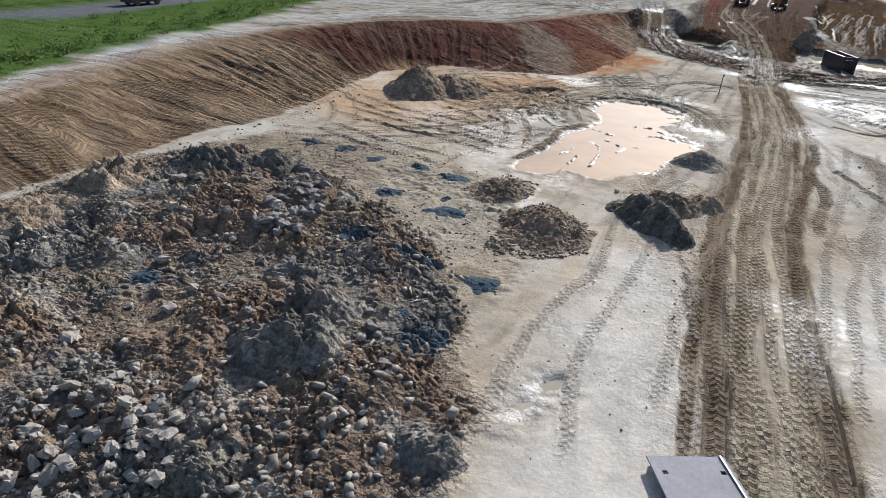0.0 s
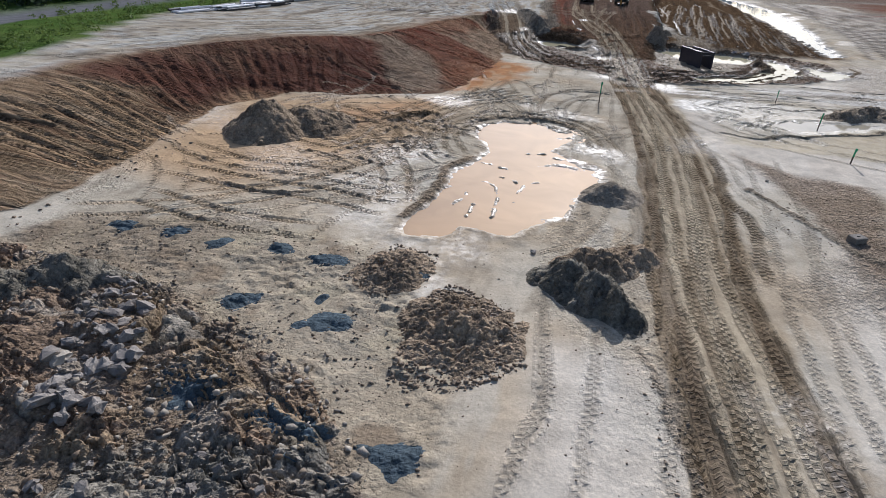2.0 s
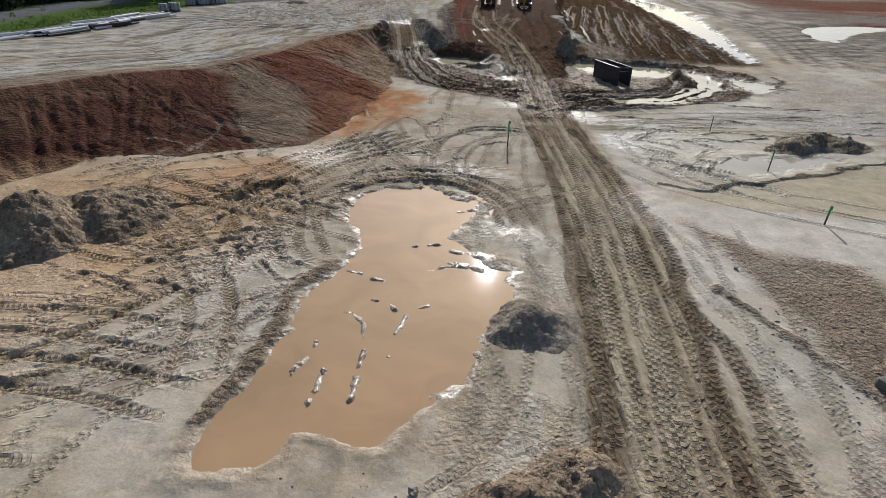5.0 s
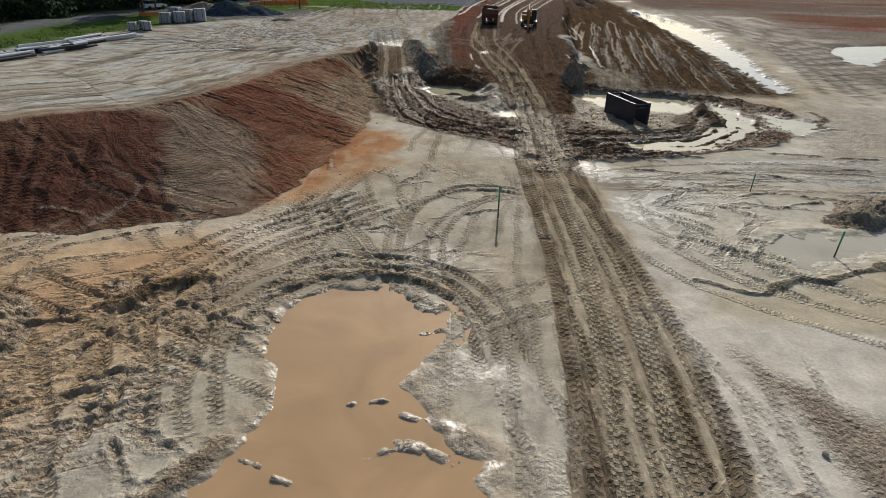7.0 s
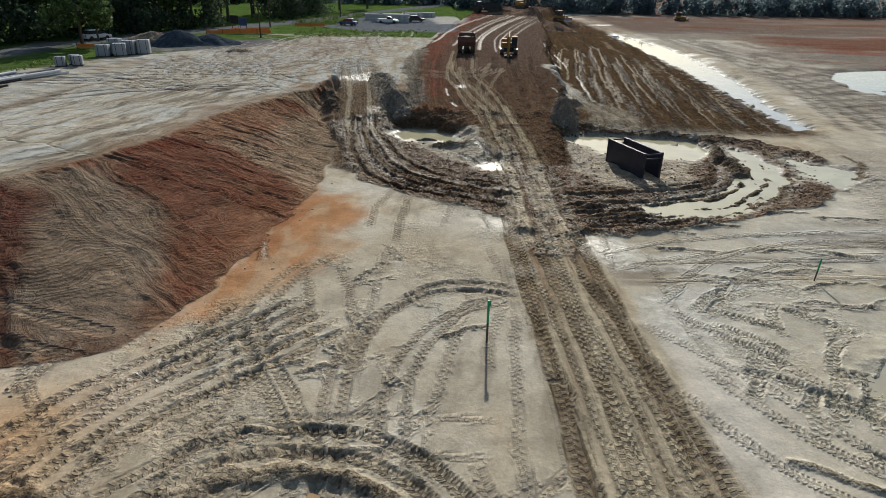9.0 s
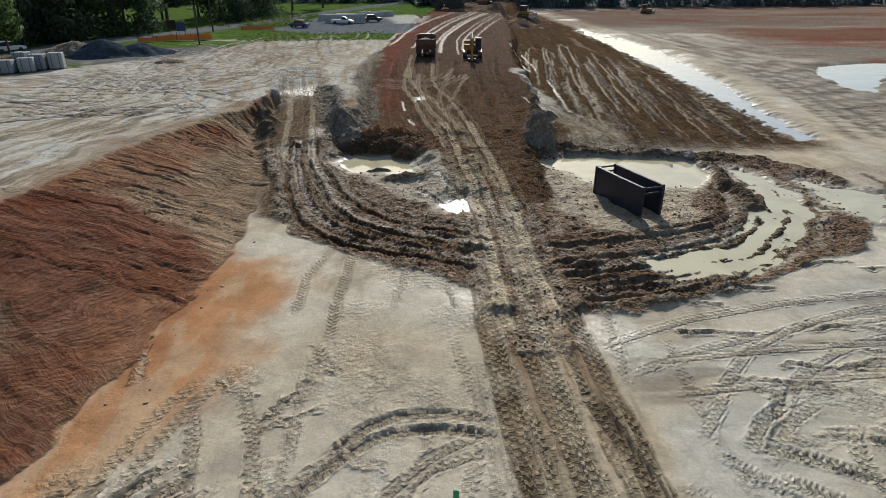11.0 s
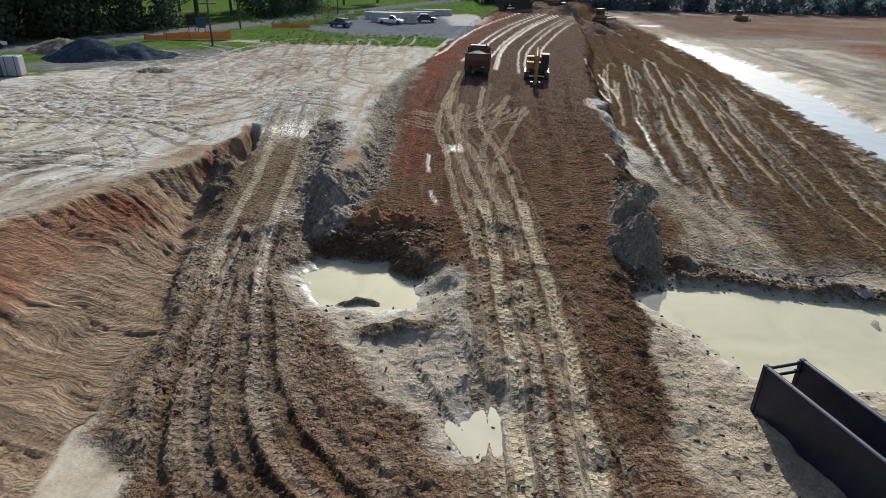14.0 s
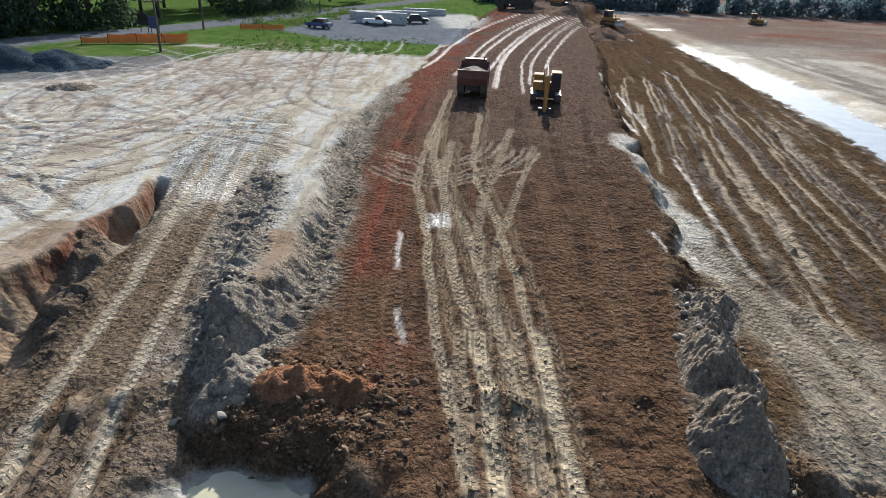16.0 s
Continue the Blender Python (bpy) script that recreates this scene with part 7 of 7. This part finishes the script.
def bulldozer(m, label):
    d = thing("bulldozer", m, label, "bulldozer", "earthmoving machines")
    for sx in (-1, 1):
        part("crawler_track", profile(BM(), [(-1.9, 0.3), (-1.5, 0.0), (1.5, 0.0), (1.9, 0.3), (1.9, 0.7), (1.4, 1.1), (-1.4, 1.0), (-1.9, 0.7)], sx * 1.1 - 0.3, sx * 1.1 + 0.3), RUBBER, d)
    part("body", bar(BM(), (-0.75, -1.9, 0.6), (0.75, 1.9, 1.7), 0.08), YELLOW, d)
    cab = part("cab", bar(BM(), (-0.8, 0.1, 1.7), (0.8, 1.6, 3.0), 0.08), BLACK_PAINT, d)
    part("cab_roof", bar(BM(), (-0.9, -0.1, 3.0), (0.9, 1.8, 3.12), 0.03), YELLOW, cab)
    part("side_window", bar(BM(), (-0.83, 0.35, 2.1), (-0.79, 1.4, 2.85)), GLASS, cab)
    part("blade", profile(BM(), [(-2.75, 0.1), (-2.5, 0.1), (-2.45, 0.7), (-2.6, 1.3), (-2.8, 1.3), (-2.65, 0.7)], -1.8, 1.8), STEEL, d)
    for sx in (-1, 1):
        part("push_arm", rod(BM(), (sx * 1.5, -2.5, 0.5), (sx * 1.45, 0.2, 0.6), 0.12), YELLOW, d)
    part("exhaust", rod(BM(), (0.3, -1.0, 1.7), (0.3, -1.0, 2.7), 0.07), DARK_STEEL, d)
    return d


dump_truck(pose(6.9, 144.0, height(7.3, 146) + 0.02, 0, 0, -4) @ Matrix.Scale(0.82, 4), "rusty red dump truck loaded with soil", RUST_RED)
excavator(pose(13.7, 144.2, height(13.9, 144.8), 0, 0, -6) @ Matrix.Scale(0.84, 4), "yellow excavator with bent arm on the embankment", 36, -62)
excavator(pose(31, 256, height(31, 256) + 1.2, 0, 0, 30), "distant excavator standing on a mound of fill", 62, -60)
bulldozer(pose(39.5, 234, height(39.5, 234) + 1.6, 0, 0, 40), "distant yellow bulldozer on a bank of fill")
bulldozer(pose(92, 278, height(92, 278), 0, 0, 80), "distant bulldozer on the clay flat")
dump_truck(pose(22.5, 250, height(22.5, 250), 0, 0, 70), "distant dark dump truck seen broadside", DARK_STEEL)


# ---- vehicles on and off the lane ----
def car(m, paint_mat, label, pickup=False):
    c = thing("pickup_truck" if pickup else "car", m, label, "pickup" if pickup else "car", "parked vehicles")
    w, l = 1.8, 5.2 if pickup else 4.6
    low = [(-l / 2, 0.35), (-l / 2 + 0.1, 0.95), (-0.2 if pickup else -l / 2 + 0.9, 1.0), (l / 2 - 1.2, 0.98), (l / 2 - 0.1, 0.8), (l / 2, 0.4)]
    bm = profile(BM(), low, -w / 2, w / 2)
    bmesh.ops.bevel(bm, geom=bm.edges[:], offset=0.06, segments=2, affect="EDGES")
    body = part("body", bm, paint_mat, c)
    y0 = -0.3 if pickup else -l / 2 + 0.7
    bm = profile(BM(), [(y0, 0.98), (y0 + 0.35, 1.52), (l / 2 - 2.0, 1.55), (l / 2 - 1.2, 0.98)], -w / 2 + 0.12, w / 2 - 0.12)
    cabin = part("cabin", bm, GLASS, c)
    part("roof", bar(BM(), (-w / 2 + 0.13, y0 + 0.3, 1.51), (w / 2 - 0.13, l / 2 - 1.95, 1.6), 0.04), paint_mat, cabin)
    for y in (-l / 2 + 0.9, l / 2 - 0.95):
        for sx in (-1, 1):
            wheel(c, (sx * (w / 2 - 0.1), y, 0.34), 0.34, 0.24, 14)
    for sx in (-1, 1):
        part("headlight", bar(BM(), (sx * 0.65 - 0.15, l / 2 - 0.12, 0.62), (sx * 0.65 + 0.15, l / 2 + 0.0, 0.76), 0.02), WHITE, body)
        part("tail_lamp", bar(BM(), (sx * 0.7 - 0.1, -l / 2 - 0.01, 0.7), (sx * 0.7 + 0.1, -l / 2 + 0.08, 0.86), 0.02), RUST_RED, body)
    if pickup:
        part("load_bed", bar(BM(), (-w / 2 + 0.1, -l / 2 + 0.15, 0.99), (w / 2 - 0.1, -0.4, 1.03), 0.01), DARK_STEEL, body)
    return c


def on(x, y, turn, up=0.0):
    return pose(x, y, height(x, y) + up, 0, 0, turn)


car(on(-60.2, 58, -4), BLACK_PAINT, "black car on the public lane")
car(on(-9.7, 204.2, -96), WHITE, "white pickup parked before the stacks", True)
car(on(-18.6, 196, 70), BLUE, "blue car parked on the gravel yard")
car(on(-54.3, 150, -30), WHITE, "white car on the lane by the trees")
car(on(-3, 212, -80), BLACK_PAINT, "dark car beside the yard's stacks")


# ---- stacked goods ----
def pipe(x, y, z, long, r, turn, material, label):
    p = thing("pipe", pose(x, y, z, 0, 0, turn), label, "pipe", "stacked pipes")
    bm = BM()
    rod(bm, (0, -long / 2, 0), (0, long / 2, 0), r, sides=16, caps=False)
    rod(bm, (0, -long / 2, 0), (0, long / 2, 0), r * 0.88, sides=16, caps=False)
    part("barrel", bm, material, p)
    bm = BM()
    rod(bm, (0, long / 2 - 0.3, 0), (0, long / 2, 0), r * 1.14, sides=16, caps=False)
    part("socket", bm, material, p)
    part("end_ring", rod(BM(), (0, -long / 2, 0), (0, -long / 2 + 0.05, 0), r * 1.03, sides=16, caps=False), PIPE_BLACK, p)
    return p


rng = random.Random(21)
for cx, cy, count in ((-47.6, 88.4, 6), (-46.4, 93.6, 8), (-44.4, 94.8, 7), (-44.6, 101.5, 9), (-42.8, 102.5, 7), (-43.2, 107.5, 9), (-41.6, 111.5, 7)):
    for k in range(count):
        row, col = divmod(k, 4)
        off = (col - 1.5) * 0.5 + row * 0.25
        pipe(cx + off + rng.uniform(-0.1, 0.1), cy + rng.uniform(-0.9, 0.9) - off * 0.3, height(cx, cy) + 0.17 + 0.27 * row, 5.6, 0.15, -19 + rng.uniform(-7, 7), PIPE_WHITE if rng.random() < 0.4 else PIPE_BLACK, "long pipe stacked on the verge")


def bundle(x, y, turn, w, d, h, label):
    b = thing("block_pallet", on(x, y, turn), label, "pallet", "wrapped pallets")
    part("pallet", bar(BM(), (-w / 2, -d / 2, 0), (w / 2, d / 2, 0.14), 0.01), WOOD, b)
    bm = bar(BM(), (-w / 2 + 0.04, -d / 2 + 0.04, 0.14), (w / 2 - 0.04, d / 2 - 0.04, h), 0.09)
    part("wrapped_load", bm, WRAP, b)
    for k in (-1, 1):
        part("strap", bar(BM(), (k * w * 0.25 - 0.03, -d / 2 + 0.02, 0.14), (k * w * 0.25 + 0.03, d / 2 - 0.02, h + 0.015), 0.0), PIPE_BLACK, b)
    return b


for x, y, turn, h in ((-43.4, 130.2, 10, 1.6), (-41.6, 131.2, 20, 1.7), (-41.2, 133.2, 5, 1.9), (-39.5, 134.0, 15, 2.0), (-43.0, 133.0, 0, 2.2)):
    bundle(x, y, turn, 1.7, 1.5, h, "pallet of pale blocks wrapped in film")
for x, y in ((-44.2, 121.2), (-42.4, 121.8), (-43.4, 122.9)):
    bundle(x, y, 20, 1.2, 1.2, 1.2, "small wrapped pallet at the stacked pipes")


def block_stack(x, y, turn, w, d, h):
    b = thing("block_stack", on(x, y, turn), "long grey stack of concrete blocks in the yard", "blocks", "yard stacks")
    n = int(w / 1.2)
    for k in range(n):
        for row in range(2):
            z0 = row * h / 2
            part("block", bar(BM(), (-w / 2 + k * 1.2 + 0.02, -d / 2, z0), (-w / 2 + (k + 1) * 1.2 - 0.02, d / 2, z0 + h / 2 - 0.02), 0.02), CONCRETE, b)
    return b


block_stack(-9.4, 208.2, 6, 9.6, 1.2, 2.0)
block_stack(-12.5, 216, 4, 8.4, 1.2, 1.6)
block_stack(-7.0, 222, 8, 10.8, 1.2, 1.5)
block_stack(-2.6, 232, 8, 9.6, 1.2, 1.4)

# boarded signs, fence and poles by the lane
for x, y in ((-37.6, 176.5), (-39.6, 177.5)):
    s = thing("notice_board", on(x, y, -20), "dark board on two posts seen from behind", "sign")
    for sx in (-0.7, 0.7):
        part("post", rod(BM(), (sx, 0, -0.2), (sx, 0, 2.6), 0.06), WOOD, s)
    part("board", bar(BM(), (-0.95, -0.12, 1.0), (0.95, -0.07, 2.6), 0.01), BLUE if x > -38 else DARK_STEEL, s)


def barrier(points, tall=0.85):
    f = thing("safety_fence", Matrix(), "sagging orange plastic safety fence", "fence")
    for (ax, ay), (bx, by) in zip(points[:-1], points[1:]):
        za, zb = height(ax, ay), height(bx, by)
        part("post", rod(BM(), (ax, ay, za - 0.2), (ax, ay, za + tall + 0.1), 0.04), DARK_STEEL, f)
        bm = BM()
        n, way = 10, Vector((bx - ax, by - ay, 0)).normalized()
        side = Vector((-way.y, way.x, 0)) * 0.012
        for off in (side, -side):
            low, high = [], []
            for k in range(n + 1):
                t = k / n
                p = Vector((ax + (bx - ax) * t, ay + (by - ay) * t, za + (zb - za) * t)) + off
                low.append(bm.verts.new(p + Vector((0, 0, 0.08))))
                high.append(bm.verts.new(p + Vector((0, 0, tall - 0.5 * t * (1 - t)))))
            for k in range(n):
                bm.faces.new((low[k], low[k + 1], high[k + 1], high[k]))
        part("mesh_panel", bm, ORANGE, f)
    return f


barrier([(-41, 164), (-38.4, 165.4), (-35.6, 167), (-32.8, 168.6), (-30.4, 169.8)])
barrier([(-40.4, 169), (-37.4, 170.4), (-34.6, 171.8), (-31.6, 173)])
barrier([(-29, 187), (-26, 188.5), (-23, 190)], 0.9)
barrier([(-52, 139.5), (-49, 141), (-46.6, 142.6)], 0.8)


def utility_pole(x, y, tall):
    p = thing("utility_pole", on(x, y, 30, -0.3), "weathered wooden utility pole beside the lane", "pole", "utility poles")
    part("shaft", rod(BM(), (0, 0, 0), (0, 0, tall), 0.16, 0.10, 12), WOOD, p)
    arm = part("crossarm", bar(BM(), (-1.1, -0.06, tall - 0.7), (1.1, 0.06, tall - 0.55), 0.01), WOOD, p)
    for sx in (-0.95, -0.35, 0.35, 0.95):
        part("insulator", rod(BM(), (sx, 0, tall - 0.55), (sx, 0, tall - 0.38), 0.05), CONCRETE, arm)
    return Vector((x, y, height(x, y) - 0.3 + tall - 0.4))


tops = [utility_pole(x, y, h) for x, y, h in ((-66, 62, 9), (-64, 112, 9), (-53, 148, 9), (-30.4, 162.2, 6.5), (-34.5, 186, 8.5), (-24, 222, 9))]
for a, b in ((tops[0], tops[1]), (tops[1], tops[2]), (tops[2], tops[4]), (tops[4], tops[5])):
    for off in (-0.95, -0.35, 0.35, 0.95):
        data = bpy.data.curves.new("power_line", "CURVE")
        data.dimensions, data.bevel_depth, data.bevel_resolution = "3D", 0.018, 1
        line = data.splines.new("POLY")
        line.points.add(16)
        for k in range(17):
            t = k / 16
            p = a.lerp(b, t) + Vector((off * 0.85, off * 0.5, -1.4 * 4 * t * (1 - t) * 0.5))
            line.points[k].co = (*p, 1)
        data.materials.append(PIPE_BLACK)
        tagged(new("power_line", data), "thin black overhead line between utility poles", "cable", "power lines")


# ---- trees ----
def leaf_material(name, dark, pale, thin=0.4):
    mat = bpy.data.materials.new(name)
    mat.use_nodes = True
    shader = mat.node_tree.nodes["Principled BSDF"]
    piece = node(mat, "ShaderNodeNewGeometry")
    ramp = node(mat, "ShaderNodeValToRGB")
    ramp.color_ramp.elements[0].color, ramp.color_ramp.elements[1].color = (*dark, 1), (*pale, 1)
    wire(mat, piece.outputs["Random Per Island"], ramp.inputs["Fac"])
    wire(mat, ramp.outputs["Color"], shader.inputs["Base Color"])
    shader.inputs["Roughness"].default_value = 0.7
    shader.inputs["Specular IOR Level"].default_value = 0.2
    # thin leaves let some light through
    glow = node(mat, "ShaderNodeBsdfTranslucent")
    wire(mat, ramp.outputs["Color"], glow.inputs["Color"])
    both = node(mat, "ShaderNodeMixShader", Fac=thin)
    wire(mat, shader.outputs[0], both.inputs[1])
    wire(mat, glow.outputs[0], both.inputs[2])
    wire(mat, both.outputs[0], mat.node_tree.nodes["Material Output"].inputs["Surface"])
    return mat


LEAF = leaf_material("oak_leaves", (0.04, 0.065, 0.025), (0.11, 0.155, 0.05))
# far needles paler and bluer: distance haze is put into the leaf colour
HAZY_PINE = leaf_material("hazy_needles", (0.11, 0.15, 0.165), (0.20, 0.26, 0.28), 0.7)
PINE = leaf_material("pine_needles", (0.03, 0.05, 0.03), (0.085, 0.12, 0.065))
WEED = leaf_material("verge_weeds", (0.05, 0.09, 0.02), (0.15, 0.20, 0.05))


def leaves(rng, clumps, count, size):
    """Bent leaf tufts scattered through ball-shaped clumps, thicker towards the rind."""
    n = count
    pick = rng.choice(len(clumps), n, p=np.array([c[3] ** 2 for c in clumps]) / sum(c[3] ** 2 for c in clumps))
    c = np.array(clumps)[pick]
    way = rng.normal(size=(n, 3))
    way /= np.linalg.norm(way, axis=1)[:, None]
    at = c[:, :3] + way * (c[:, 3] * rng.uniform(0.45, 1.05, n))[:, None] * np.array([1, 1, 0.75])
    u = rng.normal(size=(n, 3))
    u -= (u * way).sum(1)[:, None] * way * 0.5
    u /= np.linalg.norm(u, axis=1)[:, None]
    v = np.cross(way + 0.6 * rng.normal(size=(n, 3)), u)
    v /= np.linalg.norm(v, axis=1)[:, None]
    s = (size * rng.uniform(0.6, 1.4, n))[:, None]
    co = np.stack([at - u * s, at - v * s * 0.55 + way * s * 0.15, at + u * s, at + v * s * 0.55 + way * s * 0.15], 1).reshape(-1, 3)
    return co, np.arange(n * 4).reshape(-1, 4)


def leaf_mesh(name, co, quads, material):
    data = bpy.data.meshes.new(name)
    data.vertices.add(len(co))
    data.vertices.foreach_set("co", co.astype(np.float32).ravel())
    data.loops.add(quads.size)
    data.loops.foreach_set("vertex_index", quads.astype(np.int32).ravel())
    data.polygons.add(len(quads))
    data.polygons.foreach_set("loop_start", np.arange(0, quads.size, 4, dtype=np.int32))
    data.update(calc_edges=True)
    data.materials.append(material)
    return data


def tree(m, tall, wide, seed, material, label, count=2600, size=0.34):
    r = np.random.RandomState(seed)
    t = thing("tree", m, label, "tree", "roadside trees")
    bm = BM()
    fork = tall * r.uniform(0.28, 0.4)
    rod(bm, (0, 0, -0.3), (0.1, 0, fork), tall * 0.024, tall * 0.016, 9)
    rod(bm, (0.1, 0, fork), (0.2, 0.1, tall * 0.85), tall * 0.015, tall * 0.004, 7)
    part("trunk", bm, BARK, t)
    clumps = [(0.2, 0.1, tall * 0.82, wide * 0.32)]
    for k in range(9):
        a, z = k * 2.4 + r.uniform(-0.4, 0.4), tall * r.uniform(0.34, 0.8)
        reach = wide * 0.5 * (1.05 - 0.55 * (z / tall)) * r.uniform(0.75, 1.1)
        end = (math.cos(a) * reach, math.sin(a) * reach, z)
        limb = rod(BM(), (0.1, 0, fork + (z - fork) * 0.3), end, tall * 0.008, tall * 0.002, 6)
        part("limb", limb, BARK, t)
        clumps.append((*end, wide * r.uniform(0.17, 0.27)))
    co, quads = leaves(r, clumps, count, size)
    crown = new("crown", leaf_mesh("crown", co, quads, material))
    crown.parent = t
    return t


rng = random.Random(31)
first = [tree(on(-52.2, 141.5, 0), 11, 9, 1, LEAF, "broad leafy tree standing on the verge"), tree(on(-66, 150, 40), 15, 10, 2, LEAF, "tall leafy tree behind the lane"), tree(on(-58, 168, 80), 17, 9, 3, PINE, "tall dark tree behind the lane", 2600, 0.36), tree(on(-50, 182, 20), 14, 9, 4, LEAF, "leafy tree behind the lane")]
spots = [(-70, 128), (-74, 140), (-72, 116), (-78, 104), (-70, 158), (-64, 162), (-60, 176), (-66, 182), (-54, 176), (-50, 190), (-58, 192), (-48, 200), (-54, 206), (-46, 214), (-72, 172), (-80, 150), (-86, 128), (-42, 222), (-50, 230), (-76, 92), (-80, 76), (-74, 64), (-78, 50), (-36, 246), (-44, 250), (-30, 262), (-84, 112), (-62, 198), (-66, 210), (-22, 276), (-56, 220)]
for x, y in spots:
    copy_thing(first[rng.choice((1, 2, 2, 3))], on(x, y, rng.uniform(0, 360)) @ Matrix.Diagonal((1, 1, rng.uniform(0.85, 1.2), 1)))


def woods(name, label, rows, seed, count, size, tall, material):
    """A far belt of trees: trunks and layered leaf clumps in one mesh."""
    r = np.random.RandomState(seed)
    clumps = []
    for x, y in rows:
        h = tall * r.uniform(0.75, 1.25)
        base = float(height(x, y))
        for k in range(6):
            clumps.append((x + r.uniform(-2.2, 2.2), y + r.uniform(-2, 2), base + h * (0.10 + 0.15 * k), h * r.uniform(0.2, 0.3) * (1.15 - 0.12 * k)))
    co, quads = leaves(r, clumps, count, size)
    tagged(new(name, leaf_mesh(name, co, quads, material)), label, "woods", kind="stuff")


rng = random.Random(41)
far = [(x + rng.uniform(-3, 3), 318 + 0.12 * max(0, x - 60) + k * 9 + rng.uniform(-3, 3)) for x in range(-60, 330, 4) for k in range(2)]
woods("far_woods", "blue-green belt of woods along the horizon, haze in its colour", far, 5, 60000, 0.7, 11, HAZY_PINE)
near = [(-95 + rng.uniform(-8, 8), y) for y in range(30, 260, 6)] + [(-110 + 0.5 * (y - 200) + rng.uniform(-6, 6), y + 40) for y in range(200, 330, 6)]
woods("west_woods", "dense dark woods west of the lane", near, 6, 16000, 0.9, 20, PINE)
edge = [(float(np.interp(y, [30, 110, 136, 160, 182, 204, 236], [-63, -60, -58, -50, -40, -32, -22])) - 7.5 - k * 6 + rng.uniform(-2, 2), y + rng.uniform(-2, 2)) for y in range(84, 236, 4) for k in range(2)]
woods("lane_woods", "dense dark undergrowth and trees along the lane", [q for q in edge if not 186 < q[1] < 214 or q[0] < -52], 7, 46000, 0.34, 11, PINE)
# weeds along the verge
r = np.random.RandomState(8)
clumps = []
for k in range(420):
    y = r.uniform(15, 128)
    x = float(np.interp(y, [15, 45, 60, 85, 110, 128], [-38.5, -43, -44, -49.5, -48, -42])) - r.gamma(1.5, 2.5) - 0.5
    clumps.append((x, y, float(height(x, y)) + 0.15, r.uniform(0.25, 0.7)))
for k in range(320):
    x, y = r.uniform(-26, 1), r.uniform(166, 186)
    clumps.append((x, y, float(height(x, y)) + 0.05, r.uniform(0.15, 0.45)))
for k in range(160):
    x, y = r.uniform(-32, -12), r.uniform(196, 236)
    clumps.append((x - 6, y, float(height(x - 6, y)) + 0.2, r.uniform(0.4, 1.2)))
co, quads = leaves(r, clumps, 24000, 0.12)
tagged(new("verge_weeds", leaf_mesh("verge_weeds", co, quads, WEED)), "bright green weeds and tall grass on the verge", "grass", kind="stuff")
